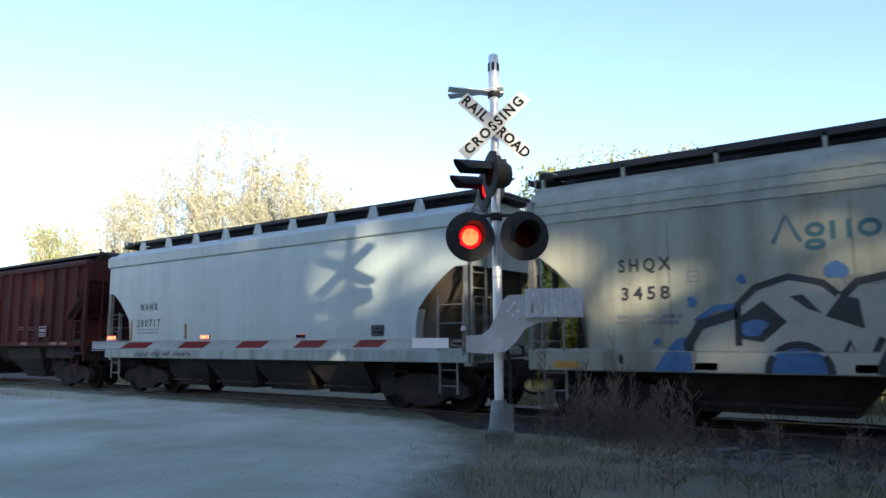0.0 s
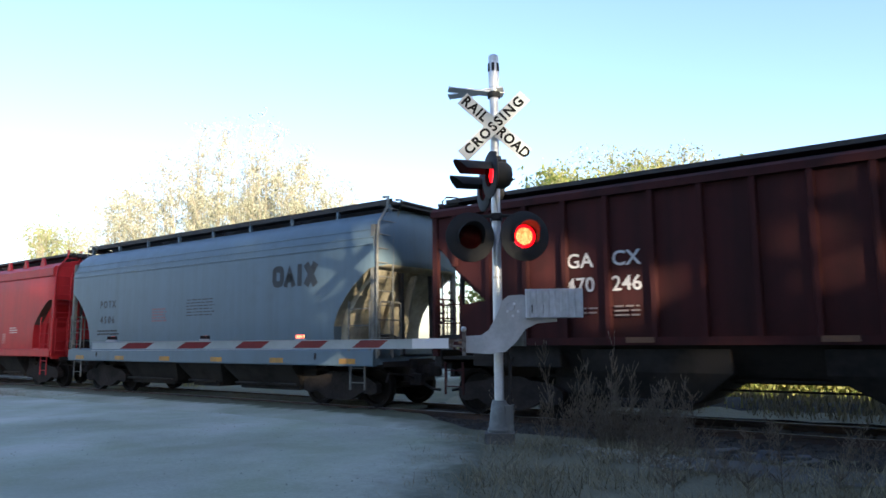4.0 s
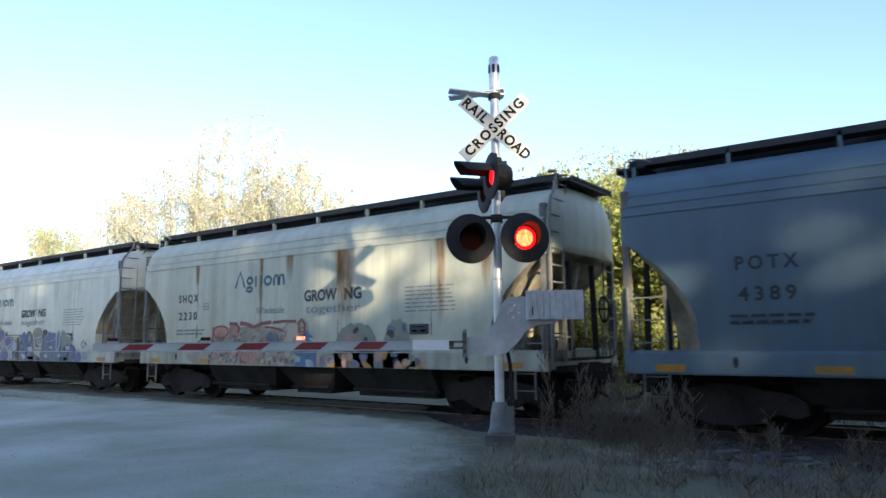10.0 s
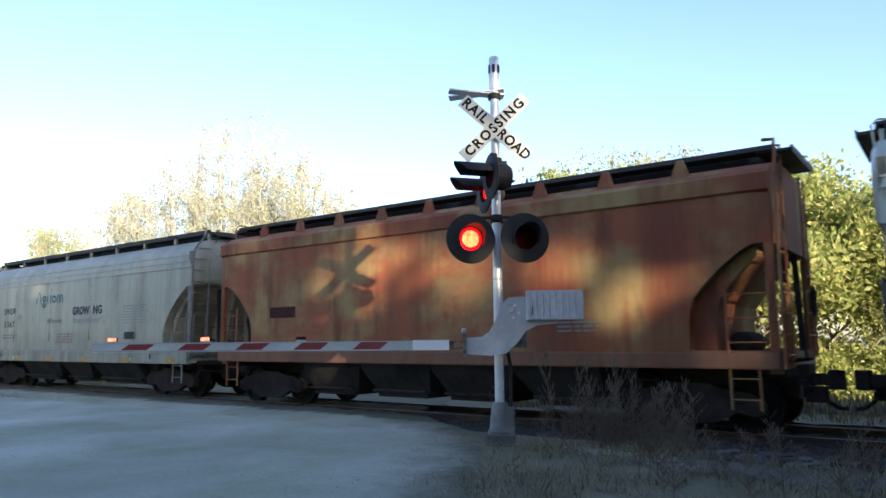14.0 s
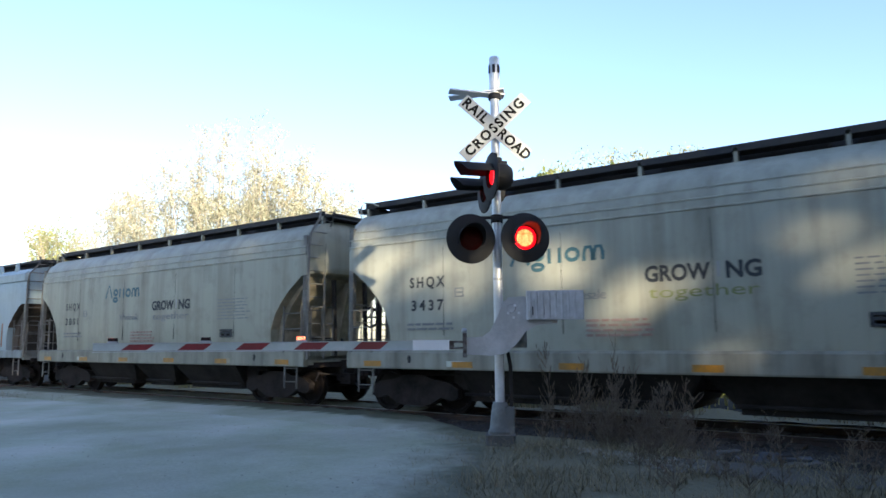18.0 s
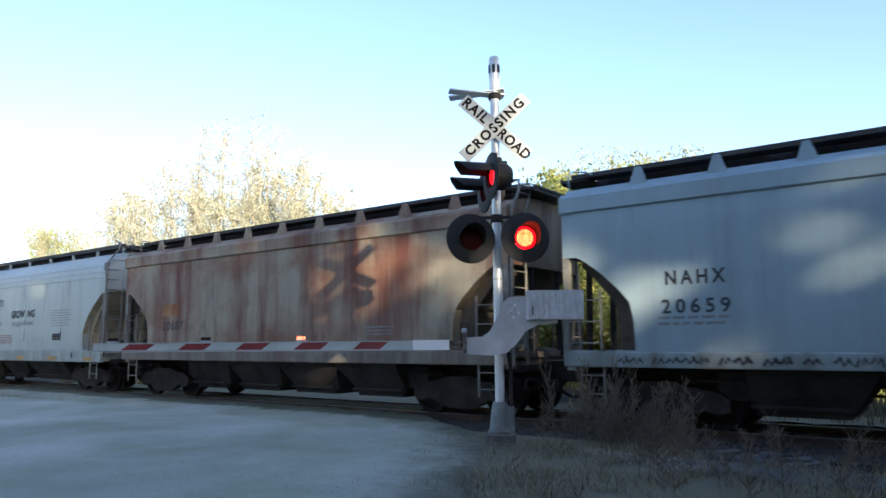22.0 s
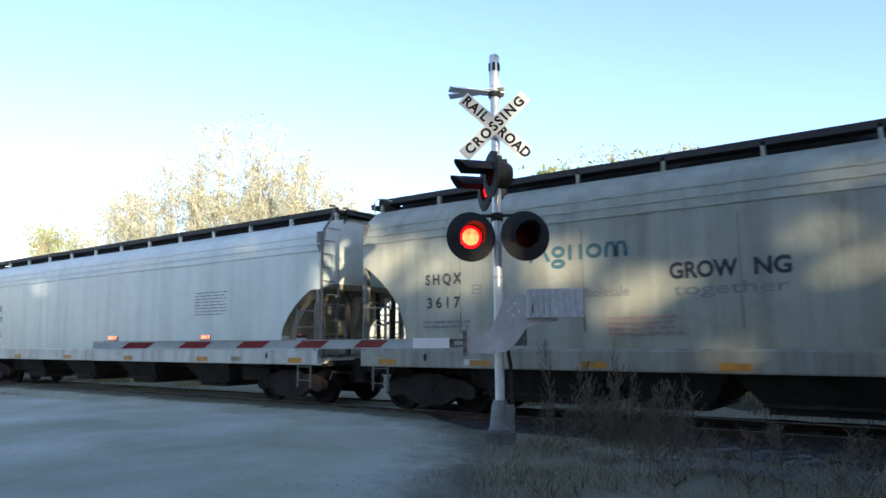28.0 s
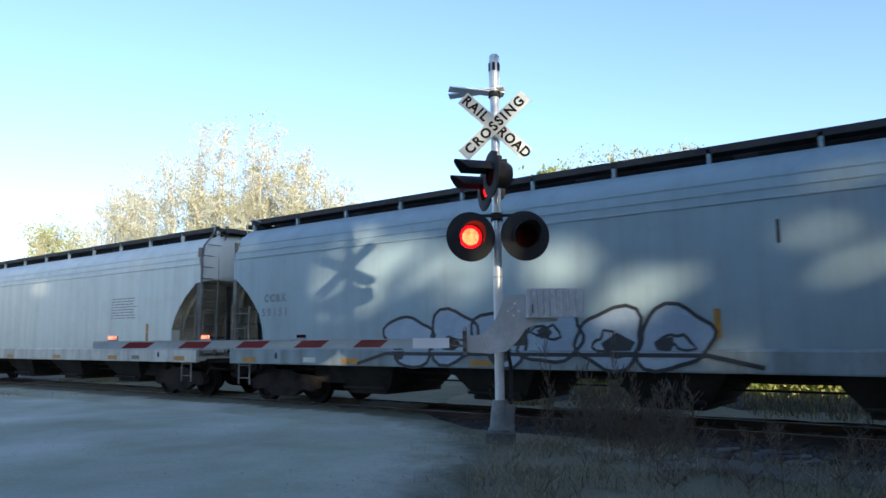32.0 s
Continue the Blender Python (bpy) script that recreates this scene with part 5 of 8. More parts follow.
        for y in (-1, 1):
            part("corner_post", post_me, steel, car, at=Matrix.Translation((e * (half - 0.06), y * 1.47, 0)))
            part("end_brace", brace_me, UNDER, car, at=Matrix.Translation((e * half, y * 0.55, 0)) @ flip)
            part("grab_ladder", short, steel, car, at=Matrix.Translation((e * (half - 0.4), y * 1.56, 0)))
            part("stirrup_step", step_me, steel, car, at=Matrix.Translation((e * (half - 0.5), y * 1.5, 0)))
            hr = part("handrail", rail_me, steel, car, at=Matrix.Translation((e * (half + 0.06), y * 1.42, 1.16)) @ pose(0, 0, 0, 0, 0, 90 if y < 0 else -90))
            part("rail_post", shared("rp", lambda: Shape().tube([(0.36, 0, 0), (0.36, 0, 1.15)], 0.018, 5).mesh("rail_post")), steel, hr)
            for z in (0.38, 0.76):
                part("rail_bar", shared("rb", lambda: Shape().tube([(0.0, 0, 0), (0.72, 0, 0)], 0.016, 5).mesh("rail_bar")), steel, hr, at=Matrix.Translation((0, 0, z)))
        if kind == "ribbed":
            for y in (-1, 1):
                part("end_web", shared("rweb", lambda: Shape().extrude([(-1.34, 1.3), (-0.68, 1.3), (-0.68, 2.16), (-1.34, 2.24)], -0.03, 0.03, "y").mesh("end_web")), body, car, at=Matrix.Translation((e * half, y * 1.43, 0)) @ flip)
                part("end_rail", shared("erail", lambda: Shape().box(-0.7, 0.0, -0.04, 0.04, 1.46, 1.58).mesh("end_rail")), UNDER, car, at=Matrix.Translation((e * half, y * 1.42, 0)) @ flip)
        if kind == "square":
            for y in (-1, 1):
                part("end_web", shared("web", lambda: Shape().extrude([(-1.46, 1.2), (-1.02, 1.2), (-1.06, 1.62), (-1.16, 1.92), (-1.46, 1.98)], -0.03, 0.03, "y").mesh("end_web")), SLOPE_SHADED if steel is TRIM else body, car, at=Matrix.Translation((e * half, y * 1.18, 0)) @ flip)
        if e > 0:
            part("ladder", shared("endladder", lambda: end_ladder().mesh("ladder", None, 50)), steel, car, at=Matrix.Translation((half + 0.09, 0, {"round": 0.0, "square": -0.06, "ribbed": -0.2}[kind])))
        part("ladder", tall, steel, car, at=Matrix.Translation((e * (half + 0.04), 1.1, 0)) @ pose(0, 0, 0, 0, 0, 90))
        # Truck under this end.
        tx = e * (half - 1.47)
        for y in (-1, 1):
            sf = part("truck_side_frame", shared("tsf", lambda: side_frame().mesh("truck_side_frame")), TRUCK, car, at=Matrix.Translation((tx, y * 1.0, 0)))
            part("spring", shared("spr", lambda: springs().mesh("spring")), TRUCK, sf, at=Matrix.Translation((0, -y * 0.02 + y * 0.05, 0)))
        part("bolster", shared("bol", lambda: Shape().box(-0.2, 0.2, -1.0, 1.0, 0.5, 0.74, 0.03).mesh("bolster")), TRUCK, car, at=Matrix.Translation((tx, 0, 0)))
        for w in (-0.89, 0.89):
            ws = part("wheelset", shared("ws", lambda: wheelset().mesh("wheelset", None, 40)), WHEEL, car, at=Matrix.Translation((tx + w, 0, WHEEL_R)))
            WHEELSETS.append(ws)
    # Brake gear on the trailing end.
    part("brake_wheel", shared("bw", lambda: Shape().lathe([(0.25, -0.02), (0.28, 0.0), (0.25, 0.02), (0.22, 0.0), (0.25, -0.02)], "x", 16).tube([(0, -0.25, 0), (0, 0.25, 0)], 0.015, 5)
         .tube([(0, 0, -0.25), (0, 0, 0.25)], 0.015, 5).mesh("brake_wheel")), TRUCK, car, at=Matrix.Translation((half + 0.2, 0.5, 2.1)))
    part("air_reservoir", shared("res", lambda: Shape().lathe([(0.0, -0.55), (0.14, -0.52), (0.19, -0.45), (0.19, 0.45), (0.14, 0.52), (0.0, 0.55)], "y", 14).mesh("air_reservoir", None, 40)), UNDER, car,
         at=Matrix.Translation((half - 0.75, -0.1, 1.42)))
    part("brake_cylinder", shared("bcy", lambda: Shape().lathe([(0.0, -0.3), (0.13, -0.3), (0.13, 0.1), (0.06, 0.12), (0.03, 0.4), (0.0, 0.4)], "x", 12).mesh("brake_cylinder", None, 40)), UNDER, car,
         at=Matrix.Translation((-half + 0.8, 0.3, 1.08)))
    CARS.append((car, coupled))
    return car


def run_mesh(width, height):
    """A tall strip whose fade attribute dies away to the sides and the foot."""
    s, fade = Shape(), []
    nx, nz = 6, 8
    for j in range(nz + 1):
        for i in range(nx + 1):
            u, v = i / nx, j / nz
            s.v.append(((u - 0.5) * width * (1 - 0.4 * v), 0.0, -v * height))
            fade.append(max(0.0, 1 - abs(2 * u - 1) ** 1.5) * (1 - v ** 1.5))
    for j in range(nz):
        for i in range(nx):
            k = j * (nx + 1) + i
            s.f.append((k, k + 1, k + nx + 2, k + nx + 1))
    me = s.mesh("stain_run")
    me.attributes.new("fade", "FLOAT", "POINT").data.foreach_set("value", fade)
    return me


def runs(car, length, rows):
    """Stains below the roof brackets: (distance from the trailing end, width, height, rusty)."""
    half = (length - 1.28) / 2
    for x, w, h, rusty in rows:
        me = shared(("run", w, h), lambda: run_mesh(w, h))
        part("stain_run", me, RUST_RUN if rusty else GRIME_RUN, car, "rust stain run" if rusty else "grime stain run", at=pose(-half + x, -SIDE - 0.016, 3.55))


def weathering(car, length, seed, rusty=0.15):
    rnd = random.Random(seed)
    rows = []
    for i in range(int(length / 1.57) + 1):
        if rnd.random() < 0.75:
            x, w, h, rusted = 0.3 + i * 1.5 + rnd.uniform(-0.1, 0.1), rnd.choice((0.25, 0.4, 0.7)), rnd.choice((0.8, 1.4, 2.2)), rnd.random() < rusty
            rows.append((x, w, h if 1.9 < x < length - 3.2 else 0.45, rusted))
            if x > length - 1.5:
                rows.pop()
    runs(car, length, rows)
    half = (length - 1.28) / 2
    seam = shared("weld", lambda: Shape().box(-0.004, 0.004, -SIDE - 0.0012, -SIDE + 0.01, 1.6, 3.4).mesh("weld_seam"))
    for i in range(1, 5):
        part("weld_seam", seam, car.children[0].material_slots[0].material, car, at=Matrix.Translation((-half + (half * 2) * i / 5, 0, 0)))


def mark(car, length, words_top, number, mat, x=2.2, z=(2.67, 2.2), size=0.34):
    """The initials and number near the trailing end."""
    half = (length - 1.28) / 2
    for text, zz in ((words_top, z[0]), (number, z[1])):
        wide = 0.222 if text == words_top else 0.203
        words(text, size * 0.87, mat, car, pose(-half + x, -SIDE - 0.006, zz, 90), "car_marking", spread=1.45, bold=0.007, fit=wide * len(text) * size / 0.34)


def tagline(car, length, dark=None, faded=False, lower=None):
    """The shipper's marks: a name drawn as plain stems and the slogan beneath it."""
    half = (length - 1.28) / 2
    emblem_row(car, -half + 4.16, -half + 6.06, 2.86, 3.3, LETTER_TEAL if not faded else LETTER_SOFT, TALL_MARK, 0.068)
    words("Wholesale", 0.24, LETTER_SOFT, car, pose(-half + 5.55, -SIDE - 0.006, 2.26, 90), "lettering")
    dark = LETTER if not faded else LETTER_SOFT
    words("GROW", 0.36, dark, car, pose(-half + 7.27, -SIDE - 0.006, 2.54, 90), "lettering", bold=0.012, fit=1.06)
    words("I", 0.36, LETTER_FAINT, car, pose(-half + 7.93, -SIDE - 0.006, 2.56, 90), "lettering", fit=0.05)
    words("NG", 0.36, dark, car, pose(-half + 8.3, -SIDE - 0.006, 2.54, 90), "lettering", bold=0.012, fit=0.52)
    words("together", 0.27, lower or LETTER_SOFT, car, pose(-half + 7.66, -SIDE - 0.006, 2.24, 90), "lettering", fit=1.72)
    bars([(-half + 3.0, 2.52, 0.2, 0.02), (-half + 3.0, 2.36, 0.2, 0.02), (-half + 2.91, 2.44, 0.02, 0.18), (-half + 3.09, 2.44, 0.02, 0.18), (-half + 3.0, 2.44, 0.1, 0.03)], LETTER_SOFT, car, "test_stencil")


def side_data(car, length, mat=None, plate=(9.9, 10.38, 1.63, 1.84), block=(10.42, 2.6, 7, 1.28), seed=1):
    """Small print blocks, and the black consolidated data plate, by their distance from the trailing end."""
    half, mat = (length - 1.28) / 2, mat or LETTER_SOFT
    small_print(car, -half + 2.3, 1.83, 2, 1.2, mat, 0.095, 0.045, seed=seed)
    if block:
        small_print(car, -half + block[0], block[1], block[2], block[3], mat, 0.082, 0.026, seed=seed + 1)
    if plate:
        x0, x1, z0, z1 = -half + plate[0], -half + plate[1], plate[2], plate[3]
        part("data_plate", Shape().box(x0, x1, -SIDE - 0.006, -SIDE + 0.01, z0, z1), LETTER, car, "black stencilled data panel")
        w, t = x1 - x0, z1 - z0
        bars([(x0 + w * 0.5, z0 + t * 0.72, w * 0.8, 0.02), (x0 + w * 0.27, z0 + t * 0.33, w * 0.3, 0.05), (x0 + w * 0.73, z0 + t * 0.33, w * 0.3, 0.05)], LETTER_WHITE, car, "small_print")


LETTER_FAINT = material("faint lettering", (0.3, 0.31, 0.3), (0.36, 0.36, 0.35), 0.6, 0, 20, 3, 0.0)
ORANGE = material("faded orange paint", (0.30, 0.12, 0.03), (0.2, 0.09, 0.03), 0.7, 0, 12, 3, 0.05)
RED_FAINT = material("faded red print", (0.26, 0.15, 0.13), (0.32, 0.22, 0.19), 0.6, 0, 20, 3, 0.0)
CARS, WHEELSETS = [], []
RED_DARK = material("worn dark red marks", (0.21, 0.018, 0.02), (0.27, 0.018, 0.02), 0.6, 0, 9, 3, 0)
RED_GHOST = material("worn pink marks", (0.46, 0.10, 0.095), (0.38, 0.05, 0.05), 0.6, 0, 9, 3, 0)
P_TAN = paint("tan grey paint", (0.315, 0.32, 0.25), (0.14, 0.132, 0.092), streak=0.7)
P_BEIGE = paint("beige paint", (0.37, 0.375, 0.30), (0.17, 0.162, 0.118), streak=0.7)
P_LIGHT = paint("pale grey paint", (0.54, 0.565, 0.48), (0.29, 0.285, 0.22), streak=0.6)
P_STREAK = paint("pale paint with rust runs", (0.46, 0.47, 0.365), (0.25, 0.24, 0.165), (0.34, 0.17, 0.05), 0.65, 0.12)
P_BLUEWHITE = paint("bluish white paint", (0.35, 0.41, 0.395), (0.22, 0.24, 0.22), streak=0.5)
P_PALEBLUE = paint("pale blue paint", (0.285, 0.375, 0.40), (0.19, 0.225, 0.225), streak=0.5)
P_BLUEGREY = paint("dull blue-grey paint", (0.265, 0.355, 0.39), (0.175, 0.21, 0.22), streak=0.5)
P_WHITE = paint("white paint", (0.60, 0.655, 0.60), (0.38, 0.395, 0.34), streak=0.5)
P_SLATE = paint("blue grey paint", (0.092, 0.142, 0.178), (0.062, 0.085, 0.098), streak=0.5)
P_RED = paint("bright red paint", (0.44, 0.020, 0.022), (0.22, 0.016, 0.018), streak=0.5, rough=0.48, gloss=0.3)
P_OXIDE = paint("dark oxide red paint", (0.058, 0.0168, 0.016), (0.025, 0.0125, 0.012), streak=0.85, rough=0.7, gloss=0.12)
P_RUSTY = paint("rusted paint", (0.27, 0.078, 0.026), (0.14, 0.05, 0.02), (0.17, 0.04, 0.013), 0.55, 0.78, 0.75, (0.30, 0.205, 0.075))
P_RUSTGREY = paint("half rusted grey paint", (0.28, 0.245, 0.18), (0.16, 0.125, 0.085), (0.125, 0.042, 0.024), 0.55, 0.82, 0.75, (0.20, 0.115, 0.07))
# Sills take darker copies of the car paints, with heavier dirt streaks.
SILL_PAINT = {P_TAN: paint("tan grey sill paint", (0.27, 0.27, 0.21), (0.105, 0.095, 0.07), streak=1.0, rough=0.6), P_BEIGE: paint("beige sill paint", (0.30, 0.295, 0.235), (0.12, 0.108, 0.08), streak=1.0, rough=0.6),
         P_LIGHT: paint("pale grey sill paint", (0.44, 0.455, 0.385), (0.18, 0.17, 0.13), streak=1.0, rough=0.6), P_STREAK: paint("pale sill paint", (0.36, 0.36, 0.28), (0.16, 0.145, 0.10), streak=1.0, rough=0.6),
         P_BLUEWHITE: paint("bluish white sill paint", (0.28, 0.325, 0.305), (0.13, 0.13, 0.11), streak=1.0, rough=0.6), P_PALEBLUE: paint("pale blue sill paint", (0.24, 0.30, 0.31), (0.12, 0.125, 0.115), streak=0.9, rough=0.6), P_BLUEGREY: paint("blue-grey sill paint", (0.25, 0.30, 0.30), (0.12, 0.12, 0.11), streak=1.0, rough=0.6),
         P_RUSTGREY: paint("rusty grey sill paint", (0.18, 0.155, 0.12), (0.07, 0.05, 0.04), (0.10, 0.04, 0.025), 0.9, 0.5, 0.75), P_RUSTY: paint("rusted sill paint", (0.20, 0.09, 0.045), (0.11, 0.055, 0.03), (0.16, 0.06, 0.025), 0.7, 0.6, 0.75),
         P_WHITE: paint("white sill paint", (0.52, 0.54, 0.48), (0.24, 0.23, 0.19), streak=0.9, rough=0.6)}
SPRAY_BUFF = material("buff spray", (0.32, 0.32, 0.26), (0.38, 0.37, 0.3), 0.6, 0, 9, 1.5, 0)
SPRAY_BLUE = material("blue spray", (0.03, 0.09, 0.22), (0.06, 0.15, 0.3), 0.5, 0, 9, 1.5, 0)
SPRAY_LILAC = material("lilac spray", (0.15, 0.165, 0.22), (0.27, 0.28, 0.31), 0.5, 0, 9, 1.5, 0)
SPRAY_VIOLET = material("violet spray", (0.06, 0.062, 0.165), (0.10, 0.105, 0.23), 0.5, 0, 9, 1.5, 0)
SPRAY_PINK = material("pink spray", (0.32, 0.13, 0.085), (0.42, 0.25, 0.18), 0.5, 0, 9, 1.5, 0)
SPRAY_GREY = material("grey spray", (0.2, 0.25, 0.27), (0.38, 0.42, 0.42), 0.5, 0, 9, 1.5, 0)
SPRAY_CREAM = material("cream spray", (0.42, 0.38, 0.28), (0.34, 0.31, 0.24), 0.5, 0, 9, 1.5, 0)
SPRAY_PALE = material("pale blue spray", (0.36, 0.43, 0.48), (0.26, 0.33, 0.40), 0.5, 0, 9, 1.5, 0)
SPRAY_ROSE = material("rose spray", (0.24, 0.12, 0.09), (0.34, 0.2, 0.16), 0.6, 0, 12, 2.5, 0)
SPRAY_RUST = material("rust red spray", (0.17, 0.045, 0.035), (0.24, 0.085, 0.065), 0.6, 0, 12, 2.5, 0)
SPRAY_DUST = material("dusty buff spray", (0.25, 0.215, 0.16), (0.34, 0.30, 0.23), 0.6, 0, 12, 2.5, 0)
SPRAY_BROWN = material("brown spray", (0.10, 0.075, 0.06), (0.16, 0.125, 0.10), 0.6, 0, 12, 2.5, 0)
SPRAY_DENIM = material("worn blue spray", (0.05, 0.105, 0.16), (0.10, 0.16, 0.20), 0.6, 0, 9, 1.5, 0)
SPRAY_MOSS = material("grey-green spray", (0.15, 0.16, 0.12), (0.22, 0.22, 0.17), 0.6, 0, 12, 2.5, 0)
SPRAY_SLATE = material("slate spray", (0.07, 0.085, 0.12), (0.14, 0.15, 0.19), 0.6, 0, 12, 2.5, 0)
SPRAY_DARK = material("dark spray line", (0.014, 0.014, 0.015), (0.03, 0.03, 0.034), 0.5, 0, 9, 1.5, 0)

SHORT, CURVED, LONG_RIB, LONG_A, LONG_B = 14.55, 14.35, 18.4, 20.6, 19.85


def shipper_car(paint_of, number, label, faded=False, seed=1):
    car = hopper_car("round", CURVED, paint_of, paint_of, label)
    mark(car, CURVED, "SHQX", number, LETTER)
    tagline(car, CURVED, faded=faded, lower=LETTER_GREEN if number == "3437" else None)
    side_data(car, CURVED, seed=seed)
    if not faded and seed % 3:
        small_print(car, -(CURVED - 1.28) / 2 + 6.3, 1.82, 4, 1.25, RED_FAINT, 0.085, 0.04, seed + 2)
    weathering(car, CURVED, seed, 0.3 if paint_of is P_STREAK else 0.12)
    return car


def build_train():
    h, hc = (SHORT - 1.28) / 2, (CURVED - 1.28) / 2
    c = shipper_car(P_TAN, "3458", "tan-grey covered hopper with blue and black graffiti", seed=3)
    outlined_piece(c, -hc)
    c = hopper_car("square", SHORT, P_BLUEWHITE, P_BLUEWHITE, "bluish white covered hopper with clean sides", 4)
    mark(c, SHORT, "NAHX", "200717", LETTER, 2.25, (2.46, 2.0), 0.33)
    side_data(c, SHORT, plate=(10.77, 11.13, 1.56, 1.8), block=None, seed=7)
    bars([(-h + 4.05, 1.75, 0.09, 0.42), (-h + 1.38, 1.75, 0.08, 0.7)], ORANGE, c, "placard")
    scribble(c, -h, 1.7, 4.2, 1.14, 5)
    c = hopper_car("ribbed", LONG_RIB, P_OXIDE, P_OXIDE, "dark oxide-red ribbed covered hopper", 3)
    hr = (LONG_RIB - 1.28) / 2
    for text, x, z in (("GA", 3.23, 2.83), ("CX", 4.08, 2.83), ("470", 3.23, 2.4), ("246", 4.08, 2.4)):
        words(text, 0.36, LETTER_WHITE, c, pose(-hr + x, -1.492, z, 90), "car_marking", bold=0.004)
    for x, z, n, w in ((2.5, 2.0, 2, 0.35), (3.35, 2.0, 2, 0.45), (4.1, 2.02, 3, 0.45), (8.45, 2.05, 3, 0.6), (12.8, 2.02, 2, 0.45), (13.6, 2.0, 2, 0.55)):
        small_print(c, -hr + x, z, n, w, LETTER_DIM, seed=int(x * 10))
    part("data_plate", Shape().box(-hr + 14.27, -hr + 14.77, -1.59, -1.48, 1.69, 2.03), P_OXIDE, c, "dark data panel with a white border")
    for x, z, w, d in ((14.27, 1.69, 0.5, 0.028), (14.27, 2.002, 0.5, 0.028), (14.27, 1.718, 0.025, 0.284), (14.745, 1.718, 0.025, 0.284), (14.36, 1.85, 0.1, 0.09), (14.5, 1.85, 0.16, 0.09), (14.34, 1.76, 0.32, 0.035)):
        part("panel_line", Shape().box(-hr + x, -hr + x + w, -1.594, -1.588, z, z + d), LETTER_PALE, c)
    c = hopper_car("round", CURVED, P_SLATE, P_SLATE, "blue-grey covered hopper with a dark name mark")
    mark(c, CURVED, "POTX", "4506", LETTER, 2.25, (2.62, 2.15))
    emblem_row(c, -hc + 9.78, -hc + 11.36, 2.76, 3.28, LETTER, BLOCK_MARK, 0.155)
    side_data(c, CURVED, LETTER, None, (6.9, 2.6, 6, 1.2), 9)
    small_print(c, -hc + 5.0, 2.4, 5, 0.7, material("red print", (0.17, 0.075, 0.085), (0.2, 0.11, 0.12), 0.6), 0.08, 0.05, 3)
    c = hopper_car("square", SHORT, P_RED, P_RED, "bright red covered hopper with a white name mark", 4)
    mark(c, SHORT, "POTX", "3964", LETTER_WHITE, 2.17, (2.48, 2.03), 0.34)
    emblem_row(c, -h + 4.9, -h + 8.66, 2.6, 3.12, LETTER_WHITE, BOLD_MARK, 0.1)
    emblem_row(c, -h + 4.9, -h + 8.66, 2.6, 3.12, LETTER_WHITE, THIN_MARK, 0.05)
    for i in range(3):
        arc = [(-h + 3.76 - 0.46 * math.cos(q * 0.3) * (1 - i * 0.27), 2.95 + 0.27 * math.sin(q * 0.3) * (1 - i * 0.27)) for q in range(-1, 13)]
        part("brand_emblem", stroke(arc, 0.055, 0.006, False), LETTER_WHITE, c, "white striped emblem")
        part("brand_emblem", stroke([(-h + 3.34 + i * 0.16, 3.0 - i * 0.06), (-h + 3.5 + i * 0.27, 2.6)], 0.085, 0.0065, False), LETTER_WHITE, c, "white striped emblem")
    side_data(c, SHORT, LETTER_WHITE, None, (10.47, 2.02, 3, 0.6), 13)
    small_print(c, -h + 9.75, 1.8, 5, 0.22, LETTER_WHITE, 0.075, 0.014, 15)
    small_print(c, -h + 3.0, 1.62, 2, 1.5, LETTER_WHITE, seed=14)
    for pts in (((3.5, 1.75), (3.6, 2.02), (3.85, 1.98), (3.66, 1.86), (3.9, 1.72)), ((4.1, 1.95), (4.12, 1.74), (4.3, 1.72), (4.34, 1.94)), ((4.5, 1.72), (4.52, 1.98), (4.76, 1.96), (4.78, 1.72)), ((5.0, 2.02), (5.02, 1.72), (5.28, 1.86)),
                ((5.6, 1.98), (6.0, 1.98), (5.8, 1.98), (5.8, 1.72)), ((6.3, 1.72), (6.34, 1.98), (6.6, 1.94), (6.4, 1.84), (6.66, 1.72)), ((7.0, 2.0), (7.02, 1.7), (7.3, 1.74))):
        line(c, -h, pts, 0.05, RED_DARK, 0.0045)
    for pts in (((0.35, 2.95), (0.5, 3.3), (0.66, 2.98), (0.42, 3.1)), ((0.8, 2.98), (0.84, 3.3), (1.0, 3.16), (1.14, 3.32), (1.16, 3.0)), ((1.34, 3.26), (1.3, 2.98), (1.6, 3.0)), ((1.36, 3.12), (1.56, 3.14)), ((1.78, 3.3), (1.76, 3.0), (2.0, 3.02))):
        line(c, -h, pts, 0.03, RED_GHOST, 0.0045)
    line(c, -h, loop_points(1.85, 2.2, 0.16, 0.16, 0.5, 12), 0.03, RED_GHOST, 0.0045, True)
    c = hopper_car("round", CURVED, P_SLATE, P_SLATE, "blue-grey covered hopper with a dark name mark")
    mark(c, CURVED, "POTX", "4389", LETTER, 2.25, (2.62, 2.15))
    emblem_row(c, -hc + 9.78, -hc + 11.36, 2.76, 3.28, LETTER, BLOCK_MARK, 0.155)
    side_data(c, CURVED, LETTER, None, (6.9, 2.6, 6, 1.2), 19)
    small_print(c, -hc + 5.0, 2.4, 5, 0.7, bpy.data.materials["red print"], 0.08, 0.05, 3)
    c = shipper_car(P_STREAK, "2230", "pale covered hopper with rust runs and pink graffiti", seed=23)
    runs(c, CURVED, ((5.2, 0.25, 2.2, True), (7.95, 0.4, 2.2, True), (8.1, 0.7, 2.2, True), (7.85, 0.4, 1.4, True), (11.8, 0.4, 1.4, True), (2.6, 0.25, 0.8, True)))
    rose_piece(c, -hc)
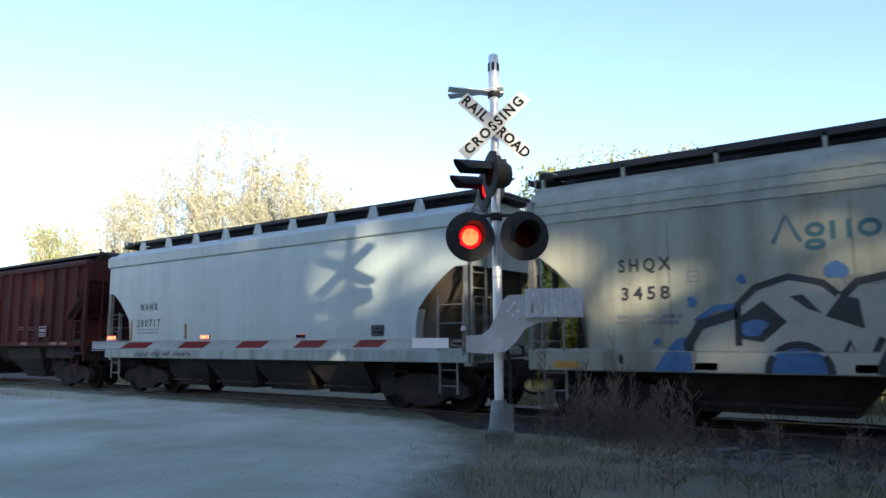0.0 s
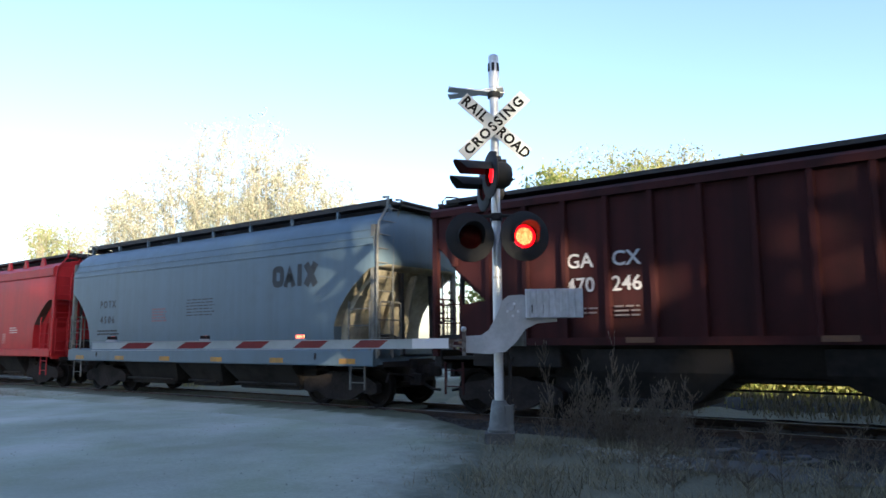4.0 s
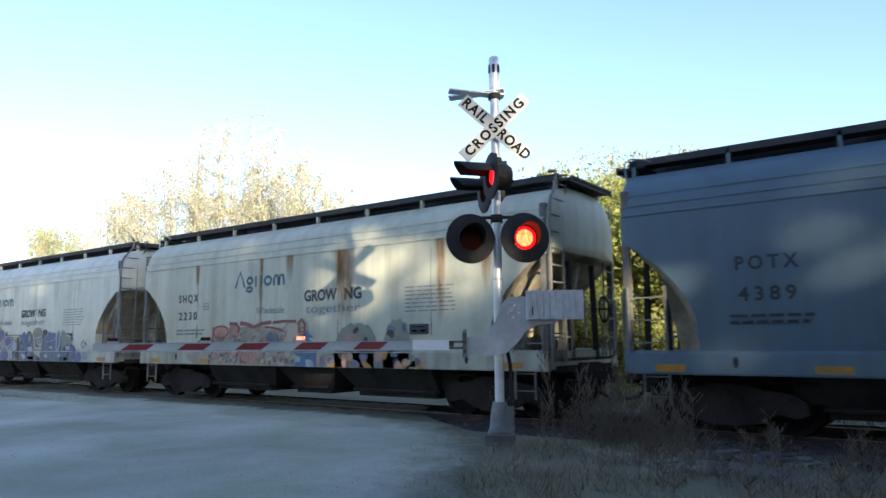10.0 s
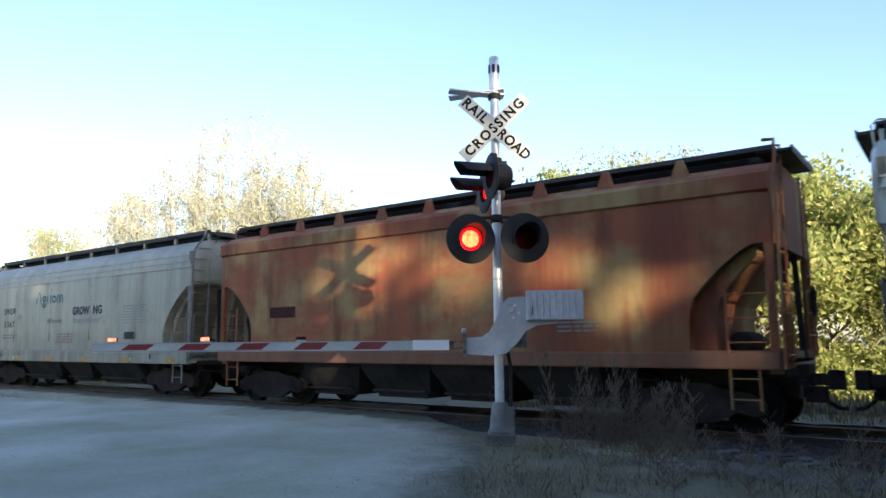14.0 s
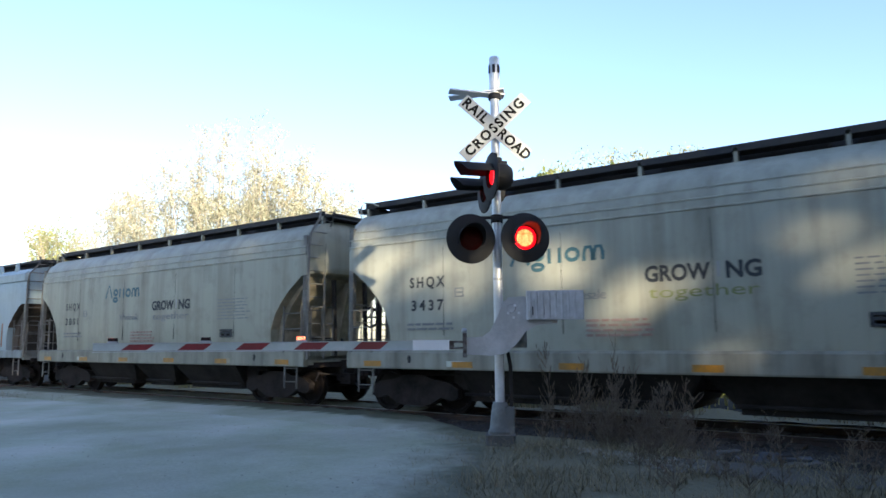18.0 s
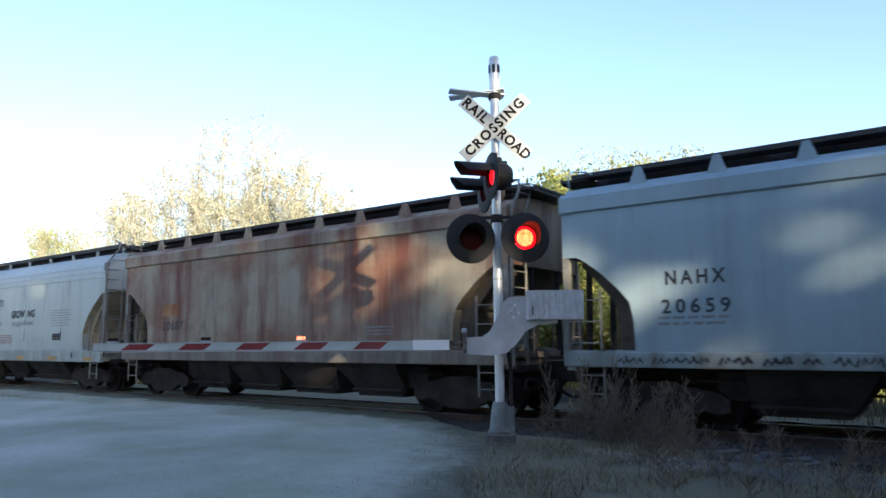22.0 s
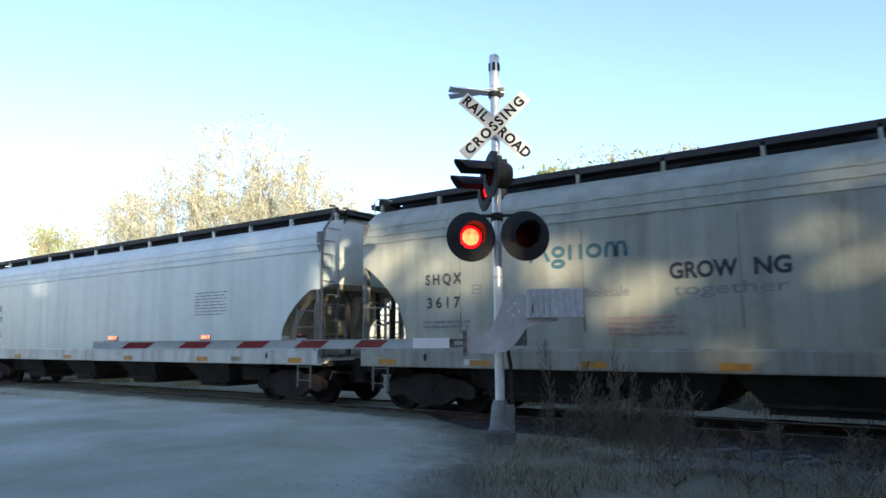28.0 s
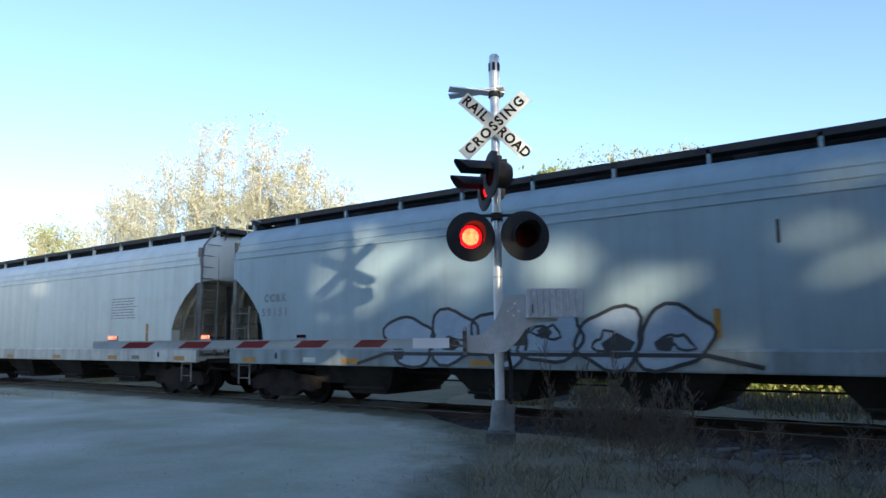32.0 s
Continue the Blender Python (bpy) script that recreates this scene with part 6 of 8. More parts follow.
    mottled_piece(c, -hc + 6.45, -hc + 7.2, (1.3, 1.62, 1.66, 1.3), [SPRAY_BLUE, SPRAY_SLATE, SPRAY_GREY], None, 22, 14, 0.12)
    mottled_piece(c, -hc + 7.75, -hc + 8.95, (1.45, 1.8, 1.86, 1.84, 1.6), [SPRAY_MOSS, SPRAY_DARK, SPRAY_ROSE], None, 23, 10, 0.12)
    mottled_piece(c, -hc + 9.2, -hc + 9.9, (1.5, 1.86, 1.9, 1.88, 1.6), [SPRAY_MOSS, SPRAY_SLATE, SPRAY_DARK], None, 24, 8, 0.12)
    mottled_piece(c, -hc + 7.2, -hc + 10.2, (1.1, 1.24, 1.26, 1.3, 1.26, 1.1), [SPRAY_MOSS, YELLOW, SPRAY_PINK, SPRAY_SLATE], None, 25, 30, 0.12)
    c = shipper_car(P_LIGHT, "2296", "pale grey covered hopper with lilac and blue graffiti", seed=29)
    violet_piece(c, -hc)
    slate_piece(c, -hc)
    c = hopper_car("square", SHORT, P_RUSTY, P_RUSTY, "rust-brown covered hopper with streaked faded paint", 4)
    bars([(-h + 2.4, 2.2, 0.9, 0.26)], P_OXIDE, c, "worn_marking")
    small_print(c, h - 3.2, 1.8, 3, 0.8, LETTER_SOFT, seed=5)
    shipper_car(P_TAN, "3367", "tan-grey covered hopper with dark lettering", seed=37)
    shipper_car(P_BEIGE, "3437", "beige covered hopper with dark lettering", seed=41)
    shipper_car(P_TAN, "3801", "tan-grey covered hopper with dark lettering", seed=43)
    c = hopper_car("square", SHORT, P_BLUEGREY, P_BLUEGREY, "pale blue-grey covered hopper with outlined graffiti", 4)
    mark(c, SHORT, "NAHX", "20659", LETTER, 2.3, (2.46, 2.0), 0.36)
    side_data(c, SHORT, plate=(10.81, 11.13, 1.57, 1.8), block=None, seed=47)
    thin_tag(c, -h)
    bars([(-h + 11.6, 1.83, 0.09, 0.85)], ORANGE, c, "placard")
    c = hopper_car("square", SHORT, P_RUSTGREY, P_RUSTGREY, "covered hopper with half-rusted grey paint", 4)
    words("20687", 0.34, LETTER, c, pose(-h + 2.5, -SIDE - 0.006, 1.95, 90), "car_marking", spread=1.15, bold=0.006)
    bars([(-h + 2.36, 2.4, 0.75, 0.32)], P_RUSTY, c, "worn_marking")
    small_print(c, h - 3.2, 1.8, 3, 0.8, LETTER_SOFT, seed=6)
    shipper_car(P_BLUEWHITE, "3579", "pale bluish grey covered hopper with dark lettering", seed=53)
    shipper_car(P_BEIGE, "3827", "beige covered hopper with dark lettering", seed=59)
    shipper_car(P_BEIGE, "3617", "beige covered hopper with dark lettering", seed=61)
    c = hopper_car("low", LONG_A, P_WHITE, P_WHITE, "long white covered hopper with a dark mark", 4)
    mark(c, LONG_A, "DOWX", "69397", LETTER, 2.3, (2.71, 2.3))
    side_data(c, LONG_A, None, None, (15.3, 2.76, 8, 1.4), 67)
    c = hopper_car("round", LONG_B, P_PALEBLUE, P_PALEBLUE, "long pale blue covered hopper with outlined graffiti", 4)
    hb = (LONG_B - 1.28) / 2
    mark(c, LONG_B, "CCBX", "59151", LETTER_SOFT, 1.65, (2.5, 2.16), 0.3)
    graffiti(c, -hb + 5.3, -hb + 11.8, 1.0, 1.98, 6, [SPRAY_PALE], SPRAY_DARK, 71, 0.065, 0.17)
    line(c, -hb, ((4.4, 0.98), (5.2, 1.2), (11.8, 1.2), (12.6, 1.02)), 0.07, SPRAY_DARK, 0.013)
    bars([(-hb + 12.9, 3.05, 0.05, 0.36)], LETTER, c, "paint_dash")
    bars([(-hb + 11.95, 1.7, 0.1, 0.45)], YELLOW, c, "yellow_placard")
    part("data_plate", Shape().box(hb - 3.1, hb - 2.5, -SIDE - 0.006, -SIDE + 0.01, 1.6, 1.86), LETTER, c, "black stencilled data panel")
    c = hopper_car("round", LONG_B, P_WHITE, P_WHITE, "long white covered hopper with a yellow placard", 4)
    side_data(c, LONG_B, None, None, (14.9, 2.76, 8, 1.4), 79)
    bars([(hb - 2.4, 1.75, 0.1, 0.5)], YELLOW, c, "yellow_placard")


build_train()


# ---- the crossing signal ----
MAST = Vector((-5.135, -4.643, 0.19))
FACING = math.degrees(math.atan2(0.527, 0.85))
HINGE = material("rust-spotted metal", (0.26, 0.25, 0.23), (0.09, 0.06, 0.045), 0.7, 0.2, 30, 8, 0.3)
FOUNDATION = material("weathered concrete", (0.15, 0.145, 0.135), (0.09, 0.088, 0.08), 0.95, 0, 18, 3, 0.5)
DRUMS = {"first": [], "second": []}


def lamp_head(parent, m, phase, r_disc=0.325, hood=0.26, deep=0.38, lamp=0.157, taper=0.65, low=-28, lit=None):
    """A flashing light: black background, visor, red lens, and inside a block that rocks its lit face to the front. It faces local -y."""
    head = part("light_head", Shape().lathe([(0.0, 0.0), (r_disc, 0.0), (r_disc + 0.012, -0.012), (r_disc + 0.012, -0.022), (r_disc, -0.03), (0.165, -0.03), (0.165, 0.0)], "y", 40)
                .lathe([(0.17, -0.0), (0.185, 0.12), (0.185, deep - 0.08), (0.14, deep - 0.01), (0.0, deep)], "y", 24), BLACK, parent, "black round light with a visor", 40, m)
    visor = Shape()
    n, k = 22, 0
    for i in range(n + 1):
        a = math.radians(low) + math.radians(180 - 2 * low) * i / n
        deep = hood * (1 - taper + taper * max(0.0, math.sin(a)))
        for rr, d in ((0.172, -0.03), (0.176, -0.03 - deep), (0.182, -0.03 - deep), (0.180, -0.03)):
            visor.v.append((rr * math.cos(a), d, rr * math.sin(a)))
    for i in range(n):
        for j in range(4):
            visor.f.append((i * 4 + j, i * 4 + (j + 1) % 4, (i + 1) * 4 + (j + 1) % 4, (i + 1) * 4 + j))
    part("visor", visor, BLACK, head, smooth=40)
    part("lens", Shape().lathe([(0.162, -0.038), (0.12, -0.055), (0.06, -0.063), (0.0, -0.065)], "y", 28), LENS_RED, head, "red lens", 60)
    part("shutter", Shape().box(-lamp * 1.1, lamp * 1.1, 0.05, 0.07 + 2 * lamp, -lamp + 0.038, -lamp + 0.046), UNLIT, head)
    home = m @ Matrix.Translation((0, 0.03, -lamp))
    DRUMS[phase].append((part("lamp_block", lamp_block(lamp, None, lit), None, parent, "", None, home), home))
    return head


def lamp_block(r, wide=None, lit=None):
    """A lamp unit hinged at its foot on the local x axis: its front is lit, the rest is dark."""
    if wide:
        me = Shape().box(-wide, wide, -r, r, -r, r).mesh("lamp_block")
    else:
        me = Shape().lathe([(0.0, -0.034), (r * 0.74, -0.034), (r, -0.03), (r, 0.0), (0.0, 0.0)], "y", 32, (0, 0, r)).mesh("lamp_block")
    me.materials.append(lit or LED)
    me.materials.append(UNLIT)
    me.materials.append(LED_RIM)
    for p in me.polygons:
        p.material_index = 0 if p.normal.y < -0.5 else 1
        if not wide and p.normal.y < -0.5 and max((me.vertices[i].co - Vector((0, -0.034, r))).length for i in p.vertices) > r * 0.8:
            p.material_index = 2
    return me


def blade(length, width, thick=0.012):
    return Shape().box(-length / 2, length / 2, -thick / 2, thick / 2, -width / 2, width / 2)


def crossbuck(parent, m, lettered=True):
    a = part("crossbuck_blade", blade(1.22, 0.2), WHITE, parent, "white crossbuck blade with black letters", at=m @ pose(0, -0.016, 0, 0, -43.5, 0))
    b = part("crossbuck_blade", blade(1.22, 0.2), WHITE, parent, "white crossbuck blade with black letters", at=m @ pose(0, 0, 0, 0, 43.5, 0))
    if lettered:
        words("CROSSING", 0.195, SIGN_BLACK, a, pose(0, -0.0085, 0, 90), "lettering", spread=1.28, bold=0.007, wide=0.95)
        words("RAIL", 0.195, SIGN_BLACK, b, pose(-0.37, -0.0085, 0, 90), "lettering", spread=1.2, bold=0.007, wide=0.95)
        words("ROAD", 0.195, SIGN_BLACK, b, pose(0.36, -0.0085, 0, 90), "lettering", spread=1.1, bold=0.007, wide=0.95)
    for x in (-0.03, 0.03):
        part("bolt", Shape().lathe([(0.0, -0.03), (0.012, -0.03), (0.012, 0.02)], "y", 8), CAST, a, at=Matrix.Translation((x, 0, 0.0)))


def build_signal():
    sig = thing("crossing_signal", "silver railroad crossing signal mast with flashing red lights and crossbuck", "crossing signal", Matrix.Translation(MAST) @ pose(0, 0, 0, 0, 0, FACING))
    part("foundation", Shape().box(-0.2, 0.2, -0.2, 0.2, -0.25, 0.06, 0.03), FOUNDATION, sig, "weathered concrete foundation")
    base = Shape().lathe([(0.16, 0.06), (0.165, 0.1), (0.145, 0.13), (0.125, 0.3), (0.105, 0.44), (0.09, 0.48), (0.07, 0.48)], "z", 16)
    base.box(0.06, 0.19, -0.1, 0.06, 0.06, 0.42, 0.02)
    part("mast_base", base, BASE_METAL, sig, "cast aluminium mast base", 40)
    part("mast", Shape().lathe([(0.0, 0.06), (0.064, 0.06), (0.064, 5.0), (0.0, 5.0)], "z", 20), ALU, sig, "bright aluminium mast", 40)
    part("mast_band", Shape().lathe([(0.066, 2.12), (0.07, 2.12), (0.07, 2.15), (0.066, 2.15)], "z", 20), CAST, sig)
    bell = part("bell", Shape().lathe([(0.0, 4.86), (0.072, 4.86), (0.072, 4.92), (0.076, 4.94), (0.076, 5.22), (0.069, 5.24), (0.076, 5.26), (0.074, 5.31), (0.05, 5.335), (0.0, 5.34)], "z", 24), ALU, sig, "cylindrical bell on the mast top", 40)
    for a in (-150, -95, -40, 30):
        x, y = 0.079 * math.cos(radians(a)), 0.079 * math.sin(radians(a))
        part("bell_slot", Shape().box(-0.02, 0.02, -0.004, 0.004, 5.08, 5.2), BLACK, bell, at=Matrix.Translation((x, y, 0)) @ pose(0, 0, 0, 0, 0, a + 90))
    part("conduit", Shape().tube([(0.15, -0.02, 0.4), (0.15, -0.02, 0.95), (0.12, -0.01, 1.12), (0.06, 0.02, 1.24)], 0.026, 8), UNDER, sig, smooth=40)
    # Crossbucks: the lettered one to the road, and a second, tipped one beyond.
    crossbuck(sig, pose(-0.005, -0.12, 4.25))
    part("crossbuck_bracket", Shape().box(-0.05, 0.05, -0.12, -0.06, 4.21, 4.29).lathe([(0.07, 4.18), (0.085, 4.18), (0.085, 4.32), (0.07, 4.32)], "z", 16), BLACK, sig)
    tip = pose(-0.1, 0.0, 4.775, 76, 0, 4)
    for turn, lift in ((11, 0.0), (-13, 0.03)):
        part("rear_blade", Shape().box(-0.56, 0.24, -0.01, 0.01, -0.06, 0.06), SLEEVE, sig, "blade of the folded second crossbuck", at=tip @ pose(0, lift, 0, 0, turn, 0))
    part("blade_clamp", Shape().lathe([(0.065, 4.7), (0.09, 4.7), (0.09, 4.78), (0.065, 4.78)], "z", 16), BLACK, sig)
    # Lights to the road.
    part("light_crossarm", Shape().tube([(-0.42, -0.1, 2.98), (0.45, -0.1, 2.98)], 0.024, 8).lathe([(0.066, 2.92), (0.085, 2.92), (0.085, 3.03), (0.066, 3.03)], "z", 14).box(-0.05, 0.05, -0.12, -0.05, 2.94, 3.02), BLACK, sig)
    for x, phase, turn in ((-0.355, "first", 16), (0.37, "second", 16)):
        lamp_head(sig, pose(x, -0.34, 2.655, 0, 0, turn), phase)
        part("light_stem", Shape().tube([(x, -0.12, 2.98), (x, -0.12, 2.75)], 0.03, 8), BLACK, sig)
    # Lights to the side road, seen edge on.
    part("side_crossarm", Shape().tube([(0.0, -0.45, 3.78), (0.0, 0.45, 3.78)], 0.024, 8).lathe([(0.066, 3.72), (0.09, 3.72), (0.09, 3.84), (0.066, 3.84)], "z", 14), BLACK, sig)
    for x, y, z, phase in ((-0.05, -0.36, 3.5, "second"), (-0.15, 0.36, 3.45, "first")):
        lamp_head(sig, pose(x, y, z, 0, 0, -71), phase, 0.31, 0.5, 0.26, 0.112, 0.35, 12, LED_SIDE)
    part("junction_box", Shape().box(-0.02, 0.16, -0.1, 0.08, 3.5, 3.78, 0.02), BLACK, sig)
    part("clamp", Shape().lathe([(0.066, 3.44), (0.082, 3.44), (0.082, 3.54), (0.066, 3.54)], "z", 14), ALU, sig)


def build_gate():
    gate = thing("crossing_gate", "lowered crossing gate with red and white striped arm and cast counterweight", "crossing gate", Matrix.Translation(MAST) @ pose(0, 0, 0, 0, 0, FACING))
    part("gate_mechanism", Shape().box(0.05, 0.38, -0.02, 0.3, 1.2, 1.78, 0.04), BASE_METAL, gate, "grey gate mechanism housing")
    # The curved support that carries the counterweight and the arm.
    outline = [(-0.43, 1.12), (-0.1, 1.10), (0.1, 1.13), (0.24, 1.26), (0.36, 1.42), (0.52, 1.5), (0.78, 1.52), (0.78, 1.56), (0.4, 1.58), (0.4, 1.86), (0.33, 1.88), (0.14, 1.87), (0.06, 1.8), (-0.01, 1.62),
               (-0.12, 1.42), (-0.22, 1.35), (-0.43, 1.34)]
    part("support_arm", Shape().extrude(outline, -0.26, -0.2, "y"), CAST, gate, "curved cast metal support arm")
    part("hub", Shape().lathe([(0.0, -0.275), (0.05, -0.275), (0.06, -0.265), (0.06, -0.2)], "y", 18, (0.17, 0, 1.72)), CAST, gate, smooth=40)
    part("shaft", Shape().lathe([(0.06, -0.22), (0.06, 0.1)], "y", 14, (0.17, 0, 1.72)), CAST, gate)
    weight = part("counterweight", Shape().box(0.37, 1.12, -0.34, -0.2, 1.57, 1.95, 0.015), WEIGHT, gate, "ribbed grey counterweight block")
    for i in range(8):
        x = 0.405 + i * 0.083
        part("rib", Shape().box(x, x + 0.03, -0.356, -0.34, 1.585, 1.935, 0.005), WEIGHT, weight)
    for x, z in ((0.13, 1.66), (0.22, 1.76), (0.27, 1.66), (0.2, 1.6)):
        part("bolt", Shape().lathe([(0.0, -0.28), (0.02, -0.28), (0.02, -0.25)], "y", 6, (x, 0, z)), ALU, gate)
    part("arm_joint", Shape().box(-0.62, -0.46, -0.31, -0.285, 1.2, 1.22).box(-0.62, -0.46, -0.31, -0.285, 1.27, 1.29), HINGE, gate, "rusty bolted arm joint")
    for x in (0.445, 0.59):
        part("bolt_slot", Shape().box(x, x + 0.014, -0.349, -0.339, 1.63, 1.74), BLACK, weight)
    part("arm_hinge", Shape().box(-0.66, -0.6, -0.28, -0.18, 1.19, 1.3).box(-0.66, -0.43, -0.28, -0.18, 1.19, 1.215).box(-0.66, -0.43, -0.28, -0.18, 1.275, 1.3).box(-0.48, -0.43, -0.3, -0.16, 1.08, 1.4), HINGE, gate, "rusty bolted arm hinge")
    part("hinge_ball", Shape().lathe([(0.0, -0.04), (0.03, -0.03), (0.04, 0.0), (0.03, 0.03), (0.0, 0.04)], "z", 10, (-0.46, -0.23, 1.43)), CAST, gate, smooth=60)
    # The arm: white with slanted red stripes, tapering towards its tip.
    root, tip_x = -0.66, -5.62
    def half_h(x):
        return 0.063 + (0.045 - 0.063) * (root - x) / (root - tip_x)
    s = Shape()
    def zc(x):
        return 1.245 + 0.0 * x
    for y0, y1 in ((-0.25, -0.21),):
        k = len(s.v)
        s.v += [(x, y, zc(x) + q * half_h(x)) for x in (root, tip_x) for y in (y0, y1) for q in (-1, 1)]
        s.f += [tuple(k + i for i in q) for q in ((0, 1, 3, 2), (4, 6, 7, 5), (0, 4, 5, 1), (2, 3, 7, 6), (0, 2, 6, 4), (1, 5, 7, 3))]
    arm = part("gate_arm", s, ARM_WHITE, gate, "red and white striped arm")
    part("arm_sleeve", Shape().box(root - 0.49, root + 0.0, -0.256, -0.206, 1.178, 1.312), SLEEVE, arm, "white arm sleeve")
    for i in range(5):
        xr = -1.535 - i * 0.8128
        xl = xr - 0.37
        sl = 0.06
        st = Shape().quad((xr + sl, -0.253, zc(xr) + half_h(xr) * 0.86), (xr - sl, -0.253, zc(xr) - half_h(xr) * 0.86), (xl - sl, -0.253, zc(xl) - half_h(xl) * 0.86), (xl + sl, -0.253, zc(xl) + half_h(xl) * 0.86))
        part("red_stripe", st, ARM_RED, arm)
    part("arm_edge", Shape().box(tip_x, root - 0.49, -0.262, -0.20, 1.295, 1.305).box(tip_x, root - 0.49, -0.262, -0.20, 1.178, 1.186), WHITE, arm)
    for x, phase in ((-5.35, "first"), (-4.02, "first"), (-2.68, "second")):
        lamp = part("arm_lamp", Shape().box(x - 0.07, x + 0.07, -0.25, -0.2, 1.305, 1.325).lathe([(0.05, 1.325), (0.05, 1.33)], "z", 12, (x, -0.225, 0)), CAST, arm)
        m = Matrix.Translation((x, -0.225, 1.352))
        drum = part("lamp_block", shared("armlamp", lambda: lamp_block(0.022, 0.06, LED_SMALL)), None, gate, "", None, m)
        DRUMS[phase].append((drum, m))


build_signal()
build_gate()


# ---- plants ----
def branches(rnd, base, height, spread, levels, forks, up=0.7, first=0.3):
    """Limbs of a tree as (points, radius, end radius), and the tips."""
    out, tips = [], []

    def grow(p, way, length, radius, level):
        pts, q, w = [p], p, way.copy()
        for i in range(3):
            w = (w + Vector((rnd.gauss(0, 0.12), rnd.gauss(0, 0.12), rnd.gauss(0, 0.06) + 0.05 * up))).normalized()
            q = q + w * (length / 3)
            pts.append(q)
        out.append((pts, radius, radius * 0.45, level))
        if level >= levels:
            tips.append((q, w))
            return
        for i in range(forks):
            a = rnd.uniform(0, 6.283)
            side = Vector((math.cos(a), math.sin(a), 0)) * spread
            nw = (w * up + side * rnd.uniform(0.5, 1.0) + Vector((0, 0, rnd.uniform(0, 0.35)))).normalized()
            start = pts[rnd.choice((1, 2, 3, 3))]
            grow(start, nw, length * rnd.uniform(0.6, 0.82), radius * 0.5, level + 1)

    grow(Vector(base), Vector((0, 0, 1)), height * first, height * 0.02, 0)
    return out, tips


def leaf_cloud(rnd, centres, count, spread, size, keep=None):
    """Small leaf blades scattered round the given points."""
    s = Shape()
    for i in range(count):
        c = rnd.choice(centres)
        p = c + Vector((rnd.gauss(0, spread), rnd.gauss(0, spread), rnd.gauss(0, spread * 0.8)))
        if keep and not keep(p):
            continue
        u = Vector((rnd.gauss(0, 1), rnd.gauss(0, 1), rnd.gauss(0, 1))).normalized()
        v = u.cross(Vector((rnd.gauss(0, 1), rnd.gauss(0, 1), rnd.gauss(0, 1)))).normalized()
        k = size * rnd.uniform(0.6, 1.3)
        s.quad(p - u * k, p - v * k * 0.5, p + u * k, p + v * k * 0.5)
    return s


def tree(label, x, y, height, seed, leaf_mat, bark_mat, leaves, leaf_size, spread=0.8, levels=4, forks=3, cloud=0.6, first=0.3, up=0.7, keep=None, group="", thin=1.0):
    rnd = random.Random(seed)
    z = ground_height(x, y) - 0.1
    ob = thing("tree", label, "tree", Matrix.Translation((x, y, z)), group)
    limbs, tips = branches(rnd, (0, 0, 0), height, spread, levels, forks, up, first)
    k = height / max(t[0].z for t in tips)
    limbs = [([q * k for q in pts], r, e, level) for pts, r, e, level in limbs]
    tips = [(t * k, w) for t, w in tips]
    trunk, twigs = Shape(), Shape()
    for pts, r, e, level in limbs:
        if level == 0:
            trunk.tube(pts, r, 10, e, False)
        else:
            twigs.tube(pts, max(r * thin, 0.012), 5 if level < 3 else 3, max(e * thin, 0.008), False)
    part("trunk", trunk, bark_mat, ob, "", 60)
    part("branchwork", twigs, bark_mat, ob, "", 60)
    centres = [t[0] for t in tips] + [t[0] - t[1] * 0.4 for t in tips]
    base = Vector((x, y, z))
    part("crown", leaf_cloud(rnd, centres, leaves, cloud, leaf_size, (lambda p: keep(p + base)) if keep else None), leaf_mat, ob, "uneven leafy crown")
    return ob


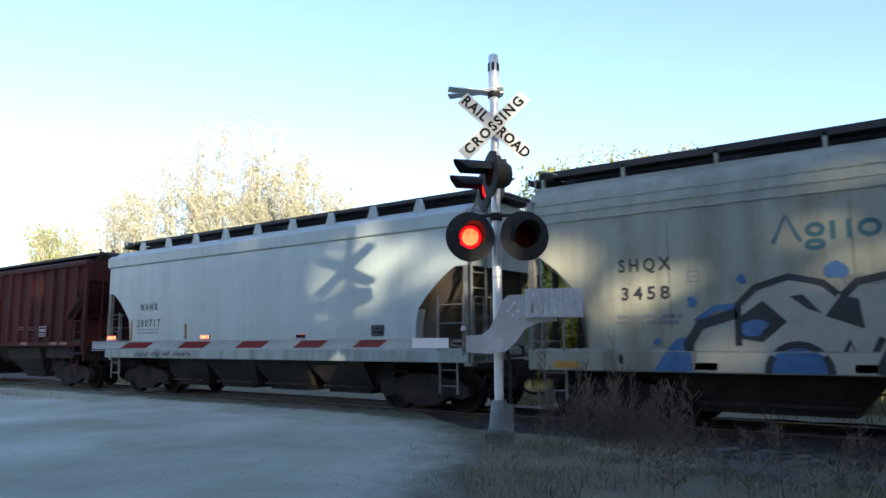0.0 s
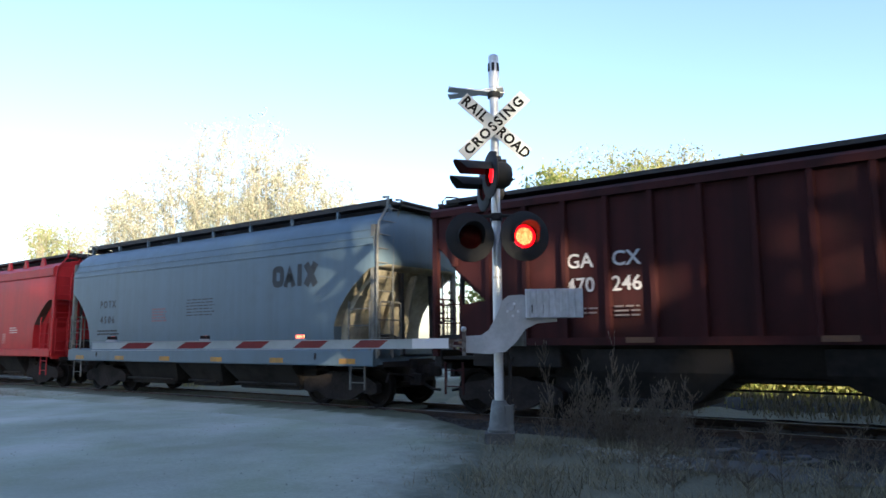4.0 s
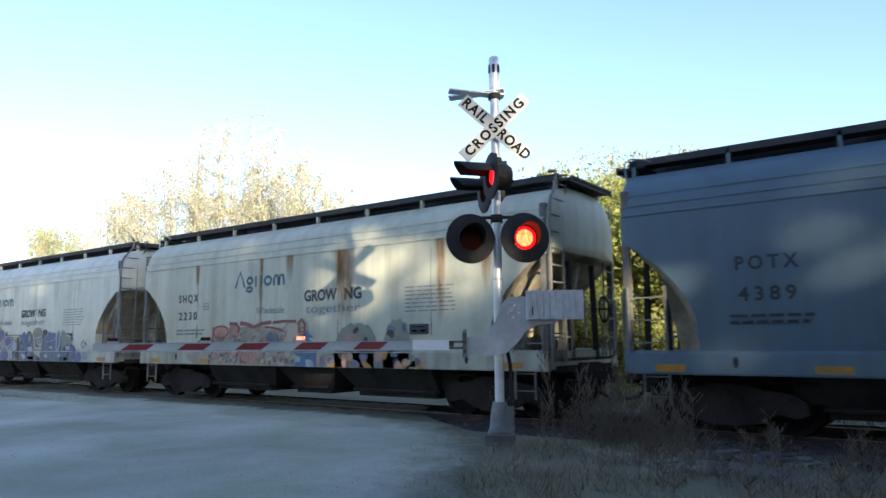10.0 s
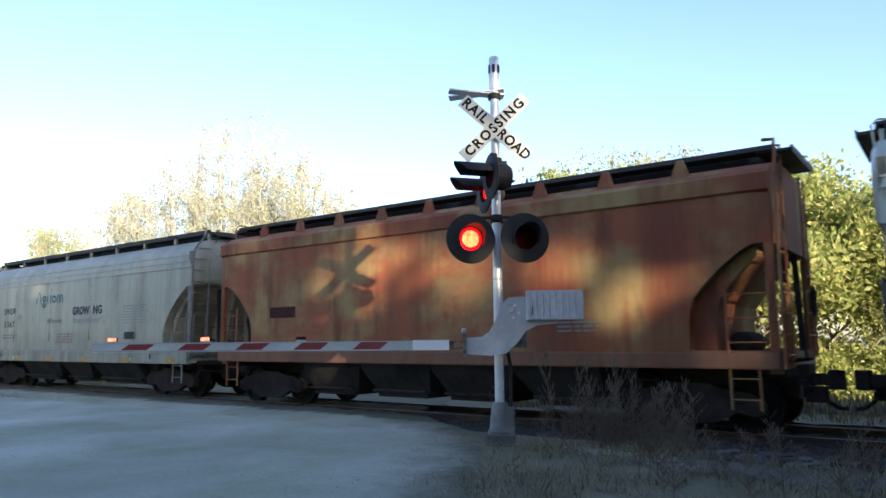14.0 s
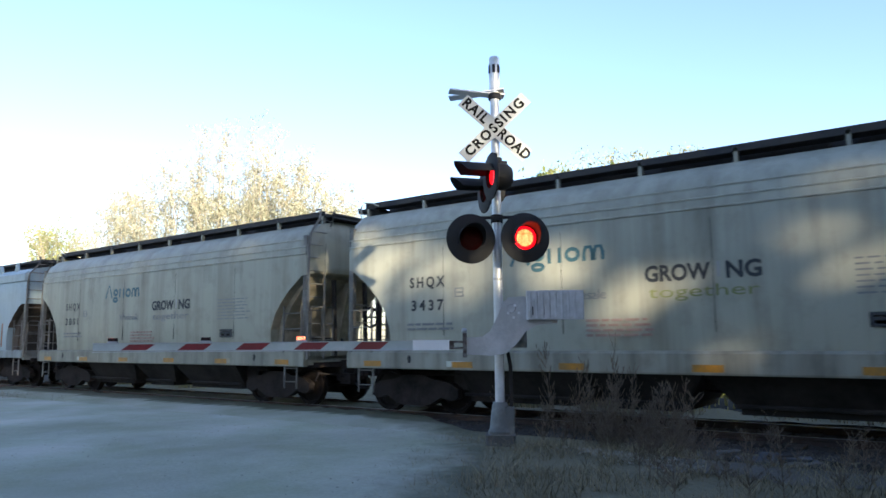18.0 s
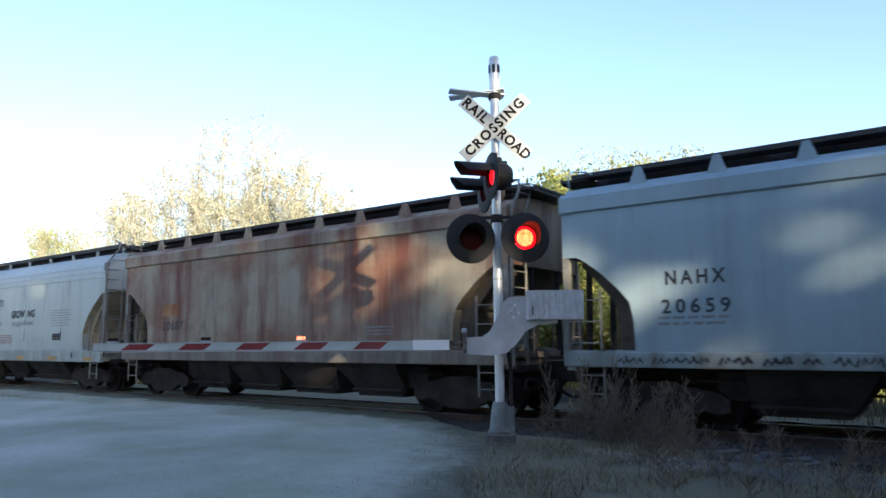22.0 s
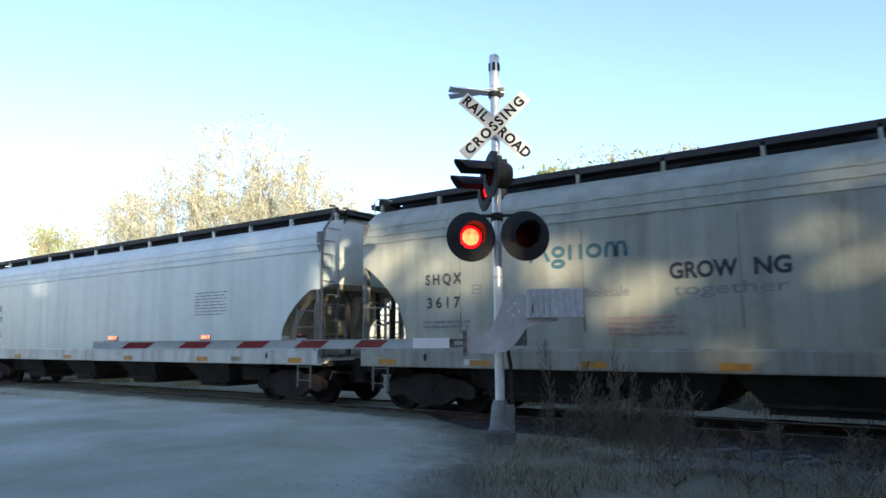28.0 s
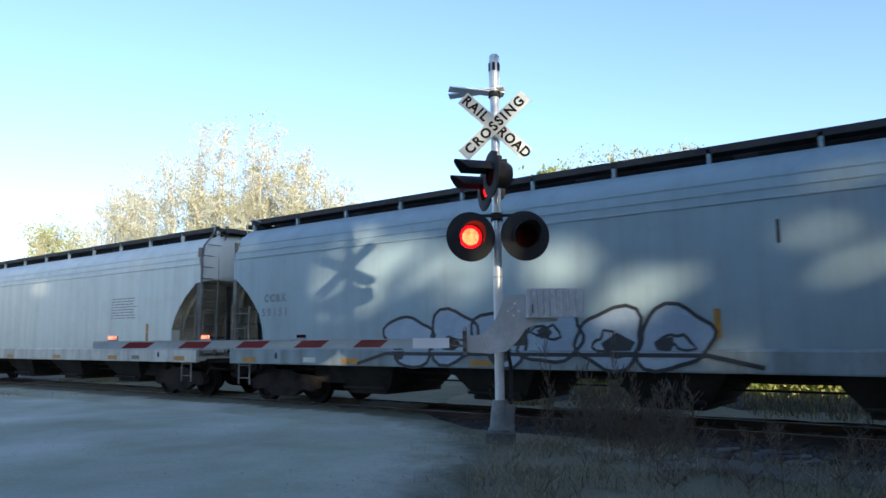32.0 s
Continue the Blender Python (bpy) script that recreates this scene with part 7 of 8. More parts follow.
def fan_tree(x, y, height, wide, seed):
    """A many-stemmed tree: slender stems that fan out from the foot, fine upright twigs and few small leaves."""
    rnd = random.Random(seed)
    z = ground_height(x, y) - 0.1
    ob = thing("tree", "bare-limbed tree with sparse pale yellow autumn leaves", "tree", Matrix.Translation((x, y, z)), "pale autumn trees behind the track")
    trunk, twigs, leaves = Shape(), Shape(), Shape()
    trunk.tube([(0, 0, 0), (0.05, 0, height * 0.08), (0.0, 0.05, height * 0.16)], 0.24, 8, 0.17, False)
    for k in range(17):
        a, out = 2.4 * k + rnd.uniform(-0.3, 0.3), 1.45 * wide * ((k + 0.5) / 17) ** 0.6
        top = height * (1.0 - 0.42 * (out / wide / 1.45) ** 2) * rnd.uniform(0.9, 1.0)
        end = Vector((math.cos(a) * out, math.sin(a) * out, top))
        foot = Vector((0, 0, height * rnd.uniform(0.06, 0.16)))
        stem = [foot.lerp(end, f) + Vector((math.cos(a), math.sin(a), 0)) * (out * 0.32 * math.sin(math.pi * f ** 0.8)) + Vector((rnd.gauss(0, 0.12), rnd.gauss(0, 0.12), 0)) * (f > 0) for f in (0, 0.25, 0.5, 0.75, 1.0)]
        twigs.tube(stem, 0.085, 5, 0.014, False)
        for i in range(30):
            f = rnd.uniform(0.28, 1.0) * 3.999
            j = int(f)
            p = stem[j].lerp(stem[j + 1], f - j)
            b = rnd.uniform(0, 6.283)
            way = Vector((math.cos(b) * 0.8, math.sin(b) * 0.8, rnd.uniform(0.3, 1.0)))
            size = rnd.uniform(0.7, 2.0) * (1.25 - f / 5.5)
            q = p + way * size
            twigs.tube([p, p + way * (size * 0.5) + Vector((rnd.gauss(0, 0.06), rnd.gauss(0, 0.06), 0)), q], 0.018, 3, 0.007, False)
            for m in range(4):
                g = rnd.uniform(0.25, 1.0)
                c = rnd.uniform(0, 6.283)
                side = p.lerp(q, g) + Vector((math.cos(c) * 0.4, math.sin(c) * 0.4, rnd.uniform(0.25, 0.6))) * rnd.uniform(0.5, 1.0)
                twigs.tube([p.lerp(q, g), side], 0.009, 3, 0.005, False)
                for n in range(8 if f < 2.9 else 5):
                    o = side + Vector((rnd.gauss(0, 0.14), rnd.gauss(0, 0.14), rnd.gauss(0, 0.14)))
                    u = Vector((rnd.gauss(0, 1), rnd.gauss(0, 1), rnd.gauss(0, 1))).normalized() * rnd.uniform(0.05, 0.1)
                    v = u.cross(Vector((rnd.gauss(0, 1), rnd.gauss(0, 1), rnd.gauss(0, 1)))).normalized() * 0.045
                    leaves.quad(o - u, o - v, o + u, o + v)
    part("trunk", trunk, BARK_PALE, ob, "", 60)
    part("branchwork", twigs, BARK_PALE, ob, "", 60)
    part("crown", leaves, LEAF_PALE, ob, "sparse pale leaves")


# Trees on the sunny side, behind the camera: they shade the crossing. Openings in their foliage let the sun through.
OPENINGS = (
    (-37.5, 3, 0.6, 0.2), (-34, 3, 0.55, 0.2), (-31, 3.1, 0.5, 0.2), (-28, 2.9, 0.5, 0.2), (-25.6, 3.2, 0.5, 0.2), (-24.3, 2.4, 0.5, 0.2), (-22, 1.9, 0.4, 0.2),
    (-21, 2.25, 0.36, 0.4), (-20.3, 2.9, 0.36, 0.4), (-19.5, 3.5, 0.32, 0.1), (-14.5, 3.85, 0.24, 0.1), (-13.3, 3.95, 0.2, 0.2),
    (-12.6, 2, 0.37, 0.3), (-12.3, 2.6, 0.39, 0.3), (-11.4, 2.4, 0.55, 0.06), (-11.4, 3.3, 0.45, 0.06), (-10.4, 3.25, 0.55, 0.06), (-10.4, 3.75, 0.34, 0.1), (-10.3, 2.3, 0.45, 0.25),
    (-9.4, 3.1, 0.55, 0.06), (-8.7, 2.85, 0.61, 0.06), (-7.9, 2.6, 0.5, 0.06), (-7.5, 3, 0.4, 0.06), (-9.5, 2.2, 0.39, 0.3),
    (-5.82, 2.78, 0.51, 0.06), (-4.6, 2.1, 0.41, 0.06), (-3.95, 2.36, 0.39, 0.06), (-3.2, 2.66, 0.38, 0.25), (-4.45, 2.95, 0.35, 0.45),
    (-1.4, 2.74, 0.42, 0.06), (-0.8, 3.76, 0.28, 0.1), (1.5, 2.9, 0.22, 0.1), (-2.7, 1.25, 0.33, 0.2), (-11.4, 1.05, 0.35, 0.06), (-1.1, 1.75, 0.29, 0.4))


def shaded(p, chance, grow=0.0):
    """True where a leaf may hang: few hang in the sunbeams that reach the train's side."""
    d = (p.y + SIDE) / TO_SUN.y
    foot = p - TO_SUN * d
    for x, z, r, thin in OPENINGS:
        r += grow
        if (foot.x - x) ** 2 * 0.7 + (foot.z - z) ** 2 < r * r:
            return grow <= 0 and chance < thin
    return True


def shade_tree(rnd, x, y, tall, wide_x, wide_y, low, leaves, grow=0.0):
    ob = thing("tree", "dense dark green roadside tree", "tree", Matrix.Translation((x, y, 0.0)), "roadside trees behind the camera")
    limbs, tips = branches(rnd, (0, 0, 0), tall, 0.9, 3, 4, 0.6, 0.35)
    trunk, twigs = Shape(), Shape()
    for pts, r, e, level in limbs:
        if level == 0 or all(shaded(a.lerp(b, f) + Vector((x, y, 0)), 1.0, grow + 0.08) for a, b in zip(pts, pts[1:]) for f in (0.0, 0.17, 0.33, 0.5, 0.67, 0.83, 1.0)):
            (trunk if level == 0 else twigs).tube(pts, max(r, 0.02), 6, max(e, 0.012), False)
    part("trunk", trunk, BARK, ob, "", 60)
    part("branchwork", twigs, BARK, ob, "", 60)
    s = Shape()
    for k in range(leaves):
        a, q = rnd.uniform(0, 6.283), rnd.random() ** 0.5
        zz = rnd.uniform(low, tall)
        wide = min(1.0, 0.75 + zz / tall * 0.5) * min(1.0, (tall - zz) / 2.0 + 0.35)
        p = Vector((math.cos(a) * q * wide * wide_x, math.sin(a) * q * wide_y, zz))
        chance = rnd.random()
        u = Vector((rnd.gauss(0, 1), rnd.gauss(0, 1), rnd.gauss(0, 1))).normalized()
        v = u.cross(Vector((rnd.gauss(0, 1), rnd.gauss(0, 1), rnd.gauss(0, 1)))).normalized()
        z2 = rnd.uniform(0.22, 0.42)
        if not all(shaded(p + q + Vector((x, y, 0)), chance, grow) for q in (u * (z2 * 0.5), u * (-z2 * 0.5), v * (z2 * 0.3), v * (-z2 * 0.3))):
            continue
        s.quad(p - u * z2, p - v * z2 * 0.6, p + u * z2, p + v * z2 * 0.6)
    part("crown", s, LEAF_SHADE, ob, "dense leafy crown with small openings")


def build_shade():
    """A belt of trees behind the camera, taller towards the sun, and a stand beside the verge."""
    rnd = random.Random(17)
    for i, tall in enumerate((7.5, 8.0, 11.0, 13.2, 14.6, 15.8, 16.2, 17.0, 17.5)):
        if i == 2:
            continue
        shade_tree(rnd, -14.0 + i * 8.4, -27.0 + rnd.uniform(-1.2, 1.2), tall + rnd.uniform(-0.5, 0.5), 5.9, 3.2, 0.4, int(640 * tall))
    for x, y, tall in ((13.2, -7.6, 16.0), (11.8, -6.6, 9.6), (8.6, -6.2, 13.5), (6.4, -18.6, 13.0), (12.5, -14.5, 15.0)):
        shade_tree(rnd, x, y, tall, 5.2 if x > 13 else 4.4, 3.6, 0.6, int(620 * tall), 0.9 if y > -10 else 0.4)


def build_far_trees():
    for x, y, h, wide, seed in ((-51.6, 16.0, 14.6, 1.9, 5), (-45.4, 15.6, 14.6, 3.6, 8), (-41.6, 17.0, 16.9, 4.2, 9), (-38.4, 15.4, 16.3, 4.0, 10), (-35.4, 16.6, 15.8, 3.8, 11), (-32.2, 16.2, 13.6, 3.2, 6), (-29.2, 16.0, 10.8, 2.6, 7)):
        fan_tree(x, y, h, wide, seed)
    for x, y, h, seed in ((-88.6, 26.9, 17.6, 12), (-92.0, 27.3, 15.6, 13), (-85.6, 26.8, 15.6, 14)):
        tree("tree with golden yellow leaves far along the track", x, y, h, seed, LEAF_GOLD, BARK_PALE, 1700, 0.17, 0.42, 4, 4, 0.6, 0.3, 1.0, group="golden trees far along the track")
    for x, y, h, seed in ((-16.6, 18.3, 10.2, 21), (-13.4, 18.3, 10.1, 22), (-10.1, 18.6, 10.2, 29)):
        tree("thin-leaved yellow-green tree behind the track", x, y, h - ground_height(x, y), seed, LEAF_TUFT, BARK_PALE, 17000, 0.065, 0.5, 4, 4, 0.24, 0.2, 0.9, keep=lambda p, h=h: p.z < h + 0.3, group="yellow-green trees behind the track")
    for x, y, h, seed in ((-14.6, 12.6, 6.0, 23), (-12.8, 13.0, 6.4, 24), (-11.0, 13.6, 6.6, 25), (-9.3, 14.2, 8.1, 26), (-7.6, 14.9, 8.4, 27), (-5.9, 15.6, 8.1, 28), (-4.2, 16.4, 6.9, 30), (-2.5, 17.2, 6.8, 31), (-0.8, 18.0, 7.2, 32), (-10.6, 17.2, 8.4, 33), (-5.0, 19.4, 8.4, 34), (1.2, 19.0, 7.6, 35)):
        tree("leafy yellow-green tree behind the track", x, y, h - ground_height(x, y), seed, LEAF_GREEN, BARK, 21000, 0.115, 0.95, 4, 4, 0.42, 0.2, 0.6, keep=lambda p, h=h: p.z < h + 0.25, group="leafy trees behind the track")


def build_brush():
    """Brush and meadow behind the track, lit by the sun."""
    rnd = random.Random(31)
    s = Shape()
    for i in range(16000):
        x, y = rnd.uniform(-34, 8), 3.2 + rnd.random() * 13
        z = ground_height(x, y)
        if -7.4 < road_offset(x, y)[0] < 3.9:
            continue
        h = rnd.uniform(0.35, 0.9) if y > 11 else rnd.uniform(0.08, 0.3)
        a, lean = rnd.uniform(0, 6.283), rnd.uniform(0.05, 0.35)
        w = rnd.uniform(0.015, 0.04)
        u = Vector((math.cos(a), math.sin(a), 0))
        t = Vector((x, y, z + h)) + u.cross(Vector((0, 0, 1))) * (h * lean)
        s.quad((x - u.x * w, y - u.y * w, z), (x + u.x * w, y + u.y * w, z), tuple(t))
    tagged(new("meadow_grass", s.mesh("meadow_grass", STRAW_LIT)), "sunlit yellow dry grass behind the track", "grass", kind="stuff")
    s = Shape()
    for i in range(20000):
        x, y = rnd.uniform(-34, 3), rnd.uniform(3.0, 5.2)
        if -7.4 < road_offset(x, y)[0] < 3.9 or noise.noise((x * 0.8, y * 0.6, 1.0)) < (-0.12 if x > -10 else -0.05):
            continue
        z, h, a, w = ground_height(x, y), rnd.uniform(0.08, 0.32), rnd.uniform(0, 6.283), rnd.uniform(0.008, 0.02)
        s.quad((x - w, y, z), (x + w, y, z), (x + math.cos(a) * h * 0.3, y + math.sin(a) * h * 0.3, z + h))
    tagged(new("track_weeds", s.mesh("track_weeds", STRAW)), "dark dry weeds in clumps behind the track", "weeds", kind="stuff")
    for i in range(45):
        x = -15 + (i % 15) * 1.15 + rnd.uniform(-0.3, 0.3)
        y = 10.3 + (i // 15) * 2.0 + (x + 15) * 0.34 + rnd.uniform(-0.5, 0.5)
        ob = thing("bush", "yellow-green bush behind the track", "bush", Matrix.Translation((x, y, ground_height(x, y))), "bushes behind the track")
        limbs, tips = branches(rnd, (0, 0, 0), 3.4 + 0.7 * (i // 15), 0.9, 3, 4, 0.6, 0.25)
        st = Shape()
        for pts, r, e, level in limbs:
            st.tube(pts, max(r * 0.5, 0.01), 4, 0.007, False)
        part("stems", st, BARK, ob)
        part("crown", leaf_cloud(rnd, [t[0] for t in tips] + [t[0] - t[1] * 0.5 for t in tips], 5200, 0.36, 0.1), LEAF_GREEN, ob)


def stalk_weed(rnd, height):
    """A dead weed: a stem with upright side shoots and seed tufts."""
    s = Shape()
    lean = Vector((rnd.gauss(0, 0.1), rnd.gauss(0, 0.1), 1)).normalized()
    top = lean * height
    s.tube([(0, 0, 0), tuple(top * 0.5 + Vector((rnd.gauss(0, 0.02), 0, 0))), tuple(top)], 0.007, 4, 0.002, False)
    for i in range(40):
        f = rnd.uniform(0.2, 1.0)
        p = top * f
        a = rnd.uniform(0, 6.283)
        w = Vector((math.cos(a) * 0.75, math.sin(a) * 0.75, 1)).normalized() * rnd.uniform(0.12, 0.42) * (1.15 - f * 0.7)
        s.tube([tuple(p), tuple(p + w * 0.6), tuple(p + w + Vector((0, 0, -0.03)))], 0.0032, 3, 0.0016, False)
        for j in range(9):
            q = p + w * rnd.uniform(0.3, 1.1)
            u = Vector((rnd.gauss(0, 1), rnd.gauss(0, 1), rnd.gauss(0, 1))).normalized() * 0.006
            v = Vector((rnd.gauss(0, 0.3), rnd.gauss(0, 0.3), 1)).normalized() * 0.026
            s.quad(tuple(q - u), tuple(q + v), tuple(q + u), tuple(q - v))
    return s


def build_weeds():
    rnd = random.Random(41)
    kinds = [stalk_weed(rnd, 1.0).mesh("weed", WEED) for i in range(5)]
    tall = ((-4.75, -3.75, 1.42, -9), (-4.6, -3.6, 1.2, 8), (-3.95, -3.7, 1.5, 3), (-4.05, -3.8, 1.2, -7), (-3.6, -3.8, 1.2, 10), (-3.05, -3.7, 1.05, 8), (-2.95, -3.9, 0.95, -6), (-4.4, -3.9, 1.0, 14))
    for i in range(58):
        x = rnd.gauss(-3.85, 0.55)
        y = rnd.gauss(-3.75, 0.35)
        k, tip = rnd.uniform(0.5, 0.92), rnd.uniform(-6, 6)
        wide = k * 1.1
        if i < len(tall):
            x, y, k, tip = tall[i]
            wide = k * 0.62
        ob = new("dead_weed", kinds[i % 5])
        ob.matrix_world = Matrix.Translation((x, y, ground_height(x, y) - 0.02)) @ pose(0, 0, 0, 0, tip, 0) @ pose(0, 0, 0, 0, 0, rnd.uniform(0, 360)) @ Matrix.Diagonal((wide, wide, k, 1))
        tagged(ob, "dry brown weed stalk beside the signal", "weed", "dead weeds beside the signal")
    for i in range(60):
        x, y = rnd.uniform(-3.2, 2.0), rnd.uniform(-6.8, -2.9)
        k = rnd.uniform(0.25, 0.6)
        ob = new("dead_weed", kinds[i % 5])
        ob.matrix_world = Matrix.Translation((x, y, ground_height(x, y) - 0.02)) @ pose(0, 0, 0, 0, 0, rnd.uniform(0, 360)) @ Matrix.Diagonal((k * 1.3, k * 1.3, k, 1))
        tagged(ob, "low dry weed on the verge", "weed", "low weeds on the verge")
    s = Shape()
    for i in range(70000):
        x, y = rnd.uniform(-8.0, 3.5), rnd.uniform(-10.5, -2.4)
        u, v = road_offset(x, y)
        lim = 2.6 + 0.8 * noise.noise((x * 0.5, y * 0.5, 0.0)) - 0.5 * max(0.0, v - 1.6)
        if u < lim:
            continue
        dense = min(1.0, (u - lim) / 1.8)
        if rnd.random() > 0.04 + dense * 0.96 or noise.noise((x * 1.7, y * 1.7, 5.0)) + 0.7 * noise.noise((x * 5.0, y * 5.0, 2.0)) < -0.12:
            continue
        if x > -2.8 and y > -5.4 and rnd.random() < 0.45:
            continue
        z = ground_height(x, y)
        h = rnd.uniform(0.04, 0.2) * (0.5 + 0.6 * dense) * (0.8 + 0.8 * noise.noise((x * 1.1, y * 1.1, 9.0)))
        a, lean = rnd.uniform(0, 6.283), rnd.uniform(0.4, 2.6)
        w = rnd.uniform(0.002, 0.006)
        p = Vector((math.cos(a), math.sin(a), 0))
        t = Vector((x, y, z + h)) + p.cross(Vector((0, 0, 1))) * (h * lean)
        s.quad((x - p.x * w, y - p.y * w, z - 0.01), (x + p.x * w, y + p.y * w, z - 0.01), tuple(t))
    tagged(new("verge_grass", s.mesh("verge_grass", STRAW)), "short dead grass on the verge", "grass", kind="stuff")
    s = Shape()
    for i in range(5000):
        x, y = rnd.uniform(-34, -19), rnd.uniform(-6.5, -2.0)
        u, v = road_offset(x, y)
        if u > -8.4:
            continue
        z = ground_height(x, y)
        h = rnd.uniform(0.05, 0.22)
        a = rnd.uniform(0, 6.283)
        w = rnd.uniform(0.006, 0.014)
        s.quad((x - w, y, z), (x + w, y, z), (x + math.cos(a) * h * 0.5, y + math.sin(a) * h * 0.5, z + h))
    tagged(new("roadside_grass", s.mesh("roadside_grass", STRAW)), "brown dead grass beyond the road", "grass", kind="stuff")


build_shade()
build_far_trees()
build_brush()
build_weeds()


def build_rubble():
    """Broken stones and tie ends dumped beside the track."""
    rnd = random.Random(61)
    more = [(rnd.uniform(-3.2, -0.4), rnd.uniform(-3.4, -2.25), rnd.uniform(0.06, 0.2)) for i in range(26)]
    for x, y, r in more + [(-2.85, -2.5, 0.16), (-2.5, -2.75, 0.2), (-2.15, -2.45, 0.18), (-1.85, -2.7, 0.14), (-1.6, -2.4, 0.2), (-2.6, -3.05, 0.13), (-1.3, -2.8, 0.15), (-3.2, -2.7, 0.12), (-1.0, -2.55, 0.17), (-2.05, -3.1, 0.1)]:
        bm = bmesh.new()
        bmesh.ops.create_cube(bm, size=2 * r)
        bmesh.ops.bevel(bm, geom=bm.edges[:], offset=r * 0.3, segments=1, affect="EDGES")
        flat, long = rnd.uniform(0.3, 0.6), rnd.uniform(1.0, 1.7)
        for v in bm.verts:
            v.co += v.co.normalized() * (r * 0.45 * noise.noise(v.co * (0.9 / r) + Vector((x, y, 0)) * 7))
            v.co.z *= flat
            v.co.x *= long
        me = bpy.data.meshes.new("rock")
        bm.to_mesh(me)
        bm.free()
        me.materials.append(FOUNDATION if rnd.random() < 0.3 else BALLAST)
        ob = new("rock", me)
        ob.matrix_world = Matrix.Translation((x, y, ground_height(x, y) + r * 0.25)) @ pose(0, 0, 0, rnd.uniform(-14, 14), rnd.uniform(-14, 14), rnd.uniform(0, 360))
        tagged(ob, "broken dark stone lying beside the track", "rock", "stones beside the track")
    for x, y, w, d, h, tip, turn in ((-2.45, -2.75, 0.34, 0.2, 0.1, 6, 20), (-2.2, -2.62, 0.3, 0.22, 0.13, -9, -35), (-1.95, -2.6, 0.42, 0.2, 0.12, 4, 8), (-1.9, -2.72, 0.3, 0.18, 0.1, -12, 50), (-1.6, -2.6, 0.36, 0.2, 0.1, 7, -12), (-2.6, -2.95, 0.3, 0.12, 0.06, 3, 12)):
        bm = bmesh.new()
        bmesh.ops.create_cube(bm, size=1.0)
        for v in bm.verts:
            v.co = Vector((v.co.x * w, v.co.y * d, v.co.z * h)) + Vector((rnd.gauss(0, 0.03), rnd.gauss(0, 0.03), rnd.gauss(0, 0.014)))
        bmesh.ops.bevel(bm, geom=bm.edges[:], offset=0.012, segments=1, affect="EDGES")
        me = bpy.data.meshes.new("rock")
        bm.to_mesh(me)
        bm.free()
        me.materials.append(SLAB)
        ob = new("rock", me)
        ob.matrix_world = Matrix.Translation((x, y, ground_height(x, y) + h * 0.75)) @ pose(0, 0, 0, tip, tip * 0.6, turn)
        tagged(ob, "broken flat slab of dark grey stone beside the track", "rock", "stones beside the track")
    s = Shape()
    for i in range(1500):
        f = rnd.uniform(-0.25, 1.3)
        x, y = -5.37 + 2.2 * f + rnd.gauss(0, 0.16), -3.57 - 1.24 * f + rnd.gauss(0, 0.2)
        z, r = ground_height(x, y), rnd.uniform(0.012, 0.035)
        k = len(s.v)
        s.v += [(x + q[0] * r * rnd.uniform(0.7, 1.3), y + q[1] * r * rnd.uniform(0.7, 1.3), z + q[2] * r + 0.006) for q in ((1, 0, 0), (-0.5, 0.9, 0), (-0.5, -0.9, 0), (0, 0, 0.8))]
        s.f += [(k, k + 1, k + 3), (k + 1, k + 2, k + 3), (k + 2, k, k + 3), (k, k + 2, k + 1)]
    for i in range(700):
        x, y = rnd.uniform(-14, -3), rnd.uniform(-9.5, -2.6)
        u, v = road_offset(x, y)
        if not -6.5 < u < 4.2:
            continue
        z, r = ground_height(x, y) + 0.028, rnd.uniform(0.007, 0.02)
        k = len(s.v)
        s.v += [(x + q[0] * r * rnd.uniform(0.7, 1.3), y + q[1] * r * rnd.uniform(0.7, 1.3), z + q[2] * r) for q in ((1, 0, 0), (-0.5, 0.9, 0), (-0.5, -0.9, 0), (0, 0, 0.8))]
        s.f += [(k, k + 1, k + 3), (k + 1, k + 2, k + 3), (k + 2, k, k + 3), (k, k + 2, k + 1)]
    tagged(new("gravel", s.mesh("gravel", PEBBLE)), "pale loose gravel on the road and along the verge", "gravel", kind="stuff")


SLAB = material("dark slab", (0.06, 0.065, 0.075), (0.11, 0.115, 0.125), 0.85, 0, 14, 2.0, 0.4)
PEBBLE = material("pale gravel", (0.36, 0.35, 0.29), (0.2, 0.2, 0.16), 0.9, 0, 30, 6, 0.3)
build_rubble()


# ---- motion of the train and the lamps ----
# Where each car's trailing body end stands along the track at 16 s.
TRAIL = (121.76, 107.15, 88.60, 73.96, 59.40, 44.83, 30.32, 15.84, 1.15, -13.29, -27.79, -42.24, -56.76, -71.16, -85.45, -100.12, -114.28, -134.94, -154.80, -174.80)


def travelled(t):
    k = (t - 16.0) / 16.0
    return 133.964 * k + 5.8 * k * k


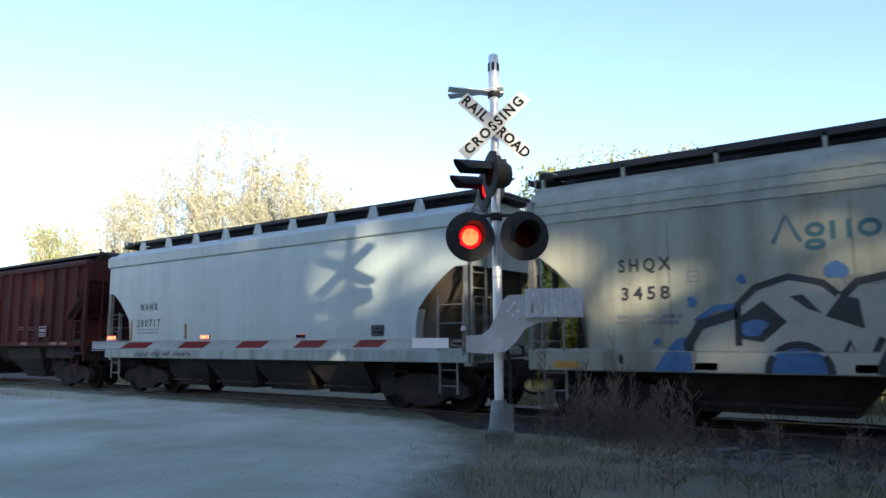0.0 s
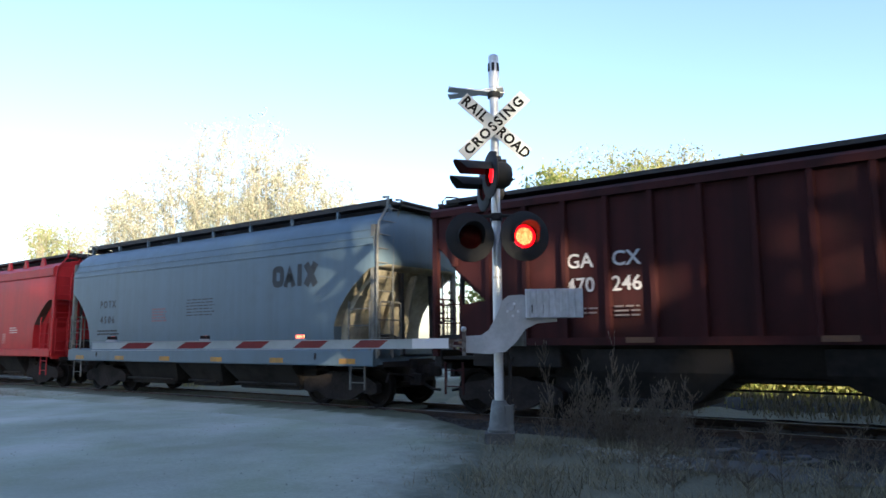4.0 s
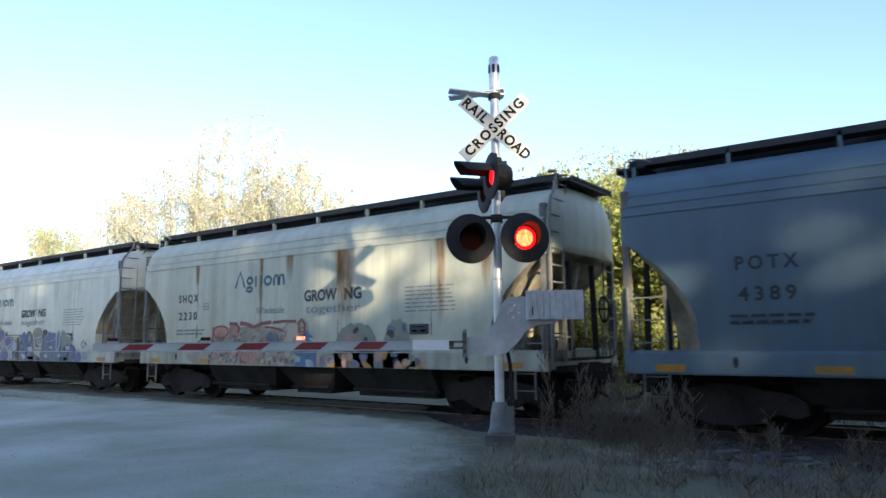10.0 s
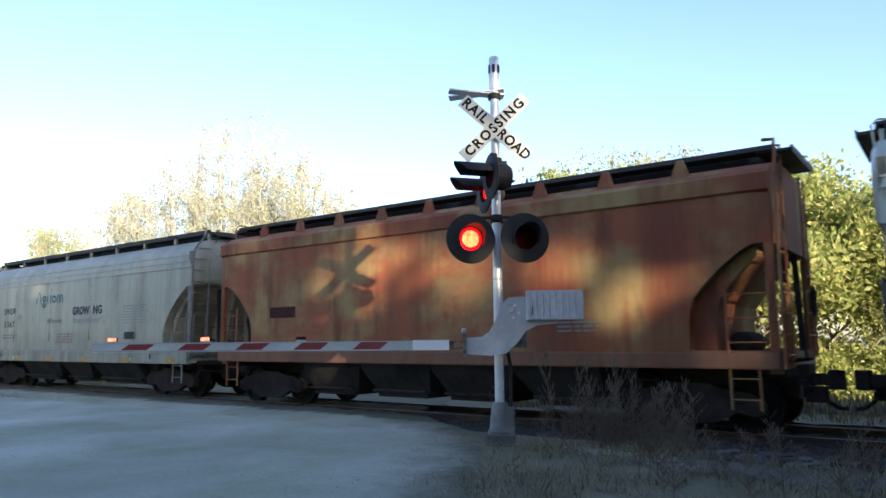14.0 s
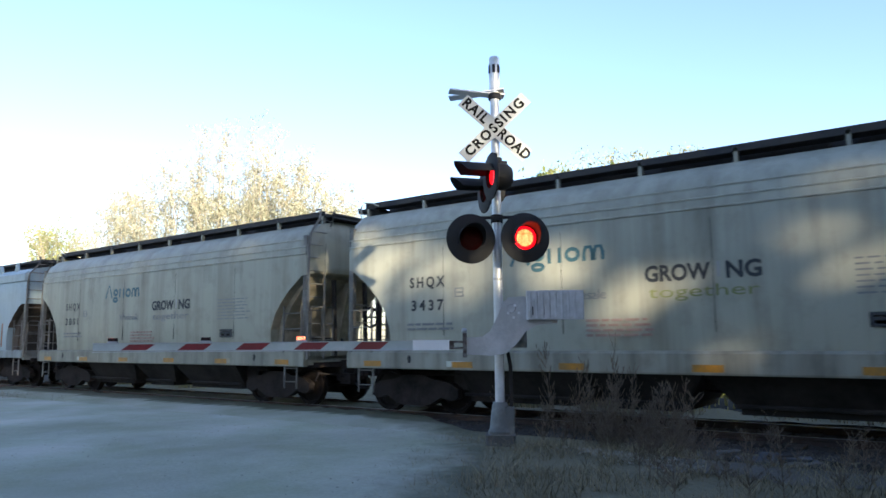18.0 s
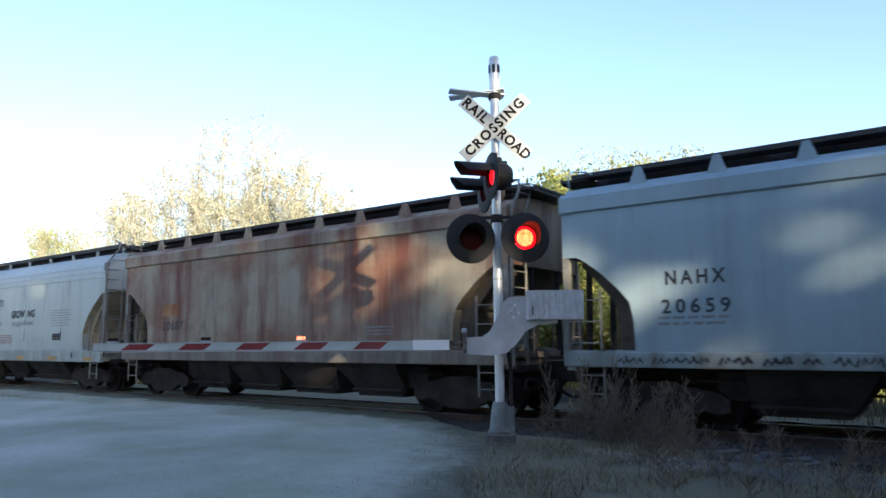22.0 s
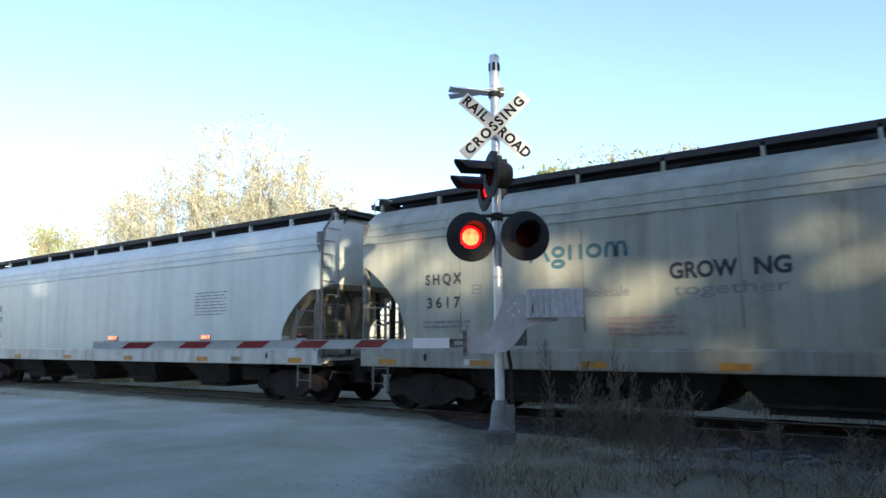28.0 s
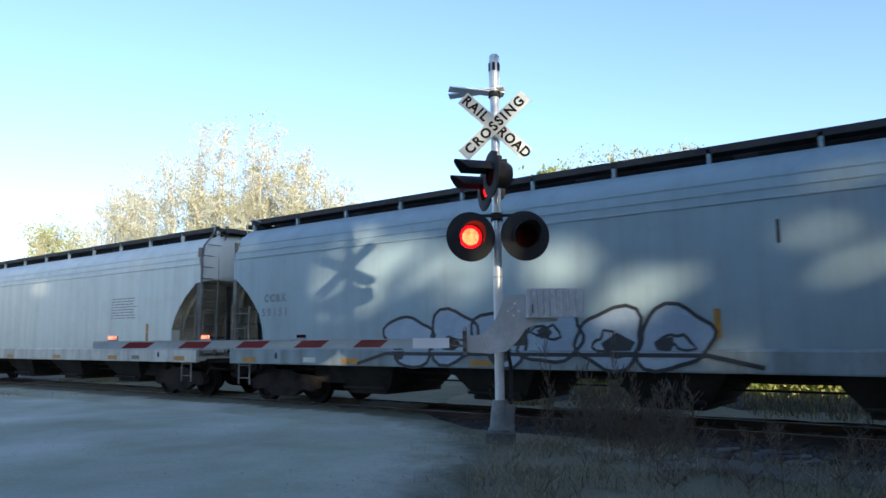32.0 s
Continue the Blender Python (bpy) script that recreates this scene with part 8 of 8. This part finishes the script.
def motions():
    """The train rolls through, its wheels turn, and the lamp blocks rock in turn."""
    times = [float(t) for t in range(33)]
    for (car, coupled), start in zip(CARS, TRAIL):
        mid = start + (coupled - 1.28) / 2
        walk(car, [(t, Matrix.Translation((mid + travelled(t), 0, 0))) for t in times])
    step = 2.0 / FPS
    spins = [(i * step, travelled(i * step) / WHEEL_R) for i in range(int(32.0 / step) + 1)]
    for ws in WHEELSETS:
        home = ws.location.copy()
        walk(ws, [(t, Matrix.Translation(home) @ Matrix.Rotation(a, 4, "Y")) for t, a in spins])
    beat, first = 0.5952, 0.02
    for phase, lit in (("first", True), ("second", False)):
        rows = [(0.0, 0.0 if lit else -89.0)]
        for k in range(54):
            f = int((first + k * beat) * FPS)
            if f / FPS > rows[-1][0] + 0.001:
                rows.append((f / FPS, 0.0 if lit else -89.0))
            lit = not lit
            if (f + 1) / FPS < 32.0:
                rows.append(((f + 1) / FPS, 0.0 if lit else -89.0))
        rows.append((32.0, rows[-1][1]))
        for block, m in DRUMS[phase]:
            walk(block, [(t, m @ pose(0, 0, 0, a, 0, 0)) for t, a in rows])


motions()
